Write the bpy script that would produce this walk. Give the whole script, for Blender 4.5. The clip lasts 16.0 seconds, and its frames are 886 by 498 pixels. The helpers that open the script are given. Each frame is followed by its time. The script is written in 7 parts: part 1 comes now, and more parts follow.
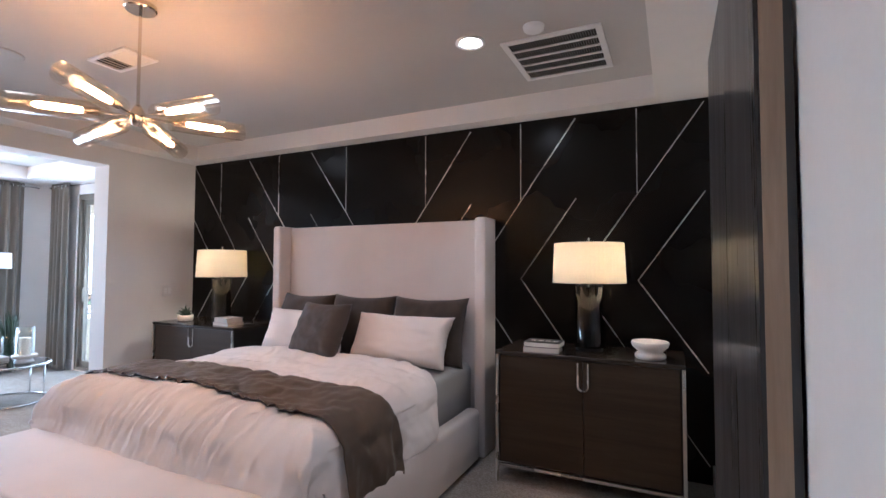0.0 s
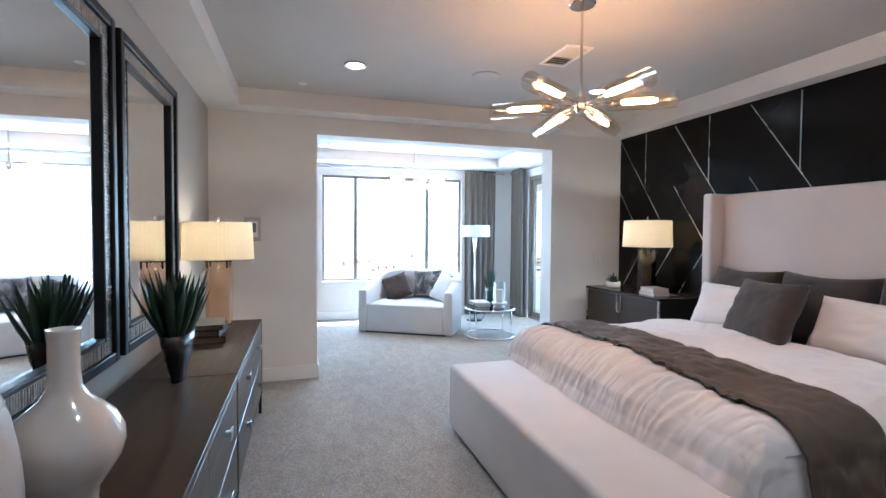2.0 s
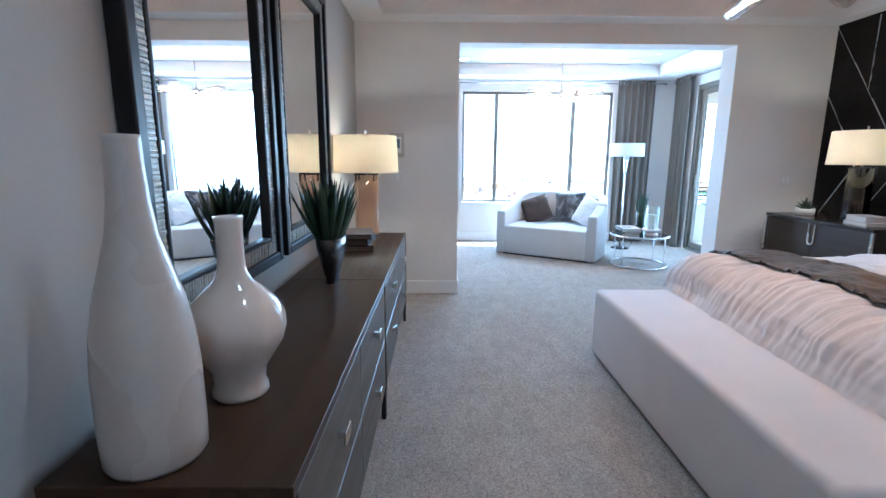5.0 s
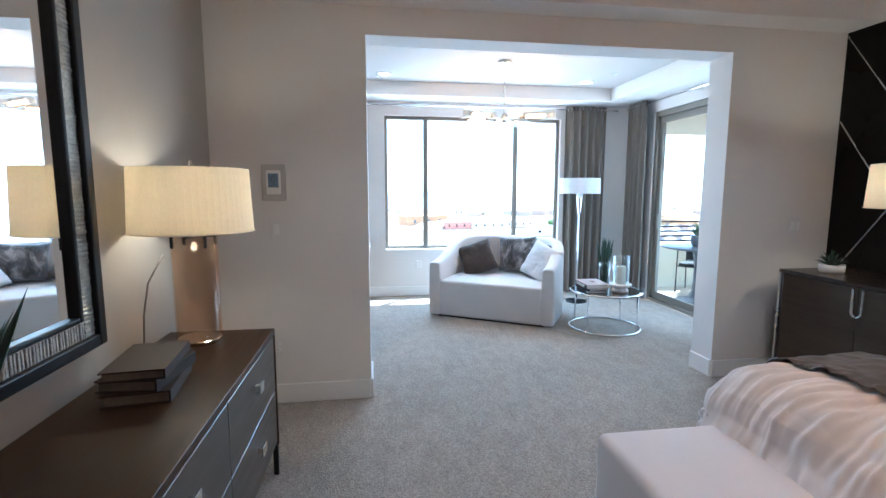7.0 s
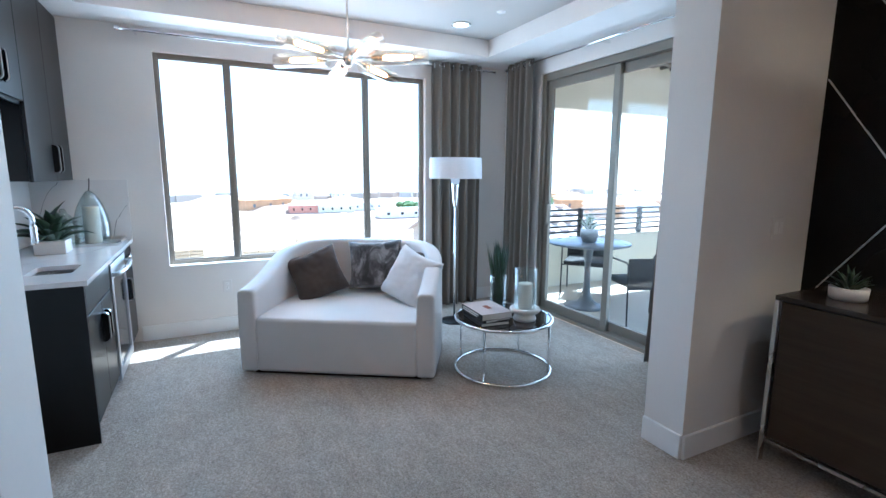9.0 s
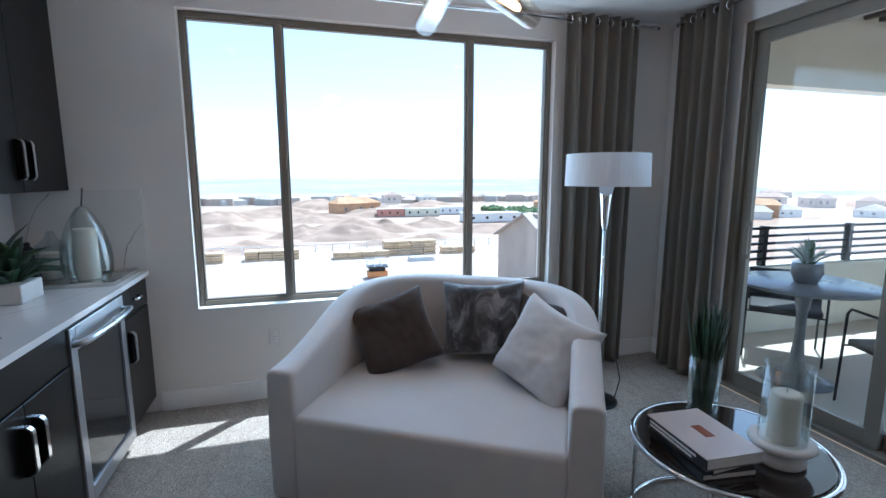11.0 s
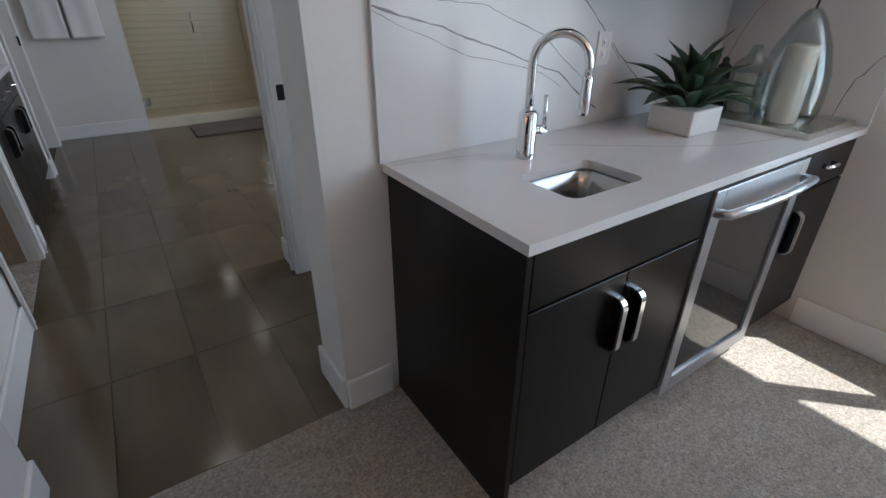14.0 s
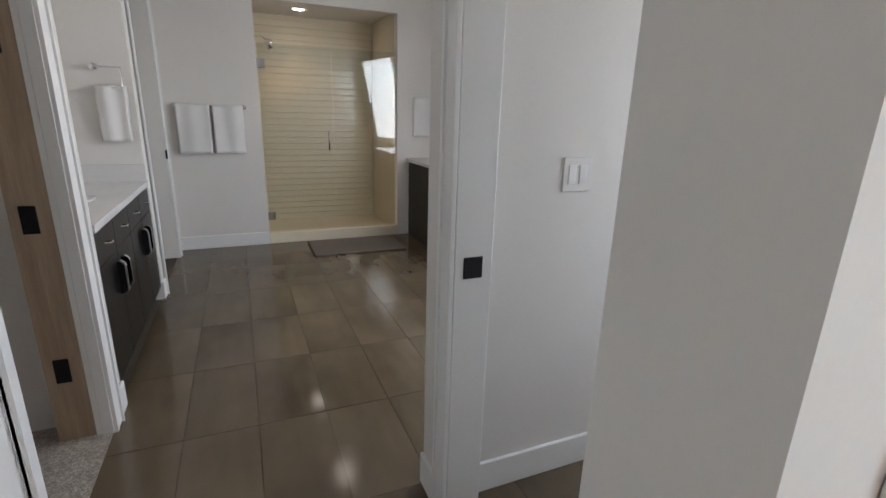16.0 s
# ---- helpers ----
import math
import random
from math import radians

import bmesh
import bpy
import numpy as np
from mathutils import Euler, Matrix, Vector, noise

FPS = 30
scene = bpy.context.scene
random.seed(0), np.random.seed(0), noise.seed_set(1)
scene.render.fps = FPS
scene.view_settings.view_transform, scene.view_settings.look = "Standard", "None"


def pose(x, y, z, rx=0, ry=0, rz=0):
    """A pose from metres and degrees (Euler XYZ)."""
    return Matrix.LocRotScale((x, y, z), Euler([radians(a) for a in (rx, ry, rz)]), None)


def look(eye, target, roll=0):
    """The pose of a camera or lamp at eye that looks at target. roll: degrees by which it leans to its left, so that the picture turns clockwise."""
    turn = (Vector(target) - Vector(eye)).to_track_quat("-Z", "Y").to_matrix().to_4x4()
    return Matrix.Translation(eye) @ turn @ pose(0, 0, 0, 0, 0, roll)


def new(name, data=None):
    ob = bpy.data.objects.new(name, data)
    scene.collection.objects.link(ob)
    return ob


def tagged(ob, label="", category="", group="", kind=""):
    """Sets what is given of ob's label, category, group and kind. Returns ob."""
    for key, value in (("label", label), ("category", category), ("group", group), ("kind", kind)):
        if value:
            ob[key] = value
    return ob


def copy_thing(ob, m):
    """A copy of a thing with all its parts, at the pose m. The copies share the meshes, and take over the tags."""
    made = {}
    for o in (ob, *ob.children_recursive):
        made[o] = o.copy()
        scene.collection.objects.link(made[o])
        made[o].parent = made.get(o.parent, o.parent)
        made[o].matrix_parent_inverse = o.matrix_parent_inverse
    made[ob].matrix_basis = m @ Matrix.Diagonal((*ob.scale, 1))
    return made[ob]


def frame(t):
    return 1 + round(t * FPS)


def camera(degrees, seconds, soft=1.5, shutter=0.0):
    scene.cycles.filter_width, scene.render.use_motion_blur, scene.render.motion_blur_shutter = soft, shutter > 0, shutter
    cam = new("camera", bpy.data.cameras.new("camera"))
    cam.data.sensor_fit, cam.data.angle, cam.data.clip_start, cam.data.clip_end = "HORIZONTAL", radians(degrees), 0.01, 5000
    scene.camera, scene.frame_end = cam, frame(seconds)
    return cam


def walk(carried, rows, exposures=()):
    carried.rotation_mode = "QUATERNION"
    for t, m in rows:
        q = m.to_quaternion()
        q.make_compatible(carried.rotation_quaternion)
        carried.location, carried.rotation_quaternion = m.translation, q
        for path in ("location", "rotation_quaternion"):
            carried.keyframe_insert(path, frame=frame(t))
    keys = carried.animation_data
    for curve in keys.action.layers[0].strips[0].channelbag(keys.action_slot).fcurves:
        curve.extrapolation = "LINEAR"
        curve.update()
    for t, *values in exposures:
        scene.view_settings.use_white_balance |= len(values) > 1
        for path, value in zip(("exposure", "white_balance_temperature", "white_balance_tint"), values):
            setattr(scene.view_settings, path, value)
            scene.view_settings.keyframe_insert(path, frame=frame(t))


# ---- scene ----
cam = camera(86.2, 16.0)
EXPOSURES = [(0.0, 2.86, 5000, 10), (1.2, 2.94, 4780, 2), (3.2, 2.92, 4400, 0), (5.4, 2.92, 4300, 0), (7.0, 2.5, 4650, 0), (8.2, 2.2, 4650, 2), (10.3, 1.24, 5000, 2), (11.0, 0.83, 4950, 4), (12.0, 0.58, 5450, 8), (12.5, 0.36, 5650, 9), (13.5, 0.54, 5700, 8), (14.5, 1.46, 5850, 10), (15.0, 1.6, 5900, 10), (16.0, 1.6, 6300, 10)]
PATH = [
    (0, (0.676, 0.829, 1.451), (-0.194, 2.629, 1.531), 0.2),
    (0.5, (0.663, 0.822, 1.47), (-0.531, 2.426, 1.508), 0.4),
    (1, (0.622, 0.808, 1.482), (-0.904, 2.101, 1.497), 0.2),
    (1.5, (0.615, 0.796, 1.482), (-1.163, 1.712, 1.472), 0.4),
    (2, (0.608, 0.767, 1.476), (-1.305, 1.346, 1.411), 0.4),
    (2.5, (0.611, 0.712, 1.453), (-1.366, 0.961, 1.283), 0.6),
    (3, (0.632, 0.707, 1.44), (-1.344, 0.672, 1.135), 0.5),
    (3.2, (0.609, 0.672, 1.445), (-1.355, 0.587, 1.077), 0.5),
    (5.3, (0.331, 0.747, 1.382), (-1.637, 0.796, 1.03), 0.3),
    (5.5, (0.202, 0.743, 1.41), (-1.773, 0.833, 1.107), 0.3),
    (6, (-0.176, 0.802, 1.413), (-2.152, 0.959, 1.148), 0.3),
    (6.5, (-0.606, 0.883, 1.441), (-2.583, 1.078, 1.207), 0.1),
    (7, (-1.086, 0.97, 1.454), (-3.05, 1.258, 1.211), 0.1),
    (7.5, (-1.574, 1.092, 1.452), (-3.534, 1.414, 1.216), 0.0),
    (8, (-2.026, 1.197, 1.463), (-3.945, 1.705, 1.221), 0.0),
    (8.2, (-2.196, 1.248, 1.461), (-4.082, 1.856, 1.195), 0.1),
    (10.3, (-3.863, 1.734, 1.493), (-5.564, 2.742, 1.192), 0.0),
    (10.5, (-4.005, 1.767, 1.486), (-5.77, 2.665, 1.208), -0.1),
    (11, (-4.365, 1.798, 1.478), (-6.262, 2.355, 1.179), 0),
    (11.5, (-4.667, 1.844, 1.512), (-6.643, 1.75, 1.218), 0.4),
    (12, (-4.855, 1.781, 1.5), (-6.725, 1.175, 1.135), 0.5),
    (12.5, (-5.0, 1.631, 1.481), (-6.733, 0.746, 1.018), 0.5),
    (13, (-5.074, 1.537, 1.433), (-6.602, 0.44, 0.753), 0.6),
    (13.5, (-5.155, 1.518, 1.384), (-6.453, 0.262, 0.525), 0.5),
    (14, (-5.203, 1.479, 1.361), (-6.187, 0.016, 0.418), 0.1),
    (14.5, (-5.205, 1.367, 1.368), (-5.794, -0.341, 0.509), 0),
    (15, (-5.174, 1.083, 1.403), (-5.546, -0.757, 0.712), 0.1),
    (15.5, (-5.172, 0.754, 1.395), (-5.707, -1.068, 0.768), 0.8),
    (16, (-5.228, 0.413, 1.423), (-5.985, -1.354, 0.87), 1.6),
]
walk(cam, [(t, look(eye, target, roll)) for t, eye, target, roll in PATH],
     exposures=EXPOSURES)

# ---- world and light ----
SUN_DIR = Vector((-0.30, 0.30, 0.80)).normalized()
world = bpy.data.worlds.new("sky")
scene.world = world
world.use_nodes = True
wn, wl = world.node_tree.nodes, world.node_tree.links
sky = wn.new("ShaderNodeTexSky")
sky.sky_type = "NISHITA"
sky.sun_disc = False
sky.sun_elevation = math.asin(SUN_DIR.z)
sky.sun_rotation = math.atan2(SUN_DIR.x, SUN_DIR.y)
sky.dust_density = 1.4
sky.ozone_density = 0.3
sky.air_density = 1.0
sky.altitude = 600.0
wn["Background"].inputs["Strength"].default_value = 0.15
# an even white haze over the blue of the sky
haze = wn.new("ShaderNodeMix")
haze.data_type, haze.blend_type = "RGBA", "ADD"
haze.inputs[0].default_value = 1.0
haze.inputs[7].default_value = (1.30, 1.20, 1.08, 1)
wl.new(sky.outputs["Color"], haze.inputs[6])
wl.new(haze.outputs[2], wn["Background"].inputs["Color"])


def lamp(name, kind, loc, energy, color=(1, 1, 1), **kw):
    data = bpy.data.lights.new(name, kind)
    data.energy, data.color = energy, color
    for k, v in kw.items():
        if k == "radius":
            data.shadow_soft_size = v
        elif k == "angle":
            data.angle = v
        elif k == "size":
            data.shape, data.size, data.size_y = "RECTANGLE", v[0], v[1]
        elif k == "spot":
            data.spot_size, data.spot_blend = v, 0.6
    ob = new(name, data)
    ob.matrix_world = loc if isinstance(loc, Matrix) else Matrix.Translation(loc)
    return ob


lamp("sun", "SUN", look(SUN_DIR * 20, (0, 0, 0)), 5.0, (1.0, 0.95, 0.86), angle=radians(0.5))
WARM = (1.0, 0.62, 0.32)
SOFT_WARM = (1.0, 0.74, 0.47)
# daylight of the sky in the openings
lamp("window_daylight", "AREA", look((-7.62, 2.36, 1.55), (0, 2.36, 1.3)), 15.5, (0.78, 0.92, 1.0), size=(2.4, 1.75))
lamp("patio_daylight", "AREA", look((-5.95, 4.72, 1.25), (-5.95, 0, 0.9)), 6, (0.85, 0.93, 1.0), size=(1.8, 2.3))
# fill lamp that brightens the side room, set in an added window
lamp("side_room_fill", "AREA", look((-7.56, -0.48, 1.5), (-5.0, -0.48, 1.2)), 3.2, (0.84, 0.92, 1.0), size=(0.5, 1.1))
lamp("bath_daylight", "AREA", look((-7.56, -2.1, 1.6), (-4.6, -2.6, 0.9)), 14, (0.90, 0.95, 1.0), size=(1.1, 1.3))


# ---- materials ----
def nodes_of(name):
    m = bpy.data.materials.new(name)
    m.use_nodes = True
    nt = m.node_tree
    return m, nt, nt.nodes["Principled BSDF"]


def ramp(nt, fac, stops):
    r = nt.nodes.new("ShaderNodeValToRGB")
    while len(r.color_ramp.elements) < len(stops):
        r.color_ramp.elements.new(0.5)
    for e, (p, c) in zip(r.color_ramp.elements, stops):
        e.position, e.color = p, (*c, 1) if len(c) == 3 else c
    nt.links.new(fac, r.inputs["Fac"])
    return r.outputs["Color"]


def noise_tex(nt, scale, detail=4.0, rough=0.55, stretch=None, distort=0.0):
    tc = nt.nodes.new("ShaderNodeTexCoord")
    src = tc.outputs["Object"]
    if stretch:
        mp = nt.nodes.new("ShaderNodeMapping")
        mp.inputs["Scale"].default_value = stretch
        nt.links.new(src, mp.inputs["Vector"])
        src = mp.outputs["Vector"]
    n = nt.nodes.new("ShaderNodeTexNoise")
    n.inputs["Scale"].default_value, n.inputs["Detail"].default_value, n.inputs["Roughness"].default_value = scale, detail, rough
    n.inputs["Distortion"].default_value = distort
    nt.links.new(src, n.inputs["Vector"])
    return n.outputs["Fac"]


def mixc(nt, fac, a, b, mode="MIX"):
    m = nt.nodes.new("ShaderNodeMix")
    m.data_type, m.blend_type = "RGBA", mode
    for key, val in (("Factor", fac), ("A", a), ("B", b)):
        sock = [s for s in m.inputs if s.name == key and (s.type == "RGBA" or key == "Factor")][0]
        if isinstance(val, (int, float)):
            sock.default_value = val
        elif isinstance(val, tuple):
            sock.default_value = (*val, 1) if len(val) == 3 else val
        else:
            nt.links.new(val, sock)
    return [o for o in m.outputs if o.type == "RGBA"][0]


def bump(nt, bsdf, height, strength, dist=0.01):
    b = nt.nodes.new("ShaderNodeBump")
    b.inputs["Strength"].default_value, b.inputs["Distance"].default_value = strength, dist
    nt.links.new(height, b.inputs["Height"])
    nt.links.new(b.outputs["Normal"], bsdf.inputs["Normal"])


def tone(c, k):
    return tuple(min(1.0, v * k) for v in c)


def mat(name, base, rough=0.5, metal=0.0, var=0.08, scale=3.0, fine=60.0, bmp=0.1, bscale=150.0, bdist=0.002, stretch=None, spec=0.5, coat=0.0, sheen=0.0, rvar=0.06):
    """A painted, cloth, wood or metal surface with variation at two scales and fine relief."""
    m, nt, b = nodes_of(name)
    big = noise_tex(nt, scale, 3.0, 0.5, stretch)
    small = noise_tex(nt, fine, 5.0, 0.6, stretch)
    c1 = ramp(nt, big, [(0.3, tone(base, 1 - var)), (0.7, tone(base, 1 + var))])
    c2 = ramp(nt, small, [(0.3, tone((1, 1, 1), 1 - var)), (0.7, (1, 1, 1))])
    nt.links.new(mixc(nt, 1.0, c1, c2, "MULTIPLY"), b.inputs["Base Color"])
    r = ramp(nt, big, [(0.3, (max(0.02, rough - rvar),) * 3), (0.7, (min(1, rough + rvar),) * 3)])
    nt.links.new(r, b.inputs["Roughness"])
    b.inputs["Metallic"].default_value = metal
    b.inputs["Specular IOR Level"].default_value = spec
    b.inputs["Coat Weight"].default_value = coat
    b.inputs["Sheen Weight"].default_value = sheen
    if bmp:
        bump(nt, b, noise_tex(nt, bscale, 4.0, 0.6, stretch), bmp, bdist)
    return m


def glass(name, color=(1, 1, 1), rough=0.0, ior=1.45):
    m, nt, b = nodes_of(name)
    b.inputs["Base Color"].default_value = (*color, 1)
    b.inputs["Transmission Weight"].default_value = 1.0
    b.inputs["Roughness"].default_value = rough
    b.inputs["IOR"].default_value = ior
    return m


def thin_glass(name, color, gloss=0.06):
    """Thin clear glass: light passes straight through, tinted, with a mirror-like sheen."""
    m, nt, b = nodes_of(name)
    t, g, mix, lw = (nt.nodes.new("ShaderNode" + k) for k in ("BsdfTransparent", "BsdfGlossy", "MixShader", "LayerWeight"))
    t.inputs["Color"].default_value = (*color, 1)
    g.inputs["Roughness"].default_value = 0.02
    lw.inputs["Blend"].default_value = 0.25
    k = nt.nodes.new("ShaderNodeMath")
    k.operation = "MULTIPLY_ADD"
    k.inputs[1].default_value, k.inputs[2].default_value = gloss * 5, gloss * 0.5
    nt.links.new(lw.outputs["Facing"], k.inputs[0])
    nt.links.new(k.outputs[0], mix.inputs[0])
    nt.links.new(t.outputs[0], mix.inputs[1])
    nt.links.new(g.outputs[0], mix.inputs[2])
    nt.links.new(mix.outputs[0], nt.nodes["Material Output"].inputs["Surface"])
    return m


def glow(name, color, strength):
    m, nt, b = nodes_of(name)
    b.inputs["Emission Color"].default_value = (*color, 1)
    b.inputs["Emission Strength"].default_value = strength
    b.inputs["Base Color"].default_value = (*color, 1)
    return m


def lampshade_mat(name, color, trans=0.5):
    m, nt, b = nodes_of(name)
    weave = noise_tex(nt, 260.0, 2.0, 0.5, (1, 1, 0.25))
    col = ramp(nt, weave, [(0.3, tone(color, 0.93)), (0.7, color)])
    d, t = nt.nodes.new("ShaderNodeBsdfDiffuse"), nt.nodes.new("ShaderNodeBsdfTranslucent")
    mix = nt.nodes.new("ShaderNodeMixShader")
    mix.inputs[0].default_value = trans
    for s in (d, t):
        nt.links.new(col, s.inputs["Color"])
    nt.links.new(d.outputs[0], mix.inputs[1])
    nt.links.new(t.outputs[0], mix.inputs[2])
    nt.links.new(mix.outputs[0], nt.nodes["Material Output"].inputs["Surface"])
    return m


def carpet_mat():
    m, nt, b = nodes_of("carpet_pile")
    tuft = noise_tex(nt, 95.0, 3.0, 0.7)
    mid = noise_tex(nt, 42.0, 4.0, 0.65)
    big = noise_tex(nt, 1.6, 3.0, 0.5)
    c = ramp(nt, tuft, [(0.25, (0.27, 0.235, 0.195)), (0.5, (0.52, 0.465, 0.405)), (0.75, (0.72, 0.66, 0.59))])
    c = mixc(nt, 0.55, c, ramp(nt, mid, [(0.36, (0.58, 0.56, 0.54)), (0.60, (1, 1, 1))]), "MULTIPLY")
    c = mixc(nt, 0.5, c, ramp(nt, big, [(0.35, (0.85, 0.85, 0.84)), (0.65, (1, 1, 1))]), "MULTIPLY")
    brushed = noise_tex(nt, 7.0, 5.0, 0.62, (1.0, 1.5, 1.0), 0.5)
    c = mixc(nt, 0.5, c, ramp(nt, brushed, [(0.38, (0.74, 0.72, 0.70)), (0.60, (1, 1, 1))]), "MULTIPLY")
    nt.links.new(c, b.inputs["Base Color"])
    b.inputs["Roughness"].default_value = 0.97
    b.inputs["Specular IOR Level"].default_value = 0.15
    bump(nt, b, noise_tex(nt, 80.0, 4.0, 0.75), 0.9, 0.015)
    return m


def wood_mat(name, dark, light, rough=0.4, axis="x", coat=0.0, ring=14.0, spec=0.5):
    m, nt, b = nodes_of(name)
    st = {"x": (0.06, 1, 1), "y": (1, 0.06, 1), "z": (1, 1, 0.06)}[axis]
    g = noise_tex(nt, ring * 2.2, 6.0, 0.65, st, 0.6)
    f = noise_tex(nt, 160.0, 3.0, 0.6, st)
    c = ramp(nt, g, [(0.3, dark), (0.7, light)])
    c = mixc(nt, 0.4, c, ramp(nt, f, [(0.3, (0.7, 0.7, 0.7)), (0.7, (1, 1, 1))]), "MULTIPLY")
    nt.links.new(c, b.inputs["Base Color"])
    nt.links.new(ramp(nt, g, [(0.3, (rough - 0.08,) * 3), (0.7, (rough + 0.08,) * 3)]), b.inputs["Roughness"])
    b.inputs["Coat Weight"].default_value = coat
    b.inputs["Specular IOR Level"].default_value = spec
    bump(nt, b, f, 0.12, 0.001)
    return m


def quartz_mat():
    m, nt, b = nodes_of("white_quartz_grey_veins")
    base = ramp(nt, noise_tex(nt, 2.0, 4.0), [(0.3, (0.64, 0.62, 0.61)), (0.7, (0.72, 0.70, 0.69))])
    col = base
    nt.links.new(col, b.inputs["Base Color"])
    b.inputs["Roughness"].default_value = 0.16
    return m


def tile_mat(name, a, c, rough=0.3):
    m, nt, b = nodes_of(name)
    oi = nt.nodes.new("ShaderNodeObjectInfo")
    geo, shift = nt.nodes.new("ShaderNodeNewGeometry"), nt.nodes.new("ShaderNodeVectorMath")
    shift.operation = "MULTIPLY_ADD"
    shift.inputs[1].default_value = (9.0, 5.0, 7.0)
    nt.links.new(oi.outputs["Random"], shift.inputs[0])
    nt.links.new(geo.outputs["Position"], shift.inputs[2])

    def cloudy(scale, stretch, detail):
        mp, n = nt.nodes.new("ShaderNodeMapping"), nt.nodes.new("ShaderNodeTexNoise")
        mp.inputs["Scale"].default_value = stretch
        nt.links.new(shift.outputs[0], mp.inputs["Vector"])
        nt.links.new(mp.outputs[0], n.inputs["Vector"])
        n.inputs["Scale"].default_value, n.inputs["Detail"].default_value, n.inputs["Roughness"].default_value = scale, detail, 0.5
        return n.outputs["Fac"]

    cloud = cloudy(2.2, (1.0, 0.6, 1.0), 3.0)
    streak = cloudy(16.0, (1, 0.12, 1), 3.0)
    col = ramp(nt, cloud, [(0.3, a), (0.72, c)])
    col = mixc(nt, 0.35, col, ramp(nt, streak, [(0.3, (0.75, 0.74, 0.72)), (0.7, (1, 1, 1))]), "MULTIPLY")
    shade = ramp(nt, oi.outputs["Random"], [(0.0, (0.80, 0.79, 0.78)), (1.0, (1.0, 1.0, 1.0))])
    nt.links.new(mixc(nt, 1.0, col, shade, "MULTIPLY"), b.inputs["Base Color"])
    nt.links.new(ramp(nt, cloud, [(0.3, (rough - 0.03,) * 3), (0.7, (rough + 0.03,) * 3)]), b.inputs["Roughness"])
    return m


WALL = mat("wall_paint_warm_white", (0.73, 0.70, 0.67), 0.75, var=0.02, bmp=0.12, bscale=55.0, bdist=0.003, spec=0.25)
GREIGE = mat("wall_paint_greige", (0.45, 0.42, 0.38), 0.7, var=0.02, bmp=0.15, bscale=45.0, bdist=0.004, spec=0.25)
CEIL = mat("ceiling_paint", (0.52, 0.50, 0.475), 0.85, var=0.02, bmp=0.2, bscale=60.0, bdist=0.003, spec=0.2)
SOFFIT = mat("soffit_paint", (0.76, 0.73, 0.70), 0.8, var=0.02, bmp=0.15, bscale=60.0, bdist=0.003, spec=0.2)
TRIM = mat("trim_white_semigloss", (0.80, 0.79, 0.78), 0.4, var=0.02, bmp=0.04, bscale=40.0)
CARPET = carpet_mat()
BLACK_PANEL = mat("black_lacquer_panel", (0.0045, 0.0036, 0.0028), 0.26, var=0.2, scale=1.2, bmp=0.03, bscale=20.0, spec=0.2)
STEEL = mat("brushed_steel", (0.66, 0.64, 0.60), 0.28, 1.0, var=0.05, bmp=0.03)
CHROME = mat("chrome", (0.86, 0.86, 0.87), 0.06, 1.0, var=0.02, bmp=0.0, rvar=0.02)
NICKEL = mat("polished_nickel", (0.72, 0.66, 0.58), 0.14, 1.0, var=0.03, bmp=0.0, rvar=0.03)
BLACK_METAL = mat("black_metal", (0.012, 0.012, 0.013), 0.4, 0.4, var=0.1, bmp=0.04)
BED_CLOTH = mat("pale_blush_linen", (0.70, 0.635, 0.615), 0.9, var=0.04, fine=300.0, bmp=0.3, bscale=500.0, bdist=0.001, sheen=0.3, spec=0.2)
WHITE_LINEN = mat("white_duvet_cotton", (0.80, 0.735, 0.715), 0.85, var=0.03, fine=240.0, bmp=0.25, bscale=350.0, bdist=0.001, sheen=0.25, spec=0.2)
BROWN_VELVET = mat("brown_throw", (0.098, 0.065, 0.042), 0.40, var=0.2, scale=6, fine=220.0, bmp=0.25, bscale=300.0, sheen=0.1, spec=0.5)
GREY_PILLOW = mat("charcoal_pillow_velvet", (0.072, 0.055, 0.046), 0.8, var=0.18, scale=8, fine=200.0, bmp=0.3, bscale=300.0, sheen=0.2, spec=0.2)
SHEET = mat("grey_sheet", (0.40, 0.39, 0.39), 0.85, var=0.05, fine=200.0, bmp=0.2, bscale=300.0)
BROWN_WOOD = wood_mat("dark_walnut_top", (0.034, 0.018, 0.0085), (0.066, 0.037, 0.019), 0.42, "x", 0.0, 14.0, 0.22)
BROWN_DOOR = wood_mat("dark_brown_veneer", (0.036, 0.023, 0.0135), (0.062, 0.042, 0.027), 0.4, "x", 0.0, 9.0, 0.3)
GREY_DOOR = wood_mat("grey_brown_veneer", (0.050, 0.040, 0.033), (0.088, 0.073, 0.060), 0.36, "x", 0.1, 9.0)
ESPRESSO = mat("espresso_cabinet", (0.0046, 0.0036, 0.0030), 0.32, var=0.12, scale=2.5, fine=70.0, bmp=0.03, bscale=120.0, bdist=0.001, stretch=(1, 1, 0.06), spec=0.3, rvar=0.02)
TAN_WOOD = wood_mat("tan_wood_edge", (0.36, 0.26, 0.18), (0.50, 0.38, 0.27), 0.6, "z")
QUARTZ = quartz_mat()
TILE = tile_mat("taupe_porcelain", (0.098, 0.072, 0.045), (0.165, 0.126, 0.083), 0.135)
GROUT = mat("grout", (0.085, 0.066, 0.047), 0.9, bmp=0.2)
MIRROR = mat("mirror_silver", (0.92, 0.93, 0.93), 0.015, 1.0, var=0.0, bmp=0.0, rvar=0.0)
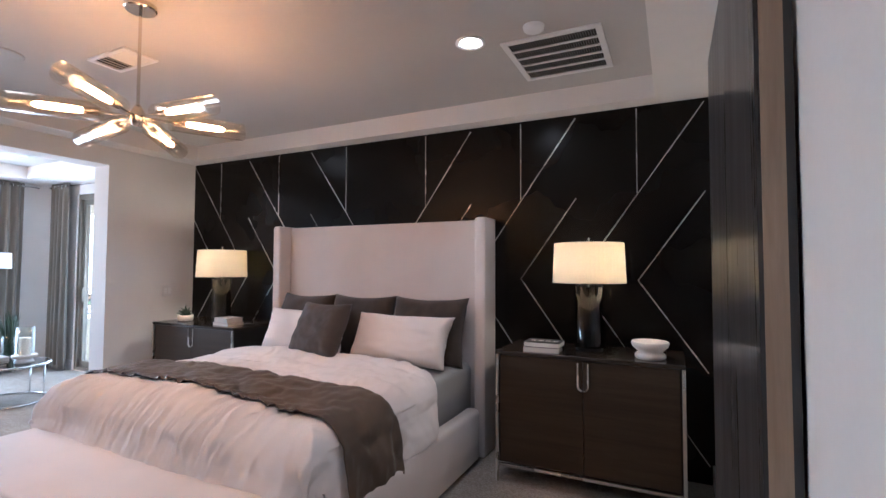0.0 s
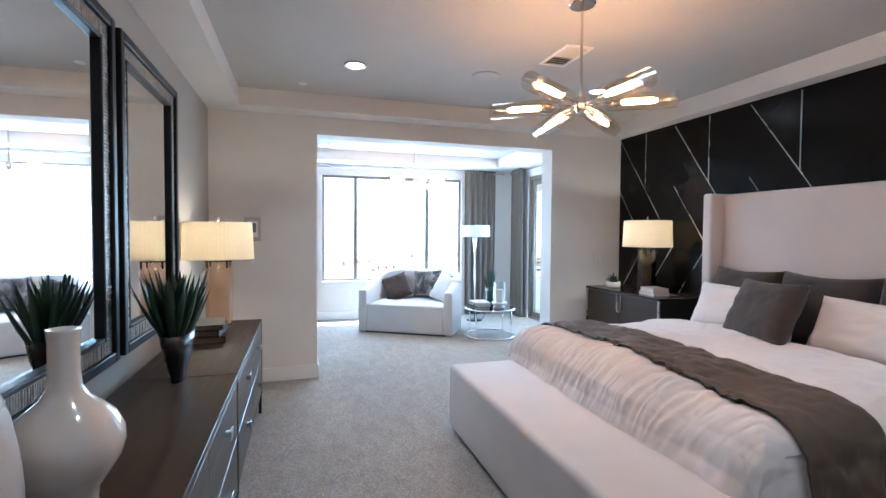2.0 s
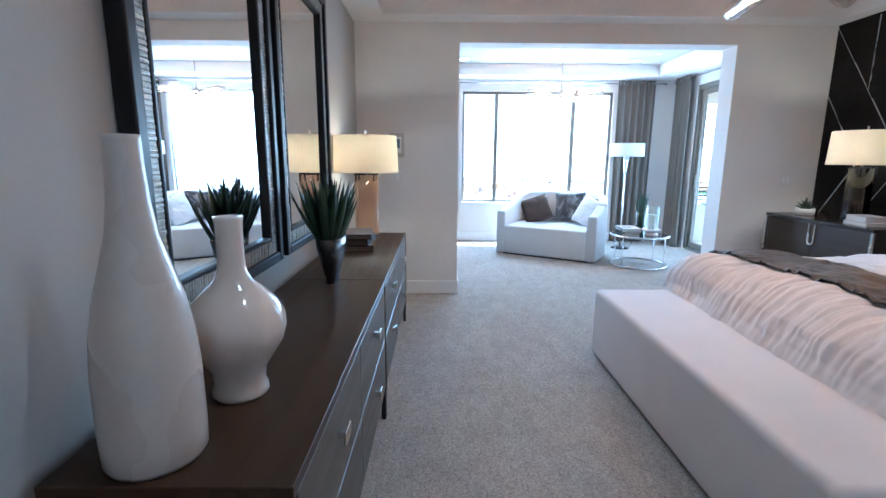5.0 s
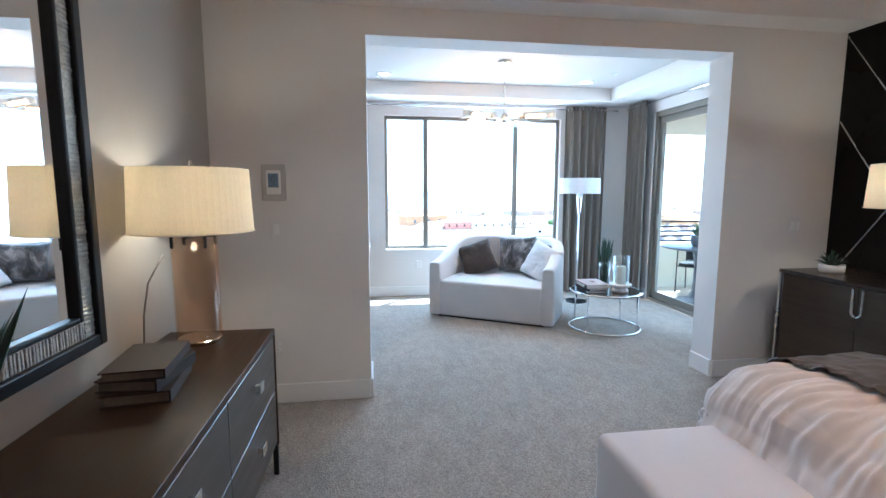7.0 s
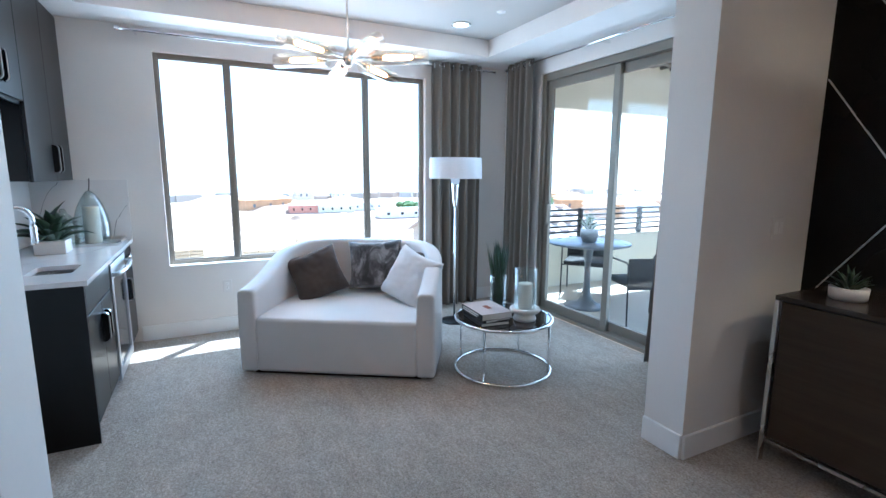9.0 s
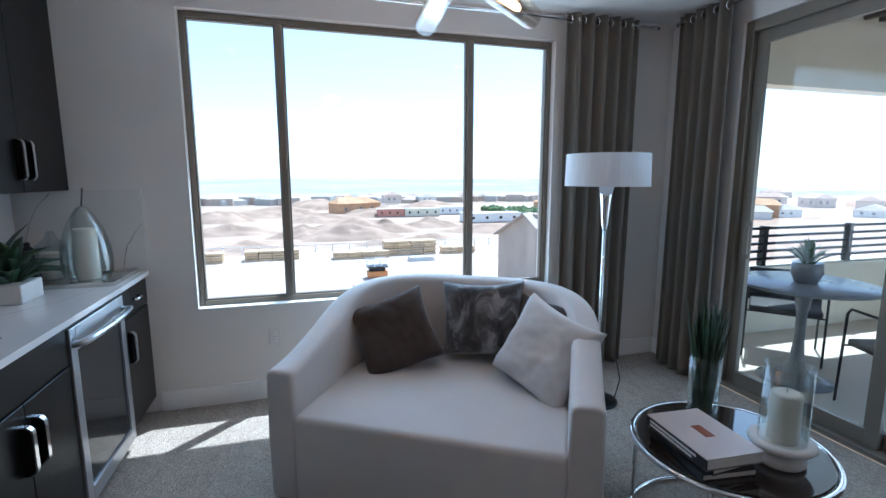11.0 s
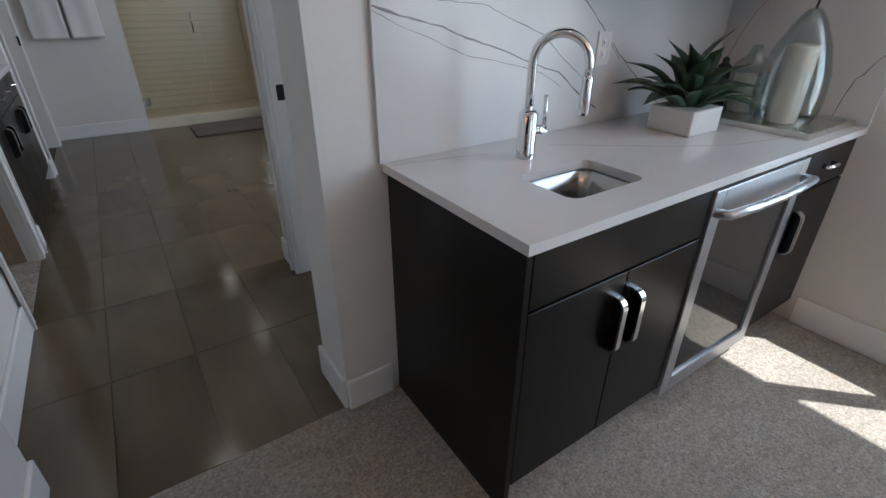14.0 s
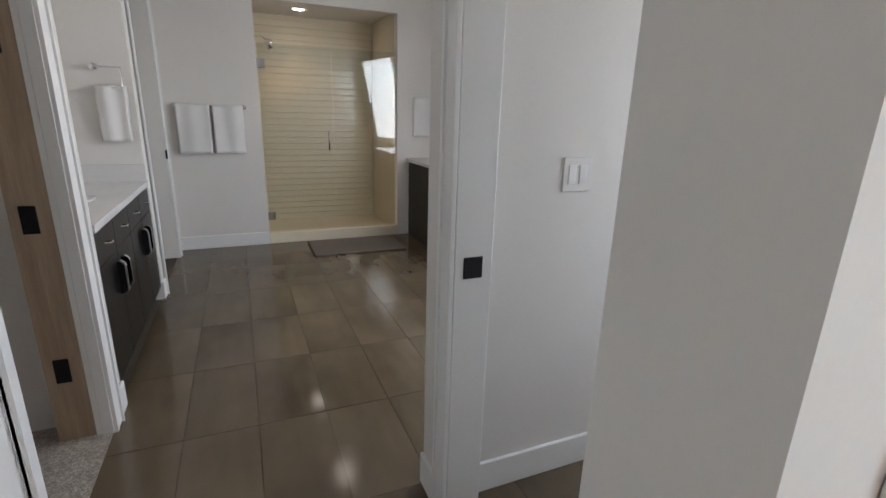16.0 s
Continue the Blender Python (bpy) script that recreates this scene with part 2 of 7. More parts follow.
PANE = thin_glass("window_glass", (0.96, 0.98, 0.97), 0.03)
CLEAR = thin_glass("clear_glass", (0.92, 0.94, 0.93), 0.08)
AMBER_GLASS = thin_glass("amber_glass", (0.96, 0.87, 0.78), 0.03)
CHANDELIER_GLASS = thin_glass("faint_amber_glass", (0.975, 0.94, 0.89), 0.08)
SMOKE_GLASS = thin_glass("smoke_glass", (0.20, 0.165, 0.145), 0.06)
SHADE = lampshade_mat("cream_linen_shade", (0.86, 0.79, 0.66), 0.5)
WHITE_SHADE = lampshade_mat("white_linen_shade", (0.86, 0.86, 0.87), 0.45)
BULB = glow("filament_glow", (1.0, 0.46, 0.17), 11.5)
DOWN = glow("downlight_glow", (1.0, 0.90, 0.78), 6.0)
CREAM_GLAZE = mat("cream_glazed_ceramic", (0.66, 0.59, 0.53), 0.18, var=0.03, bmp=0.02, bscale=30, coat=0.5)
GREY_GLAZE = mat("pale_crackle_ceramic", (0.55, 0.50, 0.46), 0.28, var=0.05, bmp=0.05, bscale=60, coat=0.3)
WHITE_STONE = mat("white_stone", (0.72, 0.69, 0.66), 0.6, var=0.06, bmp=0.15, bscale=80)
WAX = mat("candle_wax", (0.82, 0.79, 0.72), 0.55, var=0.02, bmp=0.05)
SOFA_CLOTH = mat("white_bouclé_upholstery".replace("é", "e"), (0.62, 0.60, 0.59), 0.92, var=0.04, fine=260, bmp=0.35, bscale=420, bdist=0.001, sheen=0.3, spec=0.2)
CURTAIN = mat("taupe_curtain_cloth", (0.150, 0.128, 0.104), 0.85, var=0.08, fine=240, bmp=0.25, bscale=300, sheen=0.2, stretch=(1, 1, 0.3), spec=0.2)
FRAME_TAN = mat("tan_aluminium_frame", (0.20, 0.175, 0.14), 0.45, 0.2, var=0.04, bmp=0.04)
LEAF = mat("dark_green_leaf", (0.030, 0.062, 0.028), 0.42, var=0.3, scale=14, fine=60, bmp=0.15, bscale=90)
LEAF2 = mat("bright_green_leaf", (0.06, 0.14, 0.045), 0.45, var=0.3, scale=14, fine=60, bmp=0.15, bscale=90)
TERRACE = mat("terrace_concrete", (0.60, 0.545, 0.455), 0.85, var=0.10, scale=1.5, fine=40, bmp=0.3, bscale=90)
STUCCO = mat("cream_stucco", (0.76, 0.72, 0.60), 0.95, var=0.04, bmp=0.7, bscale=120, bdist=0.004, spec=0.2)
WHITE_TILE = mat("white_wavy_tile", (0.78, 0.70, 0.54), 0.2, var=0.02, bmp=0.03, coat=0.3)
TOWEL = mat("white_towel", (0.80, 0.78, 0.77), 0.97, var=0.03, fine=250, bmp=0.6, bscale=260, sheen=0.3, spec=0.1)


# ---- mesh helpers ----
ORIGIN = {}


def thing(name, loc, label, category, group="", kind=""):
    ob = new(name)
    ob.empty_display_size = 0.1
    ob.location = loc
    ORIGIN[ob.name] = Vector(loc)
    return tagged(ob, label, category, group, kind)


def part(name, bm, material, parent=None, label="", smooth=False, sub=0, thick=0.0):
    """Links a bmesh, built in world places, as one mesh object under a thing or a part."""
    org = ORIGIN[parent.name] if parent else Vector((0, 0, 0))
    bm.transform(Matrix.Translation(-org))
    me = bpy.data.meshes.new(name)
    bm.normal_update()
    bm.to_mesh(me)
    bm.free()
    me.materials.append(material)
    if smooth:
        for p in me.polygons:
            p.use_smooth = True
    ob = new(name, me)
    if parent:
        ob.parent = parent
    ORIGIN[ob.name] = org
    if thick:
        s = ob.modifiers.new("thickness", "SOLIDIFY")
        s.thickness, s.offset = thick, -1.0
    if sub:
        s = ob.modifiers.new("smooth", "SUBSURF")
        s.levels = s.render_levels = sub
    return tagged(ob, label) if label else ob


def single(name, bm, material, label, category, group="", kind="", smooth=False, thick=0.0):
    return tagged(part(name, bm, material, None, "", smooth, 0, thick), label, category, group, kind)


def structure(name, bm, material, label="", smooth=False):
    return tagged(part(name, bm, material, None, "", smooth), label or name.replace("_", " "), name.split("_")[0], "", "structure")


def box(*b, bev=0.0, seg=2, bm=None, m=None):
    """A box between two corners, with rounded edges."""
    x0, y0, z0, x1, y1, z1 = b
    own = bmesh.new()
    bmesh.ops.create_cube(own, size=1.0)
    own.transform(Matrix.Translation(((x0 + x1) / 2, (y0 + y1) / 2, (z0 + z1) / 2)) @ Matrix.Diagonal((abs(x1 - x0), abs(y1 - y0), abs(z1 - z0), 1)))
    if bev:
        bmesh.ops.bevel(own, geom=own.edges[:] + own.verts[:], offset=bev, segments=seg, profile=0.5, affect="EDGES")
    if m:
        own.transform(m)
    return merge(bm, own)


def merge(bm, own):
    if bm is None:
        return own
    me = bpy.data.meshes.new("temp")
    own.to_mesh(me)
    own.free()
    bm.from_mesh(me)
    bpy.data.meshes.remove(me)
    return bm


def boxes(*list_of, bev=0.0):
    bm = bmesh.new()
    for b in list_of:
        box(*b, bev=bev, bm=bm)
    return bm


def lathe(profile, x=0, y=0, z=0, n=40, bm=None, m=None):
    """A turned shape: rows of (radius, height)."""
    own = bmesh.new()
    rings = []
    for r, h in profile:
        if r < 1e-5:
            rings.append([own.verts.new((0, 0, h))])
        else:
            rings.append([own.verts.new((r * math.cos(2 * math.pi * i / n), r * math.sin(2 * math.pi * i / n), h)) for i in range(n)])
    for a, b in zip(rings, rings[1:]):
        for i in range(n):
            j = (i + 1) % n
            if len(a) == 1 and len(b) == 1:
                continue
            if len(a) == 1:
                own.faces.new((a[0], b[j], b[i]))
            elif len(b) == 1:
                own.faces.new((a[i], a[j], b[0]))
            else:
                own.faces.new((a[i], a[j], b[j], b[i]))
    bmesh.ops.recalc_face_normals(own, faces=own.faces[:])
    own.transform(Matrix.Translation((x, y, z)))
    if m:
        own.transform(m)
    return merge(bm, own)


def disc_cyl(x, y, z0, z1, r, r2=None, n=32, bev=0.0, bm=None, m=None):
    r2 = r if r2 is None else r2
    e = min(bev, r * 0.45, r2 * 0.45, abs(z1 - z0) * 0.45)
    prof = [(0, z0), (r - e, z0), (r, z0 + e), (r2, z1 - e), (r2 - e, z1), (0, z1)] if e else [(0, z0), (r, z0), (r2, z1), (0, z1)]
    return lathe(prof, x, y, 0, n, bm, m)


def tube(points, r, n=10, bm=None, closed=False, caps=True):
    """A round bar along a line of points."""
    own = bmesh.new()
    pts = [Vector(p) for p in points]
    rings, up = [], None
    count = len(pts)
    for i, p in enumerate(pts):
        a = pts[i - 1] if i or closed else p
        b = pts[(i + 1) % count] if i < count - 1 or closed else p
        d = (b - a).normalized()
        if up is None:
            up = d.orthogonal().normalized()
        up = (up - d * up.dot(d)).normalized()
        side = d.cross(up)
        rings.append([own.verts.new(p + r * (math.cos(2 * math.pi * k / n) * up + math.sin(2 * math.pi * k / n) * side)) for k in range(n)])
    pairs = list(zip(rings, rings[1:])) + ([(rings[-1], rings[0])] if closed else [])
    for a, b in pairs:
        for k in range(n):
            own.faces.new((a[k], a[(k + 1) % n], b[(k + 1) % n], b[k]))
    if caps and not closed:
        own.faces.new(rings[0][::-1])
        own.faces.new(rings[-1])
    bmesh.ops.recalc_face_normals(own, faces=own.faces[:])
    return merge(bm, own)


def sheet(nu, nv, f, bm=None, m=None):
    """A surface from f(u, v), u and v from 0 to 1."""
    own = bmesh.new()
    g = [[own.verts.new(f(i / nu, j / nv)) for j in range(nv + 1)] for i in range(nu + 1)]
    for i in range(nu):
        for j in range(nv):
            own.faces.new((g[i][j], g[i + 1][j], g[i + 1][j + 1], g[i][j + 1]))
    if m:
        own.transform(m)
    return merge(bm, own)


def pillow_bm(w, h, d, m, seed=0, n=34, plump=0.47, crease=0.011):
    """A stuffed cushion, w by h, in the local x-z plane, with pinched corners and soft creases."""
    own = bmesh.new()
    rows = {}
    for side in (1, -1):
        for i in range(n + 1):
            for j in range(n + 1):
                u, v = 2 * i / n - 1, 2 * j / n - 1
                edge = i in (0, n) or j in (0, n)
                if side == -1 and edge:
                    rows[side, i, j] = rows[1, i, j]
                    continue
                prof = max(0.0, (1 - u ** 4) * (1 - v ** 4)) ** plump
                pin = 1 - (0.12 if v > 0 else 0.06) * (1 - u * u) * abs(v) ** 3
                pinx = 1 - 0.10 * (1 - v * v) * abs(u) ** 3
                y = side * d / 2 * prof
                fold = max(0.0, 1 - 4.0 * abs(noise.noise((u * 1.7 + seed, v * 1.1 + u * v, seed * 0.7))))
                y -= side * 0.45 * crease * fold * (abs(u * v) ** 0.5) * (0 if edge else 1)
                y += crease * (noise.noise((u * 2.2 + seed, v * 2.2, seed * 1.7)) + 0.6 * noise.noise((u * 5 + seed, v * 5, 3.1))) * (0 if edge else 1)
                rows[side, i, j] = own.verts.new((u * w / 2 * pinx, y, v * h / 2 * pin))
        for i in range(n):
            for j in range(n):
                q = [rows[side, i, j], rows[side, i + 1, j], rows[side, i + 1, j + 1], rows[side, i, j + 1]]
                own.faces.new(q if side == -1 else q[::-1])
    bmesh.ops.recalc_face_normals(own, faces=own.faces[:])
    own.transform(m)
    return own


# ---- the large structure ----
X_EAST, Y_SOUTH, Y_NORTH, X_OPEN = 0.92, -0.06, 4.55, -4.34
SOF, TRAY = 2.64, 2.80
X_WIN, Y_BAR, Y_PATIO = -7.60, 0.22, 4.62

structure("floor_carpet", boxes((-7.60, 0.21, -0.06, 0.92, 4.62, 0.0), (-4.58, -0.06, -0.06, 0.92, 0.21, 0.0)), CARPET, "beige cut-pile carpet over the bedroom and sitting room")
structure("wall_south", box(-4.36, -0.20, 0, 1.07, -0.06, 2.95), GREIGE, "greige painted wall behind the dresser")
structure("wall_east", boxes((0.92, -0.06, 0, 1.07, 4.70, 2.95), (0.832, -0.06, 0, 0.92, 1.60, 2.64)), WALL)
structure("wall_north", box(-4.36, 4.55, 0, 0.92, 4.70, 2.95), WALL)
structure("wall_opening", boxes((-4.58, -0.06, 0, -4.34, 0.935, 2.95), (-4.70, 0.0, 0, -4.58, 0.935, 2.95), (-4.58, 3.585, 0, -4.34, 4.80, 2.95), (-4.58, 0.935, 2.46, -4.34, 3.585, 2.95)), WALL, "warm white wall with a wide opening to the sitting room")
structure("wall_bar", box(-7.60, -0.012, 0, -5.63, 0.22, 2.95), WALL, "white wall behind the wet bar")
WY0, WY1, WZ0, WZ1 = 1.13, 3.60, 0.642, 2.457
structure("wall_west", boxes((-7.80, -0.03, -4, -7.60, WY0, 3.1), (-7.80, WY1, -4, -7.60, 4.80, 3.1), (-7.80, WY0, -4, -7.60, WY1, WZ0), (-7.80, WY0, WZ1, -7.60, WY1, 3.1)), WALL, "white outer wall with the large window")
PX0, PX1, PZ1 = -6.96, -4.98, 2.48
structure("wall_patio", boxes((-7.60, 4.62, 0, PX0, 4.80, 3.1), (PX1, 4.62, 0, -4.58, 4.80, 3.1), (PX0, 4.62, PZ1, PX1, 4.80, 3.1)), WALL, "white wall with the sliding patio door")


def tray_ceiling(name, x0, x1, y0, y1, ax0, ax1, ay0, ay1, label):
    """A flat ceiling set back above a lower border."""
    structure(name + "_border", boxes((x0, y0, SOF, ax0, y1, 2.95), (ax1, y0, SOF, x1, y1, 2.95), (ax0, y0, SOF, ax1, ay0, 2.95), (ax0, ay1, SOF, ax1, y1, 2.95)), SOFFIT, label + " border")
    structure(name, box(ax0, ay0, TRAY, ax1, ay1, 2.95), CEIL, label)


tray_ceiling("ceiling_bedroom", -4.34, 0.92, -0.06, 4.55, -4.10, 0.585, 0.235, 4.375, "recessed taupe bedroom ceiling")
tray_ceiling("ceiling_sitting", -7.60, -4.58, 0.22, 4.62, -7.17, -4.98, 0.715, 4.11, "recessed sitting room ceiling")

# bath wing
structure("floor_slab", box(-7.60, -6.1, -0.08, -3.3, 0.21, -0.006), GROUT, "dark grout bed under the floor tiles")
for b in ((-4.60, -1.09, 0, -4.48, 0.0, 2.7), (-4.60, -1.84, 2.42, -4.48, -1.09, 2.7), (-4.60, -2.05, 0, -4.48, -1.84, 2.7)):
    structure("wall_hall", box(*b), WALL, "white hallway wall with a closet doorway")
for b in ((-4.60, -3.68, 0, -3.85, -3.50, 2.7), (-3.97, -3.50, 0, -3.85, -2.05, 2.7), (-4.48, -2.05, 0, -3.3, -1.95, 2.7), (-4.60, -3.68, 2.42, -4.48, -4.62, 2.7), (-4.60, -5.02, 0, -4.48, -4.62, 2.7), (-3.97, -4.62, 0, -3.85, -3.68, 2.7), (-4.48, -4.72, 0, -3.85, -4.62, 2.7)):
    structure("wall_vanity", box(*b), WALL, "white walls round the vanity recess")
for b in ((-3.45, -1.95, 0, -3.3, -0.20, 2.7), (-4.36, -0.3, 0, -3.3, -0.20, 2.7)):
    structure("wall_closet", box(*b), WALL)
for b in ((-5.45, -5.02, 0, -4.60, -4.90, 2.7), (-7.60, -5.02, 0, -6.90, -4.90, 2.7), (-6.90, -5.02, 2.43, -5.45, -4.90, 2.7)):
    structure("wall_shower_front", box(*b), WALL, "pale wall beside the walk-in shower")
for b in ((-7.80, -6.1, 0, -7.60, -2.68, 2.75), (-7.80, -1.53, 0, -7.60, -0.80, 2.75), (-7.80, -0.16, 0, -7.60, -0.03, 2.75), (-7.80, -0.80, 0, -7.60, -0.16, 0.9), (-7.80, -0.80, 2.1, -7.60, -0.16, 2.75), (-7.80, -2.68, 0, -7.60, -1.53, 0.92), (-7.80, -2.68, 2.26, -7.60, -1.53, 2.75)):
    structure("wall_bath_west", box(*b), WALL, "bathroom outer wall with a window")
structure("wall_closet_divider", boxes((-7.60, -1.06, 0, -5.80, -0.93, 2.7), (-5.93, -0.83, 2.42, -5.80, -0.03, 2.7)), WALL, "white wall between bathroom and side room")
structure("ceiling_bath", boxes((-7.60, -4.90, 2.65, -4.60, -0.03, 2.75), (-4.60, -4.90, 2.65, -3.3, -0.06, 2.75), (-5.63, -0.03, 2.65, -4.58, 0.22, 2.75)), SOFFIT, "white bathroom ceiling")


def base_run(name, x0, y0, x1, y1, face, h=0.135, t=0.016):
    """A skirting board along a wall; face gives the side that it stands on."""
    dx, dy = face
    b = (min(x0, x1, x0 + dx * t, x1 + dx * t), min(y0, y1, y0 + dy * t, y1 + dy * t), 0.0, max(x0, x1, x0 + dx * t, x1 + dx * t), max(y0, y1, y0 + dy * t, y1 + dy * t), h)
    return structure(name, box(*b, bev=0.004, seg=1), TRIM, "white skirting board")


for args in ((-4.34, -0.06, -4.34, 0.935, (1, 0)), (-4.34, 3.585, -4.34, 4.53, (1, 0)), (-4.70, 0.935, -4.34, 0.935, (0, 1)), (-4.58, 3.585, -4.34, 3.585, (0, -1)),
             (-4.58, 3.60, -4.58, 4.62, (-1, 0)), (-4.70, 0.0, -4.70, 0.935, (-1, 0)), (-7.60, 0.88, -7.60, 4.62, (1, 0)), (-4.60, -1.02, -4.60, 0.0, (-1, 0)),
             (-5.63, -0.026, -5.63, 0.22, (1, 0)), (-5.63, 0.22, -5.812, 0.22, (0, 1)), (-4.60, -4.90, -5.45, -4.90, (0, 1)), (-7.60, -0.93, -5.93, -0.93, (0, 1)),
             (-4.60, -2.05, -4.60, -1.93, (-1, 0)), (-4.60, -3.68, -4.60, -3.50, (-1, 0)), (-5.80, -1.06, -5.80, -0.93, (1, 0)), (-4.34, -0.06, 0.832, -0.06, (0, 1)), (0.832, -0.04, 0.832, 1.60, (-1, 0)), (0.92, 1.60, 0.92, 4.53, (-1, 0)),
             (-7.6, 4.62, -6.94, 4.62, (0, -1))):
    base_run("baseboard", *args)

# large window
window = thing("window_1", (-7.68, 2.365, WZ0), "large three-pane window with a tan aluminium frame", "window", kind="structure")
FX0, FX1 = -7.72, -7.655
part("window_frame", boxes((FX0, WY0, WZ0 + 0.012, FX1, WY0 + 0.03, WZ1), (FX0, WY1 - 0.03, WZ0 + 0.012, FX1, WY1, WZ1), (FX0, WY0 + 0.03, WZ0 + 0.012, FX1, WY1 - 0.03, WZ0 + 0.045), (FX0, WY0 + 0.03, WZ1 - 0.035, FX1, WY1 - 0.03, WZ1), bev=0.004), FRAME_TAN, window)
for my in (1.69, 2.965):
    part("mullion", box(FX0 + 0.005, my - 0.022, WZ0 + 0.045, FX1 + 0.012, my + 0.022, WZ1 - 0.035, bev=0.006), FRAME_TAN, window)
    part("latch", box(FX1 + 0.012, my - 0.014, 1.53, FX1 + 0.028, my + 0.014, 1.60, bev=0.004), FRAME_TAN, window)
for a, b in ((WY0 + 0.03, 1.668), (1.712, 2.943), (2.987, WY1 - 0.03)):
    p = part("pane", box(-7.695, a, WZ0 + 0.045, -7.689, b, WZ1 - 0.035), PANE, window)
    p.visible_shadow = False
    part("sash", boxes((-7.705, a, WZ0 + 0.045, -7.668, a + 0.010, WZ1 - 0.035), (-7.705, b - 0.010, WZ0 + 0.045, -7.668, b, WZ1 - 0.035), (-7.705, a + 0.010, WZ0 + 0.045, -7.668, b - 0.010, WZ0 + 0.055), (-7.705, a + 0.010, WZ1 - 0.045, -7.668, b - 0.010, WZ1 - 0.035)), FRAME_TAN, window)
part("window_sill", box(-7.655, WY0, WZ0, -7.592, WY1, WZ0 + 0.012, bev=0.003), TRIM, window)

# sliding patio door
patio_door = thing("door_1", (-5.95, 4.70, 0.0), "closed sliding glass patio door in a tan aluminium frame", "door", kind="structure")
part("door_frame", boxes((PX0, 4.64, 0.0, PX0 + 0.055, 4.76, PZ1), (PX1 - 0.055, 4.64, 0, PX1, 4.76, PZ1), (PX0 + 0.055, 4.64, PZ1 - 0.07, PX1 - 0.055, 4.76, PZ1), (PX0 + 0.055, 4.63, 0.0, PX1 - 0.055, 4.78, 0.035), bev=0.004), FRAME_TAN, patio_door)
for a, b, y in ((PX0 + 0.055, -5.955, 4.675), (-6.055, PX1 - 0.055, 4.715)):
    leaf = part("sliding_panel", boxes((a, y, 0.035, a + 0.07, y + 0.036, PZ1 - 0.07), (b - 0.07, y, 0.035, b, y + 0.036, PZ1 - 0.07), (a + 0.07, y, 0.035, b - 0.07, y + 0.036, 0.125), (a + 0.07, y, PZ1 - 0.15, b - 0.07, y + 0.036, PZ1 - 0.07), bev=0.004), FRAME_TAN, patio_door)
    p = part("pane", box(a + 0.07, y + 0.015, 0.125, b - 0.07, y + 0.021, PZ1 - 0.15), PANE, leaf)
    p.visible_shadow = False
part("door_handle", boxes((-6.845, 4.645, 0.96, -6.815, 4.675, 1.16), (-6.85, 4.663, 0.93, -6.81, 4.675, 1.19), bev=0.006), FRAME_TAN, patio_door)

# bathroom window
bw = thing("window_2", (-7.7, -2.1, 0.92), "bathroom window with a white frame", "window", kind="structure")
part("window_frame", boxes((-7.73, -2.68, 0.92, -7.66, -2.63, 2.26), (-7.73, -1.58, 0.92, -7.66, -1.53, 2.26), (-7.73, -2.63, 0.92, -7.66, -1.58, 0.97), (-7.73, -2.63, 2.21, -7.66, -1.58, 2.26), bev=0.004), TRIM, bw)
p = part("pane", box(-7.70, -2.63, 0.97, -7.694, -1.58, 2.21), PANE, bw)
p.visible_shadow = False

# accent wall: black panelling with inlaid metal strips
accent = thing("accent_panelling", (-1.7, 4.53, 0.0), "black lacquered wall panelling with inlaid steel chevron strips", "wall panel", kind="structure")
part("panel", box(-4.34, 4.528, 0.0, 0.92, 4.55, 2.638), BLACK_PANEL, accent)


def strip(x0, z0, x1, z1):
    d = Vector((x1 - x0, 0, z1 - z0))
    m = Matrix.Translation(((x0 + x1) / 2, 4.526, (z0 + z1) / 2)) @ Matrix.Rotation(-math.atan2(d.z, d.x), 4, "Y")
    part("metal_strip", box(-d.length / 2, -0.004, -0.0034, d.length / 2, 0.004, 0.0034, m=m), STEEL, accent)


# chevrons pointing to the middle of the wall, mirrored about the bed's centre line
for side in (1, -1):
    for k in range(3):
        xa, xb = 0.456 - 0.87 * k, 0.02 - 0.87 * k
        runs = [(xa, 2.0, xa, 2.62), (xa, 0.74, xa, 0.12)]
        for v, up, lo in ((xa, 0.435, 0.622), (xb, 0.87, 1.244)):
            if v < -1.75:
                continue
            runs += [(v, 1.366, v + up, 1.366 + lo), (v, 1.366, v + up, 1.366 - lo)]
        for x0, z0, x1, z1 in runs:
            if side == -1:
                x0, x1 = -3.44 - x0, -3.44 - x1
            if max(x0, x1) < 0.91 and min(x0, x1) > -4.335:
                strip(x0, z0, x1, z1)


# ---- bedroom things ----
BEDX = -1.775
bed = thing("bed", (BEDX, 3.4, 0.0), "king bed with a tall pale upholstered wingback headboard, made up", "bed")
HEADX = -1.725
part("headboard", box(HEADX - 1.012, 4.40, 0.30, HEADX + 1.012, 4.525, 1.842, bev=0.022, seg=3), BED_CLOTH, bed, smooth=True)
for sx in (-1, 1):
    c = HEADX + sx * 1.054
    part("wing", box(c - 0.045, 4.265, 0.0, c + 0.045, 4.525, 1.850, bev=0.022, seg=4), BED_CLOTH, bed, smooth=True)
    part("welt", tube([(c + sx * 0.040, 4.270, 0.03), (c + sx * 0.040, 4.270, 1.83), (c + sx * 0.040, 4.285, 1.846), (c + sx * 0.040, 4.51, 1.846)], 0.004, 6), BED_CLOTH, bed, smooth=True)
    c = BEDX + sx * 1.085
    part("side_rail", box(c - 0.055, 2.40, 0.02, c + 0.055, 4.20, 0.40, bev=0.035, seg=3), BED_CLOTH, bed, smooth=True)
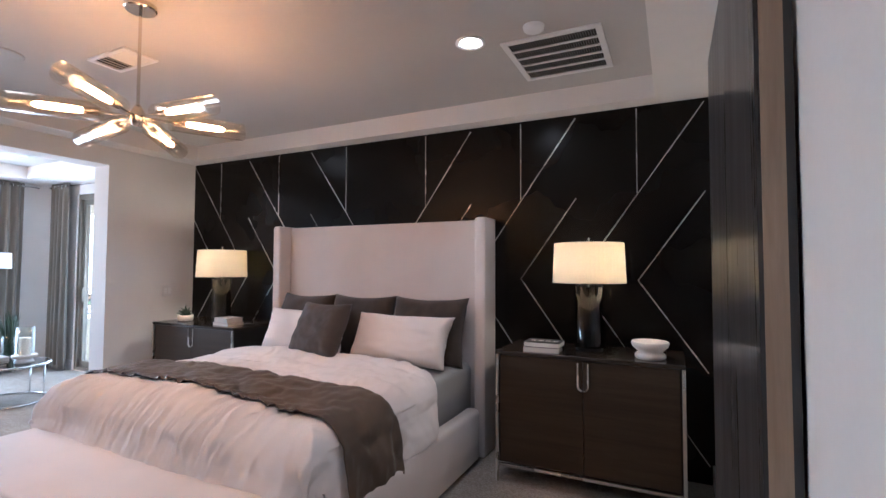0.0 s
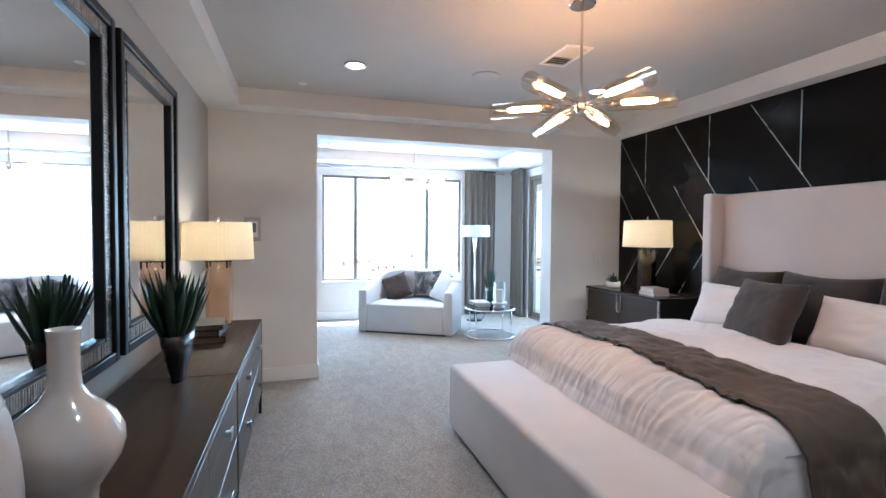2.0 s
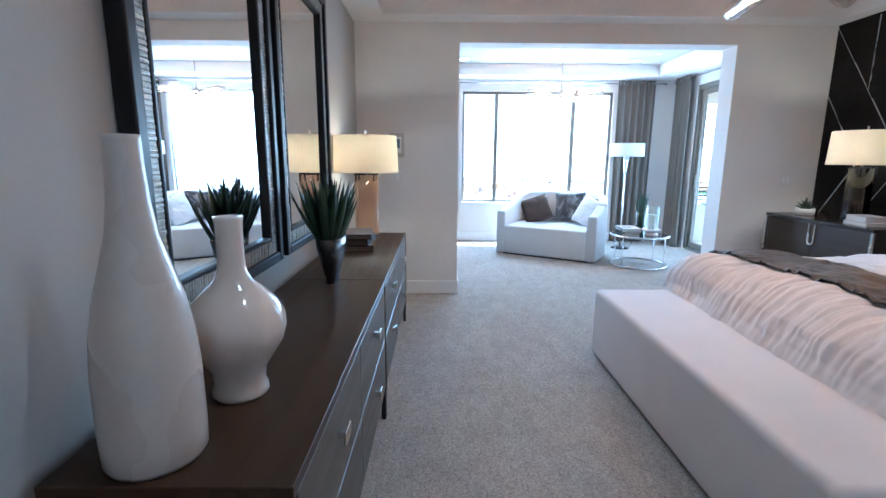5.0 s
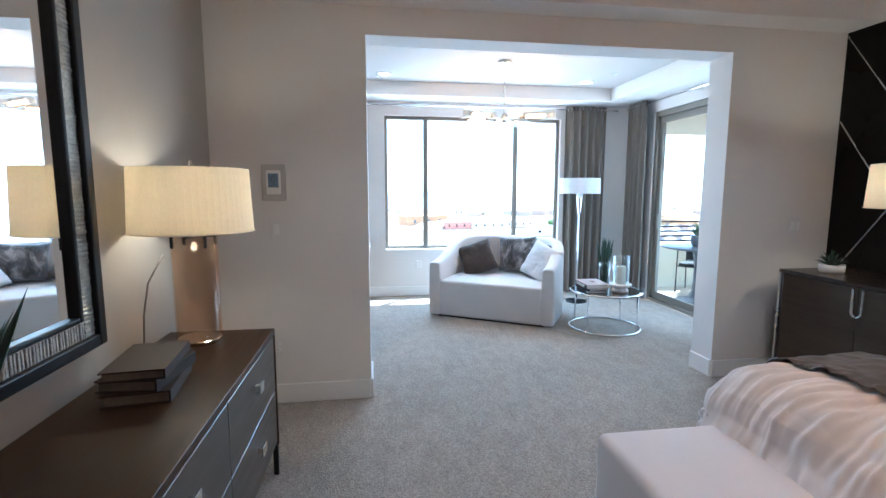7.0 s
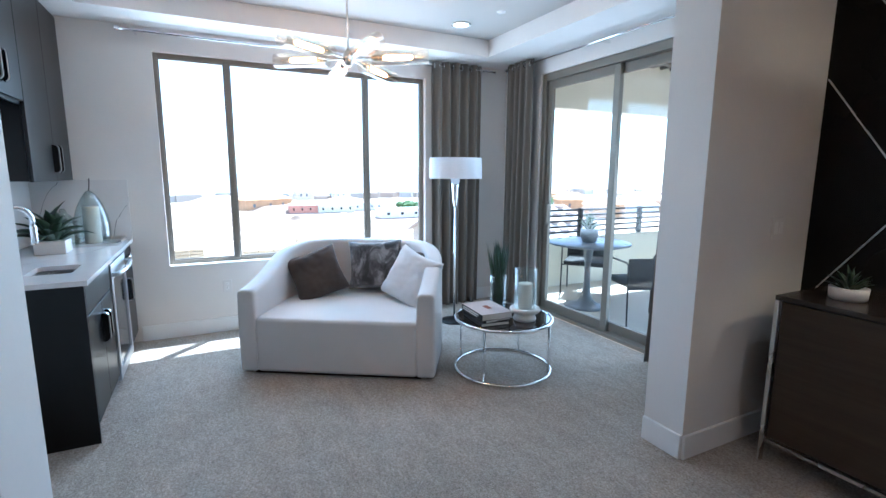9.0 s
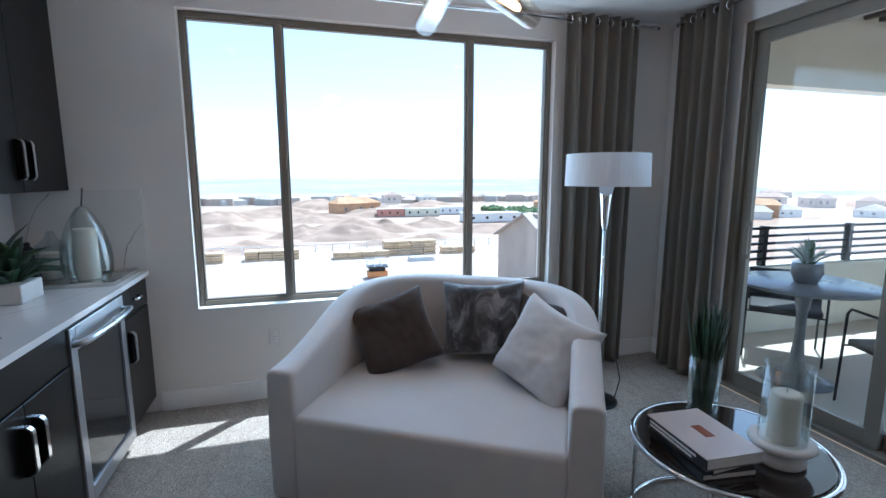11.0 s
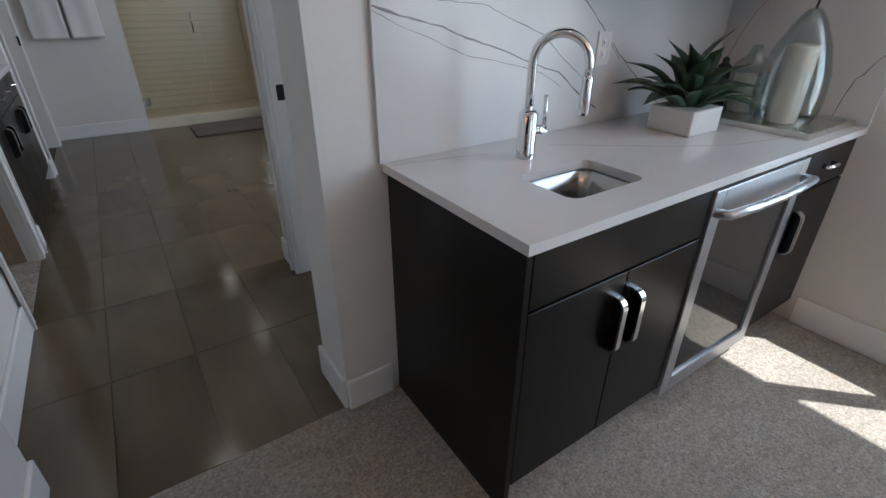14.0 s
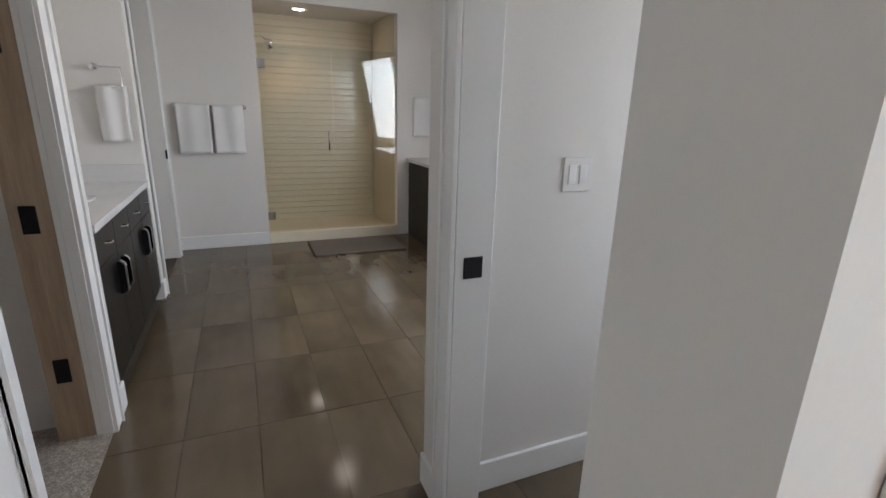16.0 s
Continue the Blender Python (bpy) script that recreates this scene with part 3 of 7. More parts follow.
part("foot_rail", box(BEDX - 1.03, 2.395, 0.02, BEDX + 1.03, 2.48, 0.40, bev=0.03, seg=3), BED_CLOTH, bed, smooth=True)
part("mattress", box(BEDX - 1.0, 2.49, 0.10, BEDX + 1.0, 4.39, 0.70, bev=0.06, seg=4), SHEET, bed, "grey sheeted mattress", smooth=True)


def drop_curve(s, flat, r, depth):
    """Across a draped edge: how far out and how far down a cloth lies, at the length s from the middle."""
    if s <= flat:
        return s, 0.0
    a = (s - flat) / r
    if a < math.pi / 2:
        return flat + r * math.sin(a), r * (1 - math.cos(a))
    d = s - flat - r * math.pi / 2
    return flat + r + 0.10 * math.sin(min(1.0, d / depth) * math.pi * 0.6) * 0.5, r + d


TOP = 0.745


def duvet_point(sx, ty, lift=0.0):
    """sx: length across from the bed's middle; ty: length along, from the pillow edge to the foot."""
    x, dx = drop_curve(abs(sx), 0.93, 0.16, 0.25)
    y0 = 3.78
    y, dy = drop_curve(ty, 1.20, 0.20, 0.2)
    z = TOP - max(dx, dy) - 0.35 * min(dx, dy)
    n = noise.noise((sx * 1.3, ty * 1.5, 2.0)) * 0.022 + noise.noise((sx * 3.4, ty * 3.0, 7.0)) * 0.010
    n += 0.02 * math.cos(sx * 1.6)
    # gathered creases run over the foot end
    foot = max(0.0, min(1.0, (ty - 1.08) / 0.12)) * max(0.0, min(1.0, (1.62 - ty) / 0.30)) * max(0.15, min(1.0, (1.05 - abs(sx + 0.15)) / 0.4))
    warp = 1.6 * noise.noise((sx * 3, ty * 3, 1)) + ty * 5.0
    n += foot * 0.016 * noise.noise((sx * 22 + warp, ty * 3.2, 5.0))
    n += foot * 0.011 * noise.noise((sx * 44 + 2 * warp, ty * 5.5, 15.0))
    n += 0.006 * noise.noise((sx * 7 + ty * 3, ty * 7, 11.0)) + 0.003 * noise.noise((sx * 20, ty * 16, 21.0))
    # sharp little tucks where the cloth is drawn together over the edge
    tuck = 1 - abs(noise.noise((sx * 15 + 0.6 * warp, ty * 1.7, 31.0))) * 3.0
    n += foot * 0.012 * max(0.0, tuck) - 0.005 * max(0.0, 1 - abs(noise.noise((sx * 3.1 + ty * 1.3, ty * 4.2 - sx, 41.0))) * 5.0)
    ox, oy = (math.copysign(1, sx) if dx > 0.1 else 0.0), (-1.0 if dy > 0.1 else 0.0)
    out = n * 1.6 + lift
    return Vector((BEDX + math.copysign(x, sx) + ox * out, y0 - y + oy * out, z + (out if not (ox or oy) else 0.25 * out)))


def duvet_f(u, v):
    sx = (2 * u - 1) * 1.37
    k = max(0.0, min(1.0, (abs(sx) - 0.55) / 0.80))
    head = 0.34 * k * k * (1.6 - 0.6 * k)
    ty = head + v * (1.74 - head)
    p = duvet_point(sx, ty)
    p.z += 0.03 * max(0.0, 1 - (ty - head) / 0.2) * (1 - 0.6 * k)
    p.x += math.copysign(0.05, sx) * max(0.0, k - 0.6) * max(0.0, 1 - (ty - head) / 0.3)
    return p


duvet = single("duvet", sheet(420, 190, duvet_f), WHITE_LINEN, "pale blush white duvet with gathered creases spread over the bed", "duvet", smooth=True, thick=0.042)
duvet.modifiers["thickness"].offset = 1.0


def throw_f(u, v):
    sx = (2 * u - 1) * 1.42
    ty = 1.17 - (1 - v) * (0.36 + 0.12 * u) + 0.02 * math.sin(sx * 1.7)
    crease = 0.007 * max(0.0, 1 - 3.2 * abs(noise.noise((sx * 2.6 + 1.3 * v, v * 3.4 - sx * 1.1, 9.0))))
    crumple = 0.005 * math.sin(math.pi * v) * noise.noise((sx * 8 - v * 2.0, v * 6 + sx * 3, 19.0))
    return duvet_point(sx, ty, 0.018 + crease + crumple)


throw = single("bed_throw", sheet(300, 70, throw_f), BROWN_VELVET, "dark brown crumpled satin throw laid across the duvet", "throw", smooth=True, thick=0.006)
throw.modifiers["thickness"].offset = -1.0


def pillow(name, w, h, d, x, y, z, lean, yaw, material, label, group, seed):
    m = pose(x, y, z, -lean, 0, yaw) @ Matrix.Translation((0, 0, h / 2))
    ob = single(name, pillow_bm(w, h, d, m, seed), material, label, "pillow", group, smooth=True)
    return ob


# pillows lean on the headboard, in rows
for i, x in enumerate((-2.38, -1.74, -1.09)):
    pillow("euro_pillow", (0.62, 0.64, 0.66)[i], 0.55, 0.22, x, 4.14, 0.685, (17, 15, 15)[i], (-2, 1, 2)[i], GREY_PILLOW, "dark brown square pillow against the headboard", "back pillows", i + 1)
pillow("bed_pillow", 0.82, 0.40, 0.21, -2.17, 3.92, 0.72, 24, 4, WHITE_LINEN, "white sleeping pillow leaning on the dark pillows", "white pillows", 11)
pillow("bed_pillow", 0.88, 0.40, 0.22, -1.22, 3.90, 0.72, 24, -3, WHITE_LINEN, "white sleeping pillow leaning on the dark pillows", "white pillows", 12)
pillow("throw_pillow", 0.52, 0.45, 0.18, -1.87, 3.72, 0.76, 26, -8, GREY_PILLOW, "charcoal velvet throw pillow at the front of the bed", "", 21)

bench = thing("bench", (BEDX, 2.11, 0.0), "long pale upholstered bench at the foot of the bed", "bench")
part("bench_body", box(-2.80, 1.85, 0.015, -0.72, 2.385, 0.486, bev=0.035, seg=4), BED_CLOTH, bench, smooth=True)
part("plinth", box(-2.76, 1.89, 0.0, -0.76, 2.345, 0.02), BLACK_METAL, bench)
part("seam", tube([(-2.775, 1.853, 0.40), (-0.745, 1.853, 0.40)], 0.003, 6), BED_CLOTH, bench)


def nightstand():
    """A wide low cabinet, front at -y, its middle at the origin."""
    ns = thing("nightstand", (0, 0, 0), "dark grey-brown two-door nightstand in a thin metal frame beside the bed", "nightstand", "nightstands")
    W, D, H = 0.585, 0.28, 0.885
    part("top", box(-W, -D, H - 0.025, W, D, H, bev=0.002, seg=1), mat("nightstand_top", (0.035, 0.026, 0.020), 0.22, var=0.1, bmp=0.02), ns, "polished dark top")
    part("carcass", boxes((-W + 0.02, -D + 0.025, 0.13, -W + 0.04, D - 0.005, H - 0.025), (W - 0.04, -D + 0.025, 0.13, W - 0.02, D - 0.005, H - 0.025), (-W + 0.04, -D + 0.03, 0.13, W - 0.04, D - 0.005, 0.15), (-W + 0.04, D - 0.02, 0.15, W - 0.04, D - 0.005, H - 0.025)), BLACK_METAL, ns)
    for sx in (-1, 1):
        door = part("door", box(sx * 0.002, -D + 0.012, 0.14, sx * (W - 0.03), -D + 0.03, H - 0.03, bev=0.002, seg=1), BROWN_DOOR, ns)
        arc = [(sx * 0.032 * math.cos(t), -D + 0.006, 0.70 - 0.032 * math.sin(t)) for t in [math.pi / 2 * k / 6 for k in range(7)]]
        part("handle", tube([(sx * 0.032, -D + 0.006, 0.845), *arc[:-1], (sx * 0.003, -D + 0.006, 0.668)], 0.007, 8), STEEL, door, "brushed steel pull")
        for sy in (-1, 1):
            part("leg", box(sx * W - sx * 0.02, sy * D - sy * 0.02, 0.0, sx * W, sy * D, H - 0.026, bev=0.002, seg=1), STEEL, ns, "slim metal post")
    part("bottom_rail", boxes((-W + 0.02, -D + 0.002, 0.11, W - 0.02, -D + 0.014, 0.128)), STEEL, ns)
    return ns


ns = nightstand()
ns.matrix_basis = pose(0.155, 4.235, 0)
ns_far = copy_thing(ns, pose(-3.585, 4.235, 0))


def table_lamp(name, label, glass_mat, r_base, h_base, r_shade, z_shade0, z_shade1, group=""):
    lp = thing(name, (0, 0, 0), label, "lamp", group)
    part("base_disc", disc_cyl(0, 0, 0, 0.02, r_base * 0.98, bev=0.004), BLACK_METAL if glass_mat is SMOKE_GLASS else NICKEL, lp)
    part("column", lathe([(r_base, 0.02), (r_base, h_base), (r_base - 0.006, h_base), (r_base - 0.006, 0.02), (r_base, 0.02)], n=40), glass_mat, lp, smooth=True)
    part("collar", boxes((-r_base, -0.006, h_base - 0.005, r_base, 0.006, h_base + 0.01), (-0.006, -r_base, h_base - 0.005, 0.006, r_base, h_base + 0.01)), BLACK_METAL, lp)
    part("stem", disc_cyl(0, 0, h_base + 0.005, z_shade1 + 0.035, 0.006, n=12), NICKEL, lp)
    part("finial", disc_cyl(0, 0, z_shade1 + 0.005, z_shade1 + 0.04, 0.009, n=14, bev=0.003), NICKEL, lp)
    part("shade", lathe([(r_shade, z_shade0), (r_shade - 0.012, z_shade1), (r_shade - 0.016, z_shade1), (r_shade - 0.004, z_shade0), (r_shade, z_shade0)], n=56), SHADE, lp, "cream linen drum shade", smooth=False)
    for k in range(4):
        a = radians(45 + 90 * k)
        cx, cy = (r_base + 0.002) * math.cos(a), (r_base + 0.002) * math.sin(a)
        part("clip", box(cx - 0.006, cy - 0.006, h_base - 0.05, cx + 0.006, cy + 0.006, h_base + 0.012, bev=0.002, seg=1), BLACK_METAL, lp, "small black metal clip")
    part("shade_rim", tube([((r_shade + 0.001) * math.cos(2 * math.pi * k / 56), (r_shade + 0.001) * math.sin(2 * math.pi * k / 56), z_shade0 + 0.003) for k in range(56)], 0.003, 6, closed=True), SHADE, lp, smooth=True)
    part("spider", boxes((-r_shade + 0.014, -0.003, z_shade1 - 0.012, r_shade - 0.014, 0.003, z_shade1 - 0.006), (-0.003, -r_shade + 0.014, z_shade1 - 0.012, 0.003, r_shade - 0.014, z_shade1 - 0.006)), BLACK_METAL, lp)
    return lp


def lamp_bulb(x, y, z, power=1.35):
    lamp("lamp_bulb", "POINT", (x, y, z), power, SOFT_WARM, radius=0.04)


lp = table_lamp("table_lamp", "lit table lamp with smoked glass cylinder base and cream shade", SMOKE_GLASS, 0.092, 0.44, 0.248, 0.465, 0.742, "bedside lamps")
lp.matrix_basis = pose(0.15, 4.27, 0.885)
copy_thing(lp, pose(-3.565, 4.29, 0.885))
lamp_bulb(0.165, 4.27, 1.50)
lamp_bulb(-3.60, 4.29, 1.50)
lp = table_lamp("table_lamp", "lit table lamp with amber glass cylinder base and cream shade", AMBER_GLASS, 0.095, 0.485, 0.252, 0.502, 0.780)
lp.matrix_basis = pose(-3.33, 0.175, 0.77)
lamp_bulb(-3.33, 0.175, 1.42)
single("lamp_cord", tube([(-3.19, 0.10, 1.19), (-3.13, 0.06, 1.08), (-3.12, 0.04, 0.95), (-3.15, 0.02, 0.84), (-3.18, -0.0, 0.778)], 0.004, 8), mat("cord_clear", (0.25, 0.22, 0.2), 0.4), "thin clear lamp cord hanging behind the lamp", "cord", smooth=True)

# dresser: two units side by side
def dresser():
    d = thing("dresser", (0, 0, 0), "walnut-topped dresser with grey-brown drawer fronts and steel pulls", "dresser", "dressers")
    W, D, H = 0.78, 0.245, 0.77
    part("top", box(-W, -D, H - 0.03, W, D, H, bev=0.002, seg=1), BROWN_WOOD, d, "brown wood top")
    part("carcass", boxes((-W + 0.004, -D, 0.16, -W + 0.03, D - 0.02, H - 0.03), (W - 0.03, -D, 0.16, W - 0.004, D - 0.02, H - 0.03), (-W + 0.03, -D, 0.16, W - 0.03, D - 0.022, 0.185), (-W + 0.03, -D, 0.185, W - 0.03, -D + 0.015, H - 0.03)), BROWN_WOOD, d)
    for c in range(2):
        for r in range(2):
            x0, x1 = -W + 0.03 + c * (W - 0.03) + 0.003, -W + 0.03 + (c + 1) * (W - 0.03) - 0.003
            z0, z1 = 0.185 + r * 0.277 + 0.003, 0.185 + (r + 1) * 0.277 - 0.003
            dr = part("drawer", box(x0, D - 0.022, z0, x1, D - 0.002, z1, bev=0.002, seg=1), GREY_DOOR, d)
            cx, cz = (x0 + x1) / 2, (z0 + z1) / 2 + 0.03
            part("handle", boxes((cx - 0.012, D - 0.002, cz - 0.012, cx + 0.012, D + 0.02, cz + 0.012), (cx - 0.032, D + 0.018, cz - 0.02, cx + 0.032, D + 0.026, cz + 0.02), bev=0.002), STEEL, dr, "square steel pull")
    for sx in (-1, 1):
        part("side_frame", box(sx * W - sx * 0.012, -D + 0.004, 0.16, sx * W, D, H - 0.031), BROWN_WOOD, d)
        for sy in (-1, 1):
            part("leg", box(sx * (W - 0.014) - 0.012, sy * (D - 0.016) - 0.012, 0.0, sx * (W - 0.014) + 0.012, sy * (D - 0.016) + 0.012, 0.16, bev=0.002, seg=1), BLACK_METAL, d)
    return d


d = dresser()
d.matrix_basis = pose(-1.15, 0.225, 0)
copy_thing(d, pose(-2.712, 0.225, 0))


def wall_mirror(x0, x1, label):
    z0, z1 = 0.90, 2.40
    mr = thing("wall_mirror", ((x0 + x1) / 2, -0.05, z0), label, "mirror", "mirrors over the dresser")
    silver = mat("hammered_silver", (0.42, 0.39, 0.35), 0.42, 0.8, var=0.25, scale=30, fine=120, bmp=0.8, bscale=70, bdist=0.004)
    for name, a, b, y0, y1, m_ in (("outer_rail", 0.0, 0.045, -0.058, -0.005, BLACK_METAL), ("silver_rail", 0.045, 0.105, -0.056, -0.024, silver), ("inner_rail", 0.105, 0.125, -0.056, -0.018, BLACK_METAL)):
        for bb in ((x0 + a, y0, z0 + a, x0 + b, y1, z1 - a), (x1 - b, y0, z0 + a, x1 - a, y1, z1 - a), (x0 + b, y0, z0 + a, x1 - b, y1, z0 + b), (x0 + b, y0, z1 - b, x1 - b, y1, z1 - a)):
            if name != "silver_rail":
                part(name, box(*bb, bev=0.006), m_, mr)
                continue
            rnd = random.Random(int(1000 * (bb[0] + bb[2])))
            along = 0 if bb[3] - bb[0] > bb[5] - bb[2] else 2
            bm = box(*bb)
            n = int((bb[3 + along] - bb[along]) / 0.015)
            for k in range(n):
                q = list(bb)
                q[along] = bb[along] + (k + 0.06) * (bb[3 + along] - bb[along]) / n
                q[3 + along] = bb[along] + (k + 0.90) * (bb[3 + along] - bb[along]) / n
                q[1], q[4] = bb[4] - 0.004, bb[4] + rnd.uniform(0.001, 0.005)
                box(*q, bev=0.0025, seg=1, bm=bm)
            part(name, bm, m_, mr, "ridged antique silver band")
    part("mirror_glass", box(x0 + 0.12, -0.054, z0 + 0.12, x1 - 0.12, -0.040, z1 - 0.12), MIRROR, mr)


wall_mirror(-1.83, -0.79, "large wall mirror in a black and silver frame above the dresser")
wall_mirror(-2.94, -1.90, "large wall mirror in a black and silver frame above the dresser")

# things on the dresser
single("tall_vase", lathe([(0, 0), (0.090, 0), (0.097, 0.012), (0.0985, 0.06), (0.0985, 0.13), (0.0975, 0.20), (0.092, 0.27), (0.080, 0.34), (0.062, 0.405), (0.046, 0.465), (0.037, 0.53), (0.0325, 0.60), (0.0315, 0.645), (0.0315, 0.655), (0.026, 0.655), (0.026, 0.60), (0, 0.55)], -0.475, 0.155, 0.77, 64), GREY_GLAZE, "tall pale ceramic bottle vase on the dresser", "vase", smooth=True)
single("round_vase", lathe([(0, 0), (0.068, 0), (0.072, 0.008), (0.070, 0.022), (0.064, 0.04), (0.070, 0.075), (0.097, 0.115), (0.117, 0.150), (0.125, 0.185), (0.122, 0.215), (0.104, 0.252), (0.074, 0.282), (0.048, 0.306), (0.036, 0.330), (0.0325, 0.37), (0.0325, 0.44), (0.034, 0.462), (0.036, 0.470), (0.031, 0.471), (0.027, 0.45), (0, 0.40)], -0.745, 0.220, 0.77, 64), CREAM_GLAZE, "cream glazed round-bellied vase with a narrow neck", "vase", smooth=True)


def blade_leaf(base, tip, width, bend, n=8):
    """A pointed fleshy leaf from base to tip."""
    b, t = Vector(base), Vector(tip)
    d = t - b
    side = d.cross(Vector((0, 0, 1)))
    if side.length < 1e-4:
        side = Vector((1, 0, 0))
    side.normalize()
    norm = side.cross(d).normalized()
    own = bmesh.new()
    rows = []
    for i in range(n + 1):
        s = i / n
        c = b + d * s + norm * bend * math.sin(math.pi * s) * d.length
        w = width * (0.55 + 0.9 * s - 1.45 * s * s * s * s) * (1 - s ** 6) + 0.0008
        if i == n:
            w = 0.0008
        rows.append([own.verts.new(c - side * w + norm * w * 0.35), own.verts.new(c - norm * 0.006 * (1 - s)), own.verts.new(c + side * w + norm * w * 0.35), own.verts.new(c + norm * 0.006 * (1 - s))])
    for a, c in zip(rows, rows[1:]):
        for k in range(4):
            own.faces.new((a[k], a[(k + 1) % 4], c[(k + 1) % 4], c[k]))
    bmesh.ops.recalc_face_normals(own, faces=own.faces[:])
    return own


def agave(parent, x, y, z, count, length, width, spread, material, seed, up=0.35, bend=0.06):
    rnd = random.Random(seed)
    for i in range(count):
        a = i * 2.399 + rnd.uniform(-0.2, 0.2)
        k = (i + 0.5) / count
        tilt = spread * math.sqrt(k) + rnd.uniform(-0.06, 0.06)
        L = length * rnd.uniform(0.8, 1.05) * (0.75 + up * (1 - k))
        d = Vector((math.cos(a) * math.sin(tilt), math.sin(a) * math.sin(tilt), math.cos(tilt)))
        b = Vector((x, y, z)) + Vector((math.cos(a), math.sin(a), 0)) * 0.12 * length * k
        part("leaf", blade_leaf(b, b + d * L, width * rnd.uniform(0.8, 1.1), bend), material, parent, smooth=True)


pot = thing("potted_plant", (-1.90, 0.21, 0.77), "dark green agave in a tapered glossy black pot on the dresser", "plant")


def boat(k, rx, ry, h):
    return Matrix.Translation((-1.90, 0.21, 0.77)) @ Matrix.Diagonal((rx, ry, h, 1))


part("pot", lathe([(0, 0), (0.40, 0), (0.44, 0.05), (0.41, 0.10), (0.52, 0.22), (0.70, 0.42), (0.88, 0.70), (1.0, 1.0), (0.94, 1.0), (0.82, 0.72), (0, 0.66)], n=48, m=boat(0, 0.165, 0.070, 0.235)), mat("black_silver_glaze", (0.045, 0.042, 0.042), 0.24, 0.5, var=0.3, scale=9, bmp=0.05), pot, smooth=True)
part("soil", disc_cyl(0, 0, 0.0, 0.01, 1.0, m=Matrix.Translation((-1.90, 0.21, 0.965)) @ Matrix.Diagonal((0.13, 0.052, 1, 1))), mat("soil", (0.03, 0.022, 0.016), 0.95), pot)
rnd = random.Random(5)
for i in range(54):
    ox, oy = rnd.uniform(-1, 1), rnd.uniform(-1, 1)
    b = Vector((-1.90 + 0.10 * ox, 0.21 + 0.034 * oy, 0.955))
    d = Vector((0.30 * ox + rnd.uniform(-0.08, 0.08), 0.42 * oy + rnd.uniform(-0.10, 0.10), 1.0)).normalized()
    part("leaf", blade_leaf(b, b + d * rnd.uniform(0.27, 0.365), rnd.uniform(0.019, 0.028), rnd.uniform(-0.05, 0.03)), LEAF, pot, smooth=True)

for i, (w, dd, h, z, yaw, col, lab) in enumerate(((0.30, 0.20, 0.042, 0.77, 8, (0.050, 0.030, 0.020), "old dark leather book"), (0.28, 0.19, 0.04, 0.8125, -4, (0.034, 0.018, 0.011), "old dark brown leather book"), (0.30, 0.19, 0.034, 0.853, 6, (0.042, 0.022, 0.013), "old dark brown leather book"))):
    bk = thing("book", (-2.80, 0.19, z), lab + " in a stack on the dresser", "book", "stacked old books")
    m = pose(-2.80, 0.19, z, 0, 0, yaw)
    part("page_block", box(-w / 2 + 0.008, -dd / 2 + 0.008, 0.005, w / 2 - 0.008, dd / 2 - 0.008, h - 0.005, m=m), mat("old_pages", (0.22, 0.17, 0.13), 0.9, var=0.2), bk)
    bm = box(-w / 2, -dd / 2, 0, w / 2, dd / 2, 0.005, m=m)
    box(-w / 2, -dd / 2, h - 0.005, w / 2, dd / 2, h, m=m, bm=bm)
    box(-w / 2, dd / 2 - 0.006, 0.005, w / 2, dd / 2, h - 0.005, m=m, bm=bm)
    part("cover", bm, mat("leather_cover", col, 0.6, var=0.3, bmp=0.3, bscale=90), bk)


def chandelier(x, y, group_label):
    ch = thing("chandelier", (x, y, TRAY), "polished nickel chandelier with six angled amber glass cylinder shades, lit", "chandelier", "chandeliers")
    part("canopy", disc_cyl(x, y, TRAY - 0.032, TRAY, 0.075, bev=0.006), NICKEL, ch)
    part("rod", disc_cyl(x, y, 2.24, TRAY - 0.03, 0.008, n=14), NICKEL, ch)
    part("hub", lathe([(0, -0.05), (0.022, -0.045), (0.034, -0.02), (0.034, 0.02), (0.022, 0.045), (0.012, 0.06), (0, 0.06)], x, y, 2.215), NICKEL, ch, smooth=True)
    for k in range(6):
        a = radians((2, 70, 124, 178, 230, 300)[k])
        el = radians((-1, 3, -5, -5, 1, 1)[k])
        d = Vector((math.cos(a) * math.cos(el), math.sin(a) * math.cos(el), math.sin(el)))
        rot = d.to_track_quat("Z", "Y").to_matrix().to_4x4()
        c = Vector((x, y, 2.215))
        m = Matrix.Translation(c) @ rot
        arm = part("arm", disc_cyl(0, 0, 0.02, 0.20, 0.007, n=12, m=m), NICKEL, ch)
        part("socket", disc_cyl(0, 0, 0.16, 0.225, 0.019, n=18, bev=0.004, m=m), NICKEL, arm)
        gl = part("glass_shade", lathe([(0.049, 0.15), (0.049, 0.53), (0.046, 0.53), (0.046, 0.15), (0.049, 0.15)], n=32, m=m), CHANDELIER_GLASS, ch, "clear amber glass cylinder", smooth=True)
        gl.visible_shadow = False
        part("bulb", lathe([(0, 0.225), (0.013, 0.23), (0.017, 0.27), (0.017, 0.40), (0.010, 0.425), (0, 0.43)], n=18, m=m), BULB, arm, "glowing tubular filament bulb", smooth=True)


chandelier(-1.77, 2.30, "bedroom")
chandelier(-6.07, 2.35, "sitting")


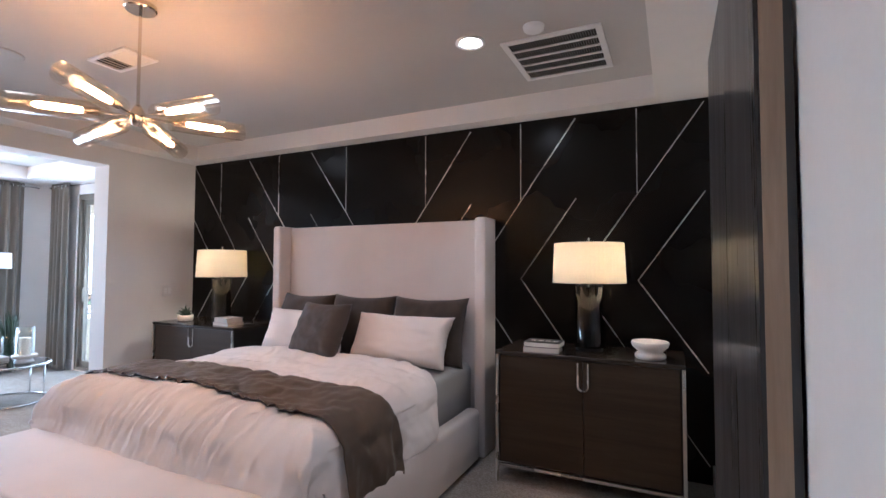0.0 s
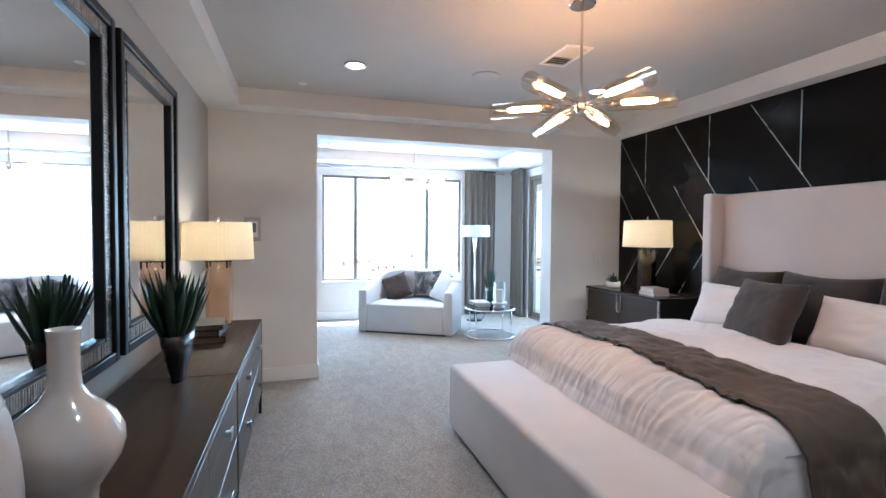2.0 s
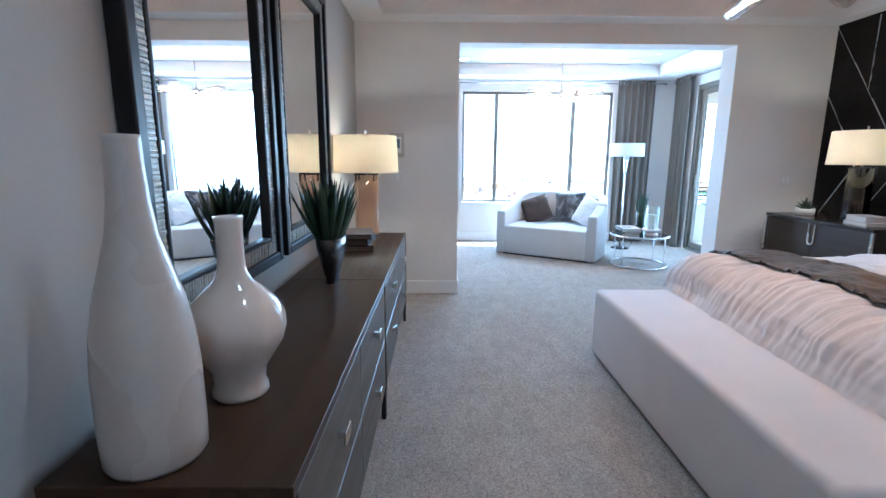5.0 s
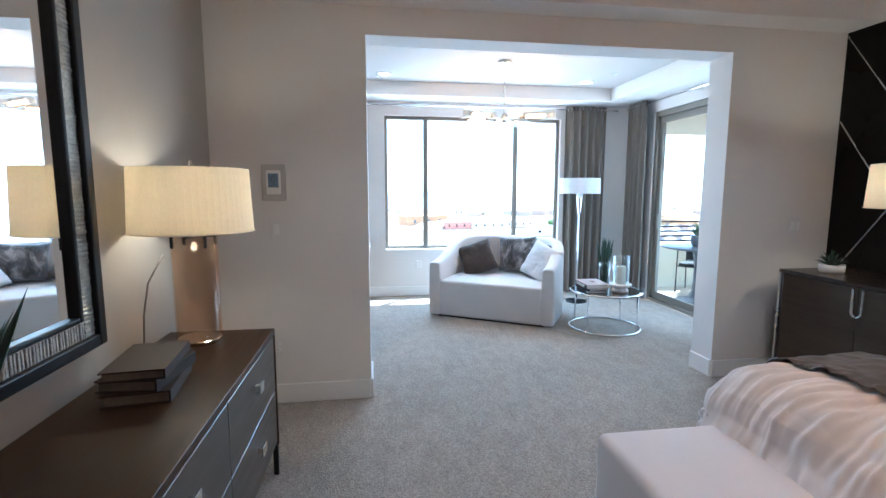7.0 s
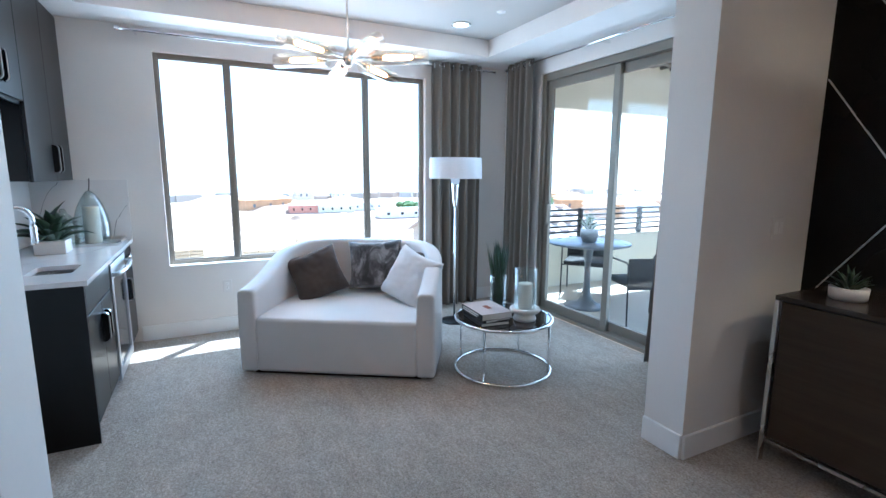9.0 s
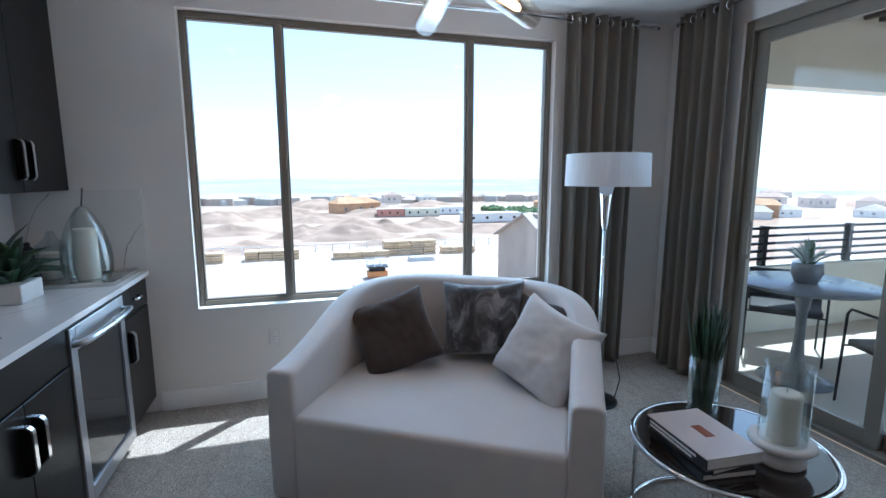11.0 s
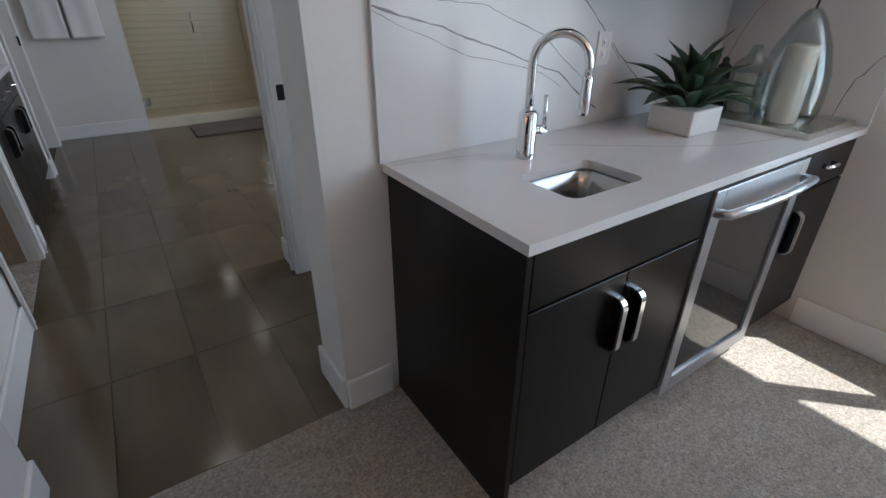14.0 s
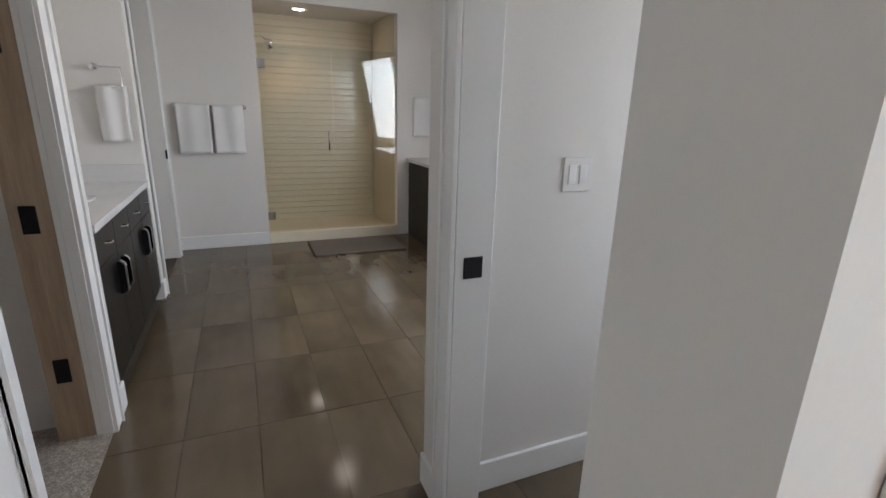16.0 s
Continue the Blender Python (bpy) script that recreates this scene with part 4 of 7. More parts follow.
def downlight(x, y, z=TRAY, power=7.0, color=(1.0, 0.90, 0.80)):
    dl = thing("recessed_light", (x, y, z), "round recessed ceiling light with a white trim, lit", "ceiling light", "recessed lights")
    part("trim", lathe([(0.062, 0), (0.088, -0.003), (0.09, -0.010), (0.080, -0.014), (0.062, -0.006), (0.062, 0)], x, y, z, 36), TRIM, dl, smooth=True)
    part("lens", disc_cyl(x, y, z - 0.006, z - 0.001, 0.062, n=36), DOWN, dl)
    lamp("downlight_beam", "SPOT", look((x, y, z - 0.02), (x, y + 0.001, 0)), power * 0.62, color, radius=0.05, spot=radians(110))


for x, y in ((-3.21, 1.19), (-0.39, 3.40), (-3.2, 3.4), (-0.4, 1.15)):
    downlight(x, y)
for x, y in ((-6.80, 1.12), (-6.84, 3.61), (-5.41, 3.64), (-5.4, 1.12)):
    downlight(x, y, TRAY, 0.9)


# ---- sitting room things ----
SOFA_M = Matrix.Translation((-6.14, 2.19, 0.0)) @ Matrix.Rotation(math.atan2(1.18, 0.72), 4, "Z") @ Matrix.Translation((0.03, 0, 0))
sofa = thing("armchair", (-6.14, 2.19, 0.0), "wide white upholstered barrel-back armchair with a loose seat cushion", "armchair")


def sofa_wall(u, v, inner):
    """Curved arm-and-back shell: u runs from one front end round the back to the other; v runs up."""
    hw, dep, r = 0.72, 1.12, 0.56
    t = 0.0 if not inner else 0.13
    L1 = dep - r
    total = 2 * L1 + 2 * (r * math.pi / 2) + 2 * (hw - r)
    s = u * total
    if s < L1:
        p, nrm = Vector((-hw, s, 0)), Vector((-1, 0, 0))
    elif s < L1 + r * math.pi / 2:
        a = (s - L1) / r
        p, nrm = Vector((-hw + r - r * math.cos(a), L1 + r * math.sin(a), 0)), Vector((-math.cos(a), math.sin(a), 0))
    elif s < L1 + r * math.pi / 2 + 2 * (hw - r):
        p, nrm = Vector((-hw + r + s - L1 - r * math.pi / 2, dep, 0)), Vector((0, 1, 0))
    elif s < L1 + r * math.pi + 2 * (hw - r):
        a = (s - L1 - r * math.pi / 2 - 2 * (hw - r)) / r
        p, nrm = Vector((hw - r + r * math.sin(a), L1 + r * math.cos(a), 0)), Vector((math.sin(a), math.cos(a), 0))
    else:
        p, nrm = Vector((hw, L1 - (s - (total - L1)), 0)), Vector((1, 0, 0))
    back = min(1.0, max(0.0, p.y / (dep * 0.92)))
    h = 0.635 + 0.245 * (back * back * (3 - 2 * back))
    return p, nrm, h


def sofa_shell():
    own = bmesh.new()
    nu = 72
    rows = []
    for i in range(nu + 1):
        p, nrm, h = sofa_wall(i / nu, 0, False)
        e = 0.03
        prof = [(0.0, 0.02), (0.004, 0.3), (0.0, h - e), (-0.008, h - 0.01), (-e, h), (-0.13 + e, h), (-0.13 + 0.008, h - 0.01), (-0.13, h - e), (-0.135, 0.3), (-0.13, 0.02)]
        rows.append([own.verts.new((p.x + nrm.x * o, p.y + nrm.y * o, z)) for o, z in prof])
    k = len(rows[0])
    for a, b in zip(rows, rows[1:]):
        for j in range(k):
            own.faces.new((a[j], b[j], b[(j + 1) % k], a[(j + 1) % k]))
    own.faces.new(rows[0])
    own.faces.new(rows[-1][::-1])
    bmesh.ops.recalc_face_normals(own, faces=own.faces[:])
    bmesh.ops.bevel(own, geom=[e for e in own.edges if len(e.link_faces) == 2 and e.calc_face_angle(0) > 1.2 and min(v.co.y for v in e.verts) < 0.001], offset=0.018, segments=3, profile=0.5, affect="EDGES")
    own.transform(SOFA_M)
    return own


part("arm_and_back", sofa_shell(), SOFA_CLOTH, sofa, smooth=True)


def sofa_block(z0, z1, front, inset, bev, crown=0.0):
    """A block that fills the curve between the arms."""
    own = bmesh.new()
    hw, dep, r = 0.72 - inset, 1.12 - inset, 0.56 - inset
    out = [(-hw, front), (-hw, 1.12 - 0.56)]
    out += [(-hw + r - r * math.cos(a), 0.56 + r * math.sin(a)) for a in [math.pi / 2 * k / 10 for k in range(1, 11)]]
    out += [(hw - r + r * math.sin(a), 0.56 + r * math.cos(a)) for a in [math.pi / 2 * k / 10 for k in range(0, 11)]]
    out += [(hw, front)]
    vs = [own.verts.new((x, y, z0)) for x, y in out]
    f = own.faces.new(vs)
    ext = bmesh.ops.extrude_face_region(own, geom=[f])
    bmesh.ops.translate(own, verts=[v for v in ext["geom"] if isinstance(v, bmesh.types.BMVert)], vec=(0, 0, z1 - z0))
    bmesh.ops.recalc_face_normals(own, faces=own.faces[:])
    bmesh.ops.bevel(own, geom=[e for e in own.edges if e.calc_face_angle(0) > 0.6], offset=bev, segments=4, profile=0.5, affect="EDGES")
    own.transform(SOFA_M)
    return own


part("seat", sofa_block(0.02, 0.43, -0.004, 0.124, 0.03), SOFA_CLOTH, sofa, smooth=True)
part("plinth", sofa_block(0.0, 0.03, 0.03, 0.10, 0.004), BLACK_METAL, sofa)


def on_sofa(name, w, h, d, x, y, z, lean, yaw, roll, material, label, seed):
    m = SOFA_M @ pose(x, y, z, -lean, roll, yaw) @ Matrix.Translation((0, 0, h / 2))
    return single(name, pillow_bm(w, h, d, m, seed), material, label, "pillow", "armchair pillows", smooth=True)


def marbled_mat():
    m, nt, b = nodes_of("marbled_grey_cloth")
    n = noise_tex(nt, 7.0, 5.0, 0.6, (1, 1, 0.55), 1.2)
    c = ramp(nt, n, [(0.40, (0.035, 0.032, 0.032)), (0.5, (0.10, 0.095, 0.095)), (0.60, (0.30, 0.29, 0.29))])
    nt.links.new(c, b.inputs["Base Color"])
    b.inputs["Roughness"].default_value = 0.7
    b.inputs["Sheen Weight"].default_value = 0.3
    bump(nt, b, noise_tex(nt, 300.0), 0.2, 0.001)
    return m


on_sofa("cushion", 0.45, 0.43, 0.20, -0.27, 0.63, 0.435, 28, 26, -18, GREY_PILLOW, "charcoal velvet cushion in the armchair", 31)
on_sofa("cushion", 0.48, 0.43, 0.18, 0.11, 0.84, 0.465, 14, 2, -3, marbled_mat(), "grey marbled velvet cushion in the armchair", 32)
on_sofa("cushion", 0.47, 0.45, 0.18, 0.37, 0.54, 0.43, 26, -38, 14, SOFA_CLOTH, "white cushion tilted against the armchair's arm", 33)
on_sofa("cushion", 0.42, 0.38, 0.13, 0.43, 0.76, 0.455, 14, -36, 0, GREY_PILLOW, "charcoal cushion tucked behind a white cushion", 34)

# round side table
TX, TY, TZ = -5.75, 3.41, 0.415
tb = thing("side_table", (TX, TY, 0), "round chrome side table with a dark glass top", "table")
part("tabletop", disc_cyl(TX, TY, TZ - 0.014, TZ, 0.345, bev=0.003, n=64), mat("dark_top_glass", (0.035, 0.028, 0.024), 0.08, var=0.2, bmp=0.0, coat=0.6), tb)
for z, name in ((TZ - 0.012, "top_ring"), (0.012, "base_ring")):
    part(name, tube([(TX + 0.36 * math.cos(2 * math.pi * k / 64), TY + 0.36 * math.sin(2 * math.pi * k / 64), z) for k in range(64)], 0.012, 10, closed=True), CHROME, tb, smooth=True)
for k in range(4):
    a = radians(35 + 90 * k)
    part("leg", disc_cyl(TX + 0.355 * math.cos(a), TY + 0.355 * math.sin(a), 0.02, TZ - 0.02, 0.009, n=14), CHROME, tb, smooth=True)

# candle in a stone holder with a glass chimney
CX, CY = -5.595, 3.49
single("candle_holder", lathe([(0, 0), (0.075, 0), (0.085, 0.012), (0.078, 0.03), (0.065, 0.042), (0.072, 0.055), (0.10, 0.062), (0.112, 0.078), (0.108, 0.092), (0.09, 0.09), (0, 0.082)], CX, CY, TZ, 48), WHITE_STONE, "turned white stone candle holder on the side table", "candle holder", smooth=True)
cn = thing("candle", (CX, CY, TZ + 0.086), "thick cream pillar candle in the stone holder", "candle")
part("wax_body", disc_cyl(CX, CY, TZ + 0.086, TZ + 0.275, 0.052, bev=0.006), WAX, cn, smooth=False)
part("wick", disc_cyl(CX, CY, TZ + 0.272, TZ + 0.288, 0.0018, n=6), BLACK_METAL, cn)
ob = single("hurricane_glass", lathe([(0.080, 0), (0.080, 0.29), (0.077, 0.29), (0.077, 0.0), (0.080, 0)], CX, CY, TZ + 0.091, 48), CLEAR, "clear glass hurricane cylinder round the candle", "glass cylinder", smooth=True)
ob.visible_shadow = False

pl = thing("vase_plant", (-5.985, 3.51, TZ), "green grassy plant in a clear glass cylinder vase", "plant")
part("vase", lathe([(0, 0), (0.062, 0), (0.066, 0.27), (0.062, 0.27), (0.062, 0.012), (0, 0.012)], -5.985, 3.51, TZ, 36), CLEAR, pl, smooth=True).visible_shadow = False
rnd = random.Random(4)
for i in range(84):
    a, t = rnd.uniform(0, 6.283), rnd.uniform(0.0, 0.16)
    b = Vector((-5.985 + 0.035 * math.cos(a), 3.51 + 0.035 * math.sin(a), TZ + 0.02))
    L = rnd.uniform(0.38, 0.52)
    part("leaf", blade_leaf(b, b + Vector((math.cos(a) * math.sin(t), math.sin(a) * math.sin(t), math.cos(t))) * L, 0.013, 0.02, 6), LEAF, pl, smooth=True)

BX, BY = -5.715, 3.235
for i, (w, dd, h, z, yaw, cover, lab) in enumerate(((0.31, 0.22, 0.026, TZ, -7, (0.05, 0.05, 0.055), "grey hardback book"), (0.30, 0.215, 0.022, TZ + 0.0265, 3, (0.02, 0.02, 0.022), "black hardback book"), (0.33, 0.24, 0.045, TZ + 0.049, -4, (0.62, 0.55, 0.53), "thick pale book with black spine"))):
    bk = thing("book", (BX, BY, z), lab + " stacked on the side table", "book", "books on the side table")
    m = pose(BX, BY, z, 0, 0, yaw)
    part("page_block", box(-w / 2 + 0.004, -dd / 2 + 0.003, 0.003, w / 2 - 0.004, dd / 2 - 0.004, h - 0.003, m=m), mat("white_pages", (0.7, 0.68, 0.64), 0.9), bk)
    part("cover", box(-w / 2, -dd / 2, h - 0.003, w / 2, dd / 2, h, m=m), mat("book_cover", cover, 0.35, var=0.05), bk)
    part("back_cover", box(-w / 2, -dd / 2, 0, w / 2, dd / 2, 0.003, m=m), mat("book_back", tone(cover, 0.4), 0.4), bk)
    part("spine", box(-w / 2, -dd / 2 - 0.002, 0.003, w / 2, -dd / 2 + 0.003, h - 0.003, m=m), mat("book_spine", (0.012, 0.012, 0.012), 0.4), bk)
    if i == 2:
        # title drawn as plain bars
        for k in range(2):
            part("title_bar", box(-0.14, -dd / 2 - 0.0035, 0.010 + 0.015 * k, 0.095 + 0.02 * k, -dd / 2 - 0.002, 0.019 + 0.015 * k, m=m), TRIM, bk)
        part("cover_picture", box(-0.045, -0.014, h, 0.04, 0.026, h + 0.0008, m=m), mat("rust_print", (0.30, 0.09, 0.04), 0.4), bk)

# floor lamp
FX, FY = -6.94, 3.62
fl = thing("floor_lamp", (FX, FY, 0), "chrome floor lamp with a white drum shade and dark round base", "lamp")
part("base", lathe([(0, 0), (0.135, 0), (0.137, 0.012), (0.12, 0.02), (0.03, 0.028), (0, 0.028)], FX, FY, 0, 48), BLACK_METAL, fl, smooth=True)
part("pole", disc_cyl(FX, FY, 0.025, 1.18, 0.011, n=18), CHROME, fl, smooth=True)
part("taper", lathe([(0.012, 0), (0.02, 0.03), (0.024, 0.07), (0.034, 0.19), (0.046, 0.28), (0, 0.28)], FX, FY, 1.15, 32), CHROME, fl, smooth=True)
part("shade", lathe([(0.255, 1.425), (0.25, 1.62), (0.247, 1.62), (0.252, 1.425), (0.255, 1.425)], FX, FY, 0, 56), WHITE_SHADE, fl, "white drum shade")
part("diffuser", disc_cyl(FX, FY, 1.430, 1.434, 0.248, n=48), WHITE_SHADE, fl)
single("lamp_cord", tube([(FX + 0.02, FY + 0.13, 0.012), (FX - 0.05, FY + 0.22, 0.10), (FX - 0.20, FY + 0.30, 0.16), (FX - 0.45, FY + 0.42, 0.10)], 0.004, 8), BLACK_METAL, "black lamp cord trailing to the wall", "cord", smooth=True)


# curtains
def curtain(name, p0, p1, top, bottom_z, folds, depth, flare=1.0, seed=1, ease=0.0):
    a, b = Vector((*p0, 0)), Vector((*p1, 0))
    d = b - a
    nrm = Vector((-d.y, d.x, 0)).normalized()

    def f(u, v):
        z = top + (bottom_z - top) * v
        spread = 1 + (flare - 1) * v * v
        s = (u - 0.5) * spread + 0.5
        wave = math.sin(u * folds * 2 * math.pi + 0.5 * noise.noise((u * 3, v * 0.8, seed)))
        amp = depth * (0.75 + 0.35 * noise.noise((u * 4, v * 1.5, seed + 3))) * (0.8 + 0.35 * v)
        p = a + d * s + nrm * wave * amp
        return (p.x, p.y, z + 0.004 * noise.noise((u * 9, v, seed)))

    ct = thing(name, (*((a + b) / 2).xy, bottom_z), "floor-length taupe grommet curtain hanging in folds from a chrome rod", "curtain", "curtains")
    part("panel", sheet(int(folds * 16), 30, f), CURTAIN, ct, smooth=True, thick=0.004)
    for k in range(int(folds * 2)):
        c = a + d * ((k + 0.5) / (folds * 2))
        ring = [(c.x + 0.026 * nrm.x * 0 + d.normalized().x * 0.0 + nrm.x * 0.027 * math.cos(t), c.y + nrm.y * 0.027 * math.cos(t), top - 0.05 + 0.027 * math.sin(t)) for t in [2 * math.pi * q / 14 for q in range(14)]]
        part("grommet", tube(ring, 0.004, 6, closed=True), CHROME, ct, smooth=True)


ROD_W, ROD_N = 2.575, 2.585
curtain("curtain", (-7.49, 3.62), (-7.49, 4.22), ROD_W + 0.045, 0.012, 5.5, 0.045, 0.95, 1)
curtain("curtain", (-7.40, 4.50), (-6.95, 4.50), ROD_N + 0.045, 0.012, 4.5, 0.045, 1.05, 5)
curtain("curtain", (-5.27, 4.47), (-4.66, 4.47), ROD_N + 0.045, 0.012, 4.0, 0.075, 1.22, 9)


def rod(name, p0, p1, label, wall):
    r = thing(name, p0, label, "curtain rod", "curtain rods")
    part("bar", tube([p0, p1], 0.012, 14), CHROME, r, smooth=True)
    d = (Vector(p1) - Vector(p0)).normalized()
    for p, s in ((p0, -1), (p1, 1)):
        part("finial", tube([Vector(p), Vector(p) + d * s * 0.03], 0.018, 16), CHROME, r)
    for t in (0.03, 0.5, 0.97):
        c = Vector(p0).lerp(Vector(p1), t)
        part("bracket", boxes((min(c.x, c.x + wall[0]) - 0.008, min(c.y, c.y + wall[1]) - 0.008, c.z - 0.012, max(c.x, c.x + wall[0]) + 0.008, max(c.y, c.y + wall[1]) + 0.008, c.z + 0.012)), CHROME, r)


rod("curtain_rod", (-7.49, 0.93, ROD_W), (-7.49, 4.36, ROD_W), "chrome curtain rod above the large window", (-0.10, 0))
rod("curtain_rod", (-7.42, 4.50, ROD_N), (-4.66, 4.50, ROD_N), "chrome curtain rod above the patio door", (0, 0.11))

# ---- wet bar ----
bar = thing("bar_cabinet", (-6.18, 0.56, 0), "espresso sink base cabinet with two doors and chrome pulls", "cabinet", "wet bar cabinets")
Y0, Y1 = 0.224, 0.830


def cab_body(th, x0, x1):
    part("body", boxes((x0, Y0, 0.10, x0 + 0.018, Y1, 0.886), (x1 - 0.018, Y0, 0.10, x1, Y1, 0.886), (x0 + 0.018, Y0, 0.10, x1 - 0.018, Y1, 0.118), (x0 + 0.018, Y0, 0.118, x1 - 0.018, Y0 + 0.01, 0.886)), ESPRESSO, th)
    part("toe_kick", box(x0 + 0.002, Y0, 0.0, x1 - 0.002, Y1 - 0.06, 0.10), ESPRESSO, th)


def arch(p, r, z0, z1, y=0.0):
    """The side outline of a handle that stands out p from a door, with round corners."""
    out = [(y, z1)] + [(y + p - r + r * math.sin(a), z1 - r + r * math.cos(a)) for a in [math.pi / 2 * k / 6 for k in range(7)]]
    return out + [(y + p - r + r * math.cos(a), z0 + r - r * math.sin(a)) for a in [math.pi / 2 * k / 6 for k in range(7)]] + [(y, z0)]


def extrude_outline(outline, half, m, inner=None):
    """A flat plate, or with an inner outline a band, of that half width."""
    own = bmesh.new()
    left, right = ([own.verts.new((s, y, z)) for y, z in outline] for s in (-half, half))
    n = len(outline)
    if inner:
        il, ir = ([own.verts.new((s, y, z)) for y, z in inner] for s in (-half, half))
        for k in range(n - 1):
            for a, b in ((left, right), (right, ir), (ir, il), (il, left)):
                own.faces.new((a[k], a[k + 1], b[k + 1], b[k]))
        for k in (0, n - 1):
            own.faces.new((left[k], right[k], ir[k], il[k]))
    else:
        for k in range(n):
            own.faces.new((left[k], left[(k + 1) % n], right[(k + 1) % n], right[k]))
        own.faces.new(left)
        own.faces.new(right)
    bmesh.ops.recalc_face_normals(own, faces=own.faces[:])
    own.transform(m)
    return own


GLOSS_BLACK = mat("black_enamel", (0.006, 0.006, 0.007), 0.2, var=0.05, bmp=0.0)


def pull(parent, x, z0, z1, y, m=None):
    """A D-shaped pull: a black web with a chrome band round its rim."""
    m = m or Matrix.Translation((x, y, 0))
    part("handle", extrude_outline(arch(0.040, 0.030, z0, z1), 0.0095, m, arch(0.034, 0.026, z0 + 0.006, z1 - 0.006)), CHROME, parent, "D-shaped chrome pull with a black web")
    part("web", extrude_outline(arch(0.0345, 0.0265, z0 + 0.0055, z1 - 0.0055), 0.0075, m), GLOSS_BLACK, parent, "black inlay of the pull")


def front(th, name, x0, x1, z0, z1):
    return part(name, box(x0 + 0.002, Y1 + 0.002, z0 + 0.002, x1 - 0.002, Y1 + 0.022, z1 - 0.002, bev=0.0015, seg=1), ESPRESSO, th)


cab_body(bar, -6.565, -5.860)
part("end_panel", box(-5.858, Y0, 0.0, -5.840, Y1 + 0.022, 0.886), ESPRESSO, bar)
front(bar, "false_drawer", -6.565, -5.860, 0.719, 0.882)
da = front(bar, "door", -6.565, -6.225, 0.105, 0.714)
db = front(bar, "door", -6.225, -5.860, 0.105, 0.714)
pull(da, -6.264, 0.465, 0.650, Y1 + 0.022)
pull(db, -6.186, 0.465, 0.650, Y1 + 0.022)

cab = thing("bar_cabinet", (-7.38, 0.56, 0), "narrow espresso base cabinet with one drawer and door", "cabinet", "wet bar cabinets")
cab_body(cab, -7.594, -7.175)
dd = front(cab, "drawer", -7.594, -7.175, 0.719, 0.882)
pull_d = part("handle", tube([(-7.42, Y1 + 0.022, 0.80), (-7.415, Y1 + 0.045, 0.80), (-7.345, Y1 + 0.045, 0.80), (-7.34, Y1 + 0.022, 0.80)], 0.008, 10), CHROME, dd, smooth=True)
dc = front(cab, "door", -7.594, -7.175, 0.105, 0.714)
pull(dc, -7.225, 0.465, 0.650, Y1 + 0.022)

fr = thing("beverage_fridge", (-6.87, 0.56, 0), "under-counter beverage fridge with a steel-framed dark glass door", "fridge")
part("body", box(-7.172, Y0, 0.06, -6.568, Y1 - 0.01, 0.868), BLACK_METAL, fr)
part("kick_grille", box(-7.165, Y0 + 0.05, 0.0, -6.575, Y1 - 0.05, 0.06), BLACK_METAL, fr)
fd = part("door", boxes((-7.170, Y1 - 0.008, 0.065, -7.115, Y1 + 0.032, 0.866), (-6.625, Y1 - 0.008, 0.065, -6.570, Y1 + 0.032, 0.866), (-7.115, Y1 - 0.008, 0.065, -6.625, Y1 + 0.032, 0.135), (-7.115, Y1 - 0.008, 0.76, -6.625, Y1 + 0.032, 0.866), bev=0.003), mat("fridge_steel", (0.55, 0.56, 0.58), 0.35, 0.9, var=0.04, stretch=(0.05, 1, 1), bmp=0.05), fr, "brushed steel door frame")
part("door_glass", box(-7.115, Y1 - 0.004, 0.135, -6.625, Y1 + 0.022, 0.76), mat("fridge_dark_glass", (0.015, 0.016, 0.017), 0.05, var=0.1, bmp=0.0, spec=0.8), fd, "dark tinted glass")
part("handle", tube([(-7.15, Y1 + 0.03, 0.795), (-7.145, Y1 + 0.07, 0.80), (-7.0, Y1 + 0.082, 0.80), (-6.87, Y1 + 0.085, 0.80), (-6.74, Y1 + 0.082, 0.80), (-6.595, Y1 + 0.07, 0.80), (-6.59, Y1 + 0.03, 0.795)], 0.015, 12), mat("fridge_handle_steel", (0.6, 0.61, 0.63), 0.3, 0.9), fd, smooth=True)

# worktop with the sink cut-out
SX0, SX1, SY0, SY1 = -6.372, -6.080, 0.540, 0.756
ct = thing("countertop", (-6.7, 0.555, 0.888), "white quartz countertop with grey veins", "countertop")


def round_rect(x0, x1, y0, y1, r, n=6):
    """The outline of a rectangle with round corners."""
    out = []
    for cx, cy, a0 in ((x1 - r, y1 - r, 0), (x0 + r, y1 - r, 90), (x0 + r, y0 + r, 180), (x1 - r, y0 + r, 270)):
        out += [(cx + r * math.cos(radians(a0 + 90 * k / n)), cy + r * math.sin(radians(a0 + 90 * k / n))) for k in range(n + 1)]
    return out


def slab_with_hole(x0, x1, y0, y1, z0, z1, hole):
    own = bmesh.new()
    edges = []
    for loop in ([(x0, y0), (x1, y0), (x1, y1), (x0, y1)], hole):
        vs = [own.verts.new((x, y, z1)) for x, y in loop]
        edges += [own.edges.new((vs[k], vs[(k + 1) % len(vs)])) for k in range(len(vs))]
    bmesh.ops.triangle_fill(own, use_beauty=True, use_dissolve=False, edges=edges)
    ext = bmesh.ops.extrude_face_region(own, geom=own.faces[:])
    bmesh.ops.translate(own, verts=[v for v in ext["geom"] if isinstance(v, bmesh.types.BMVert)], vec=(0, 0, z0 - z1))
    bmesh.ops.recalc_face_normals(own, faces=own.faces[:])
    return own


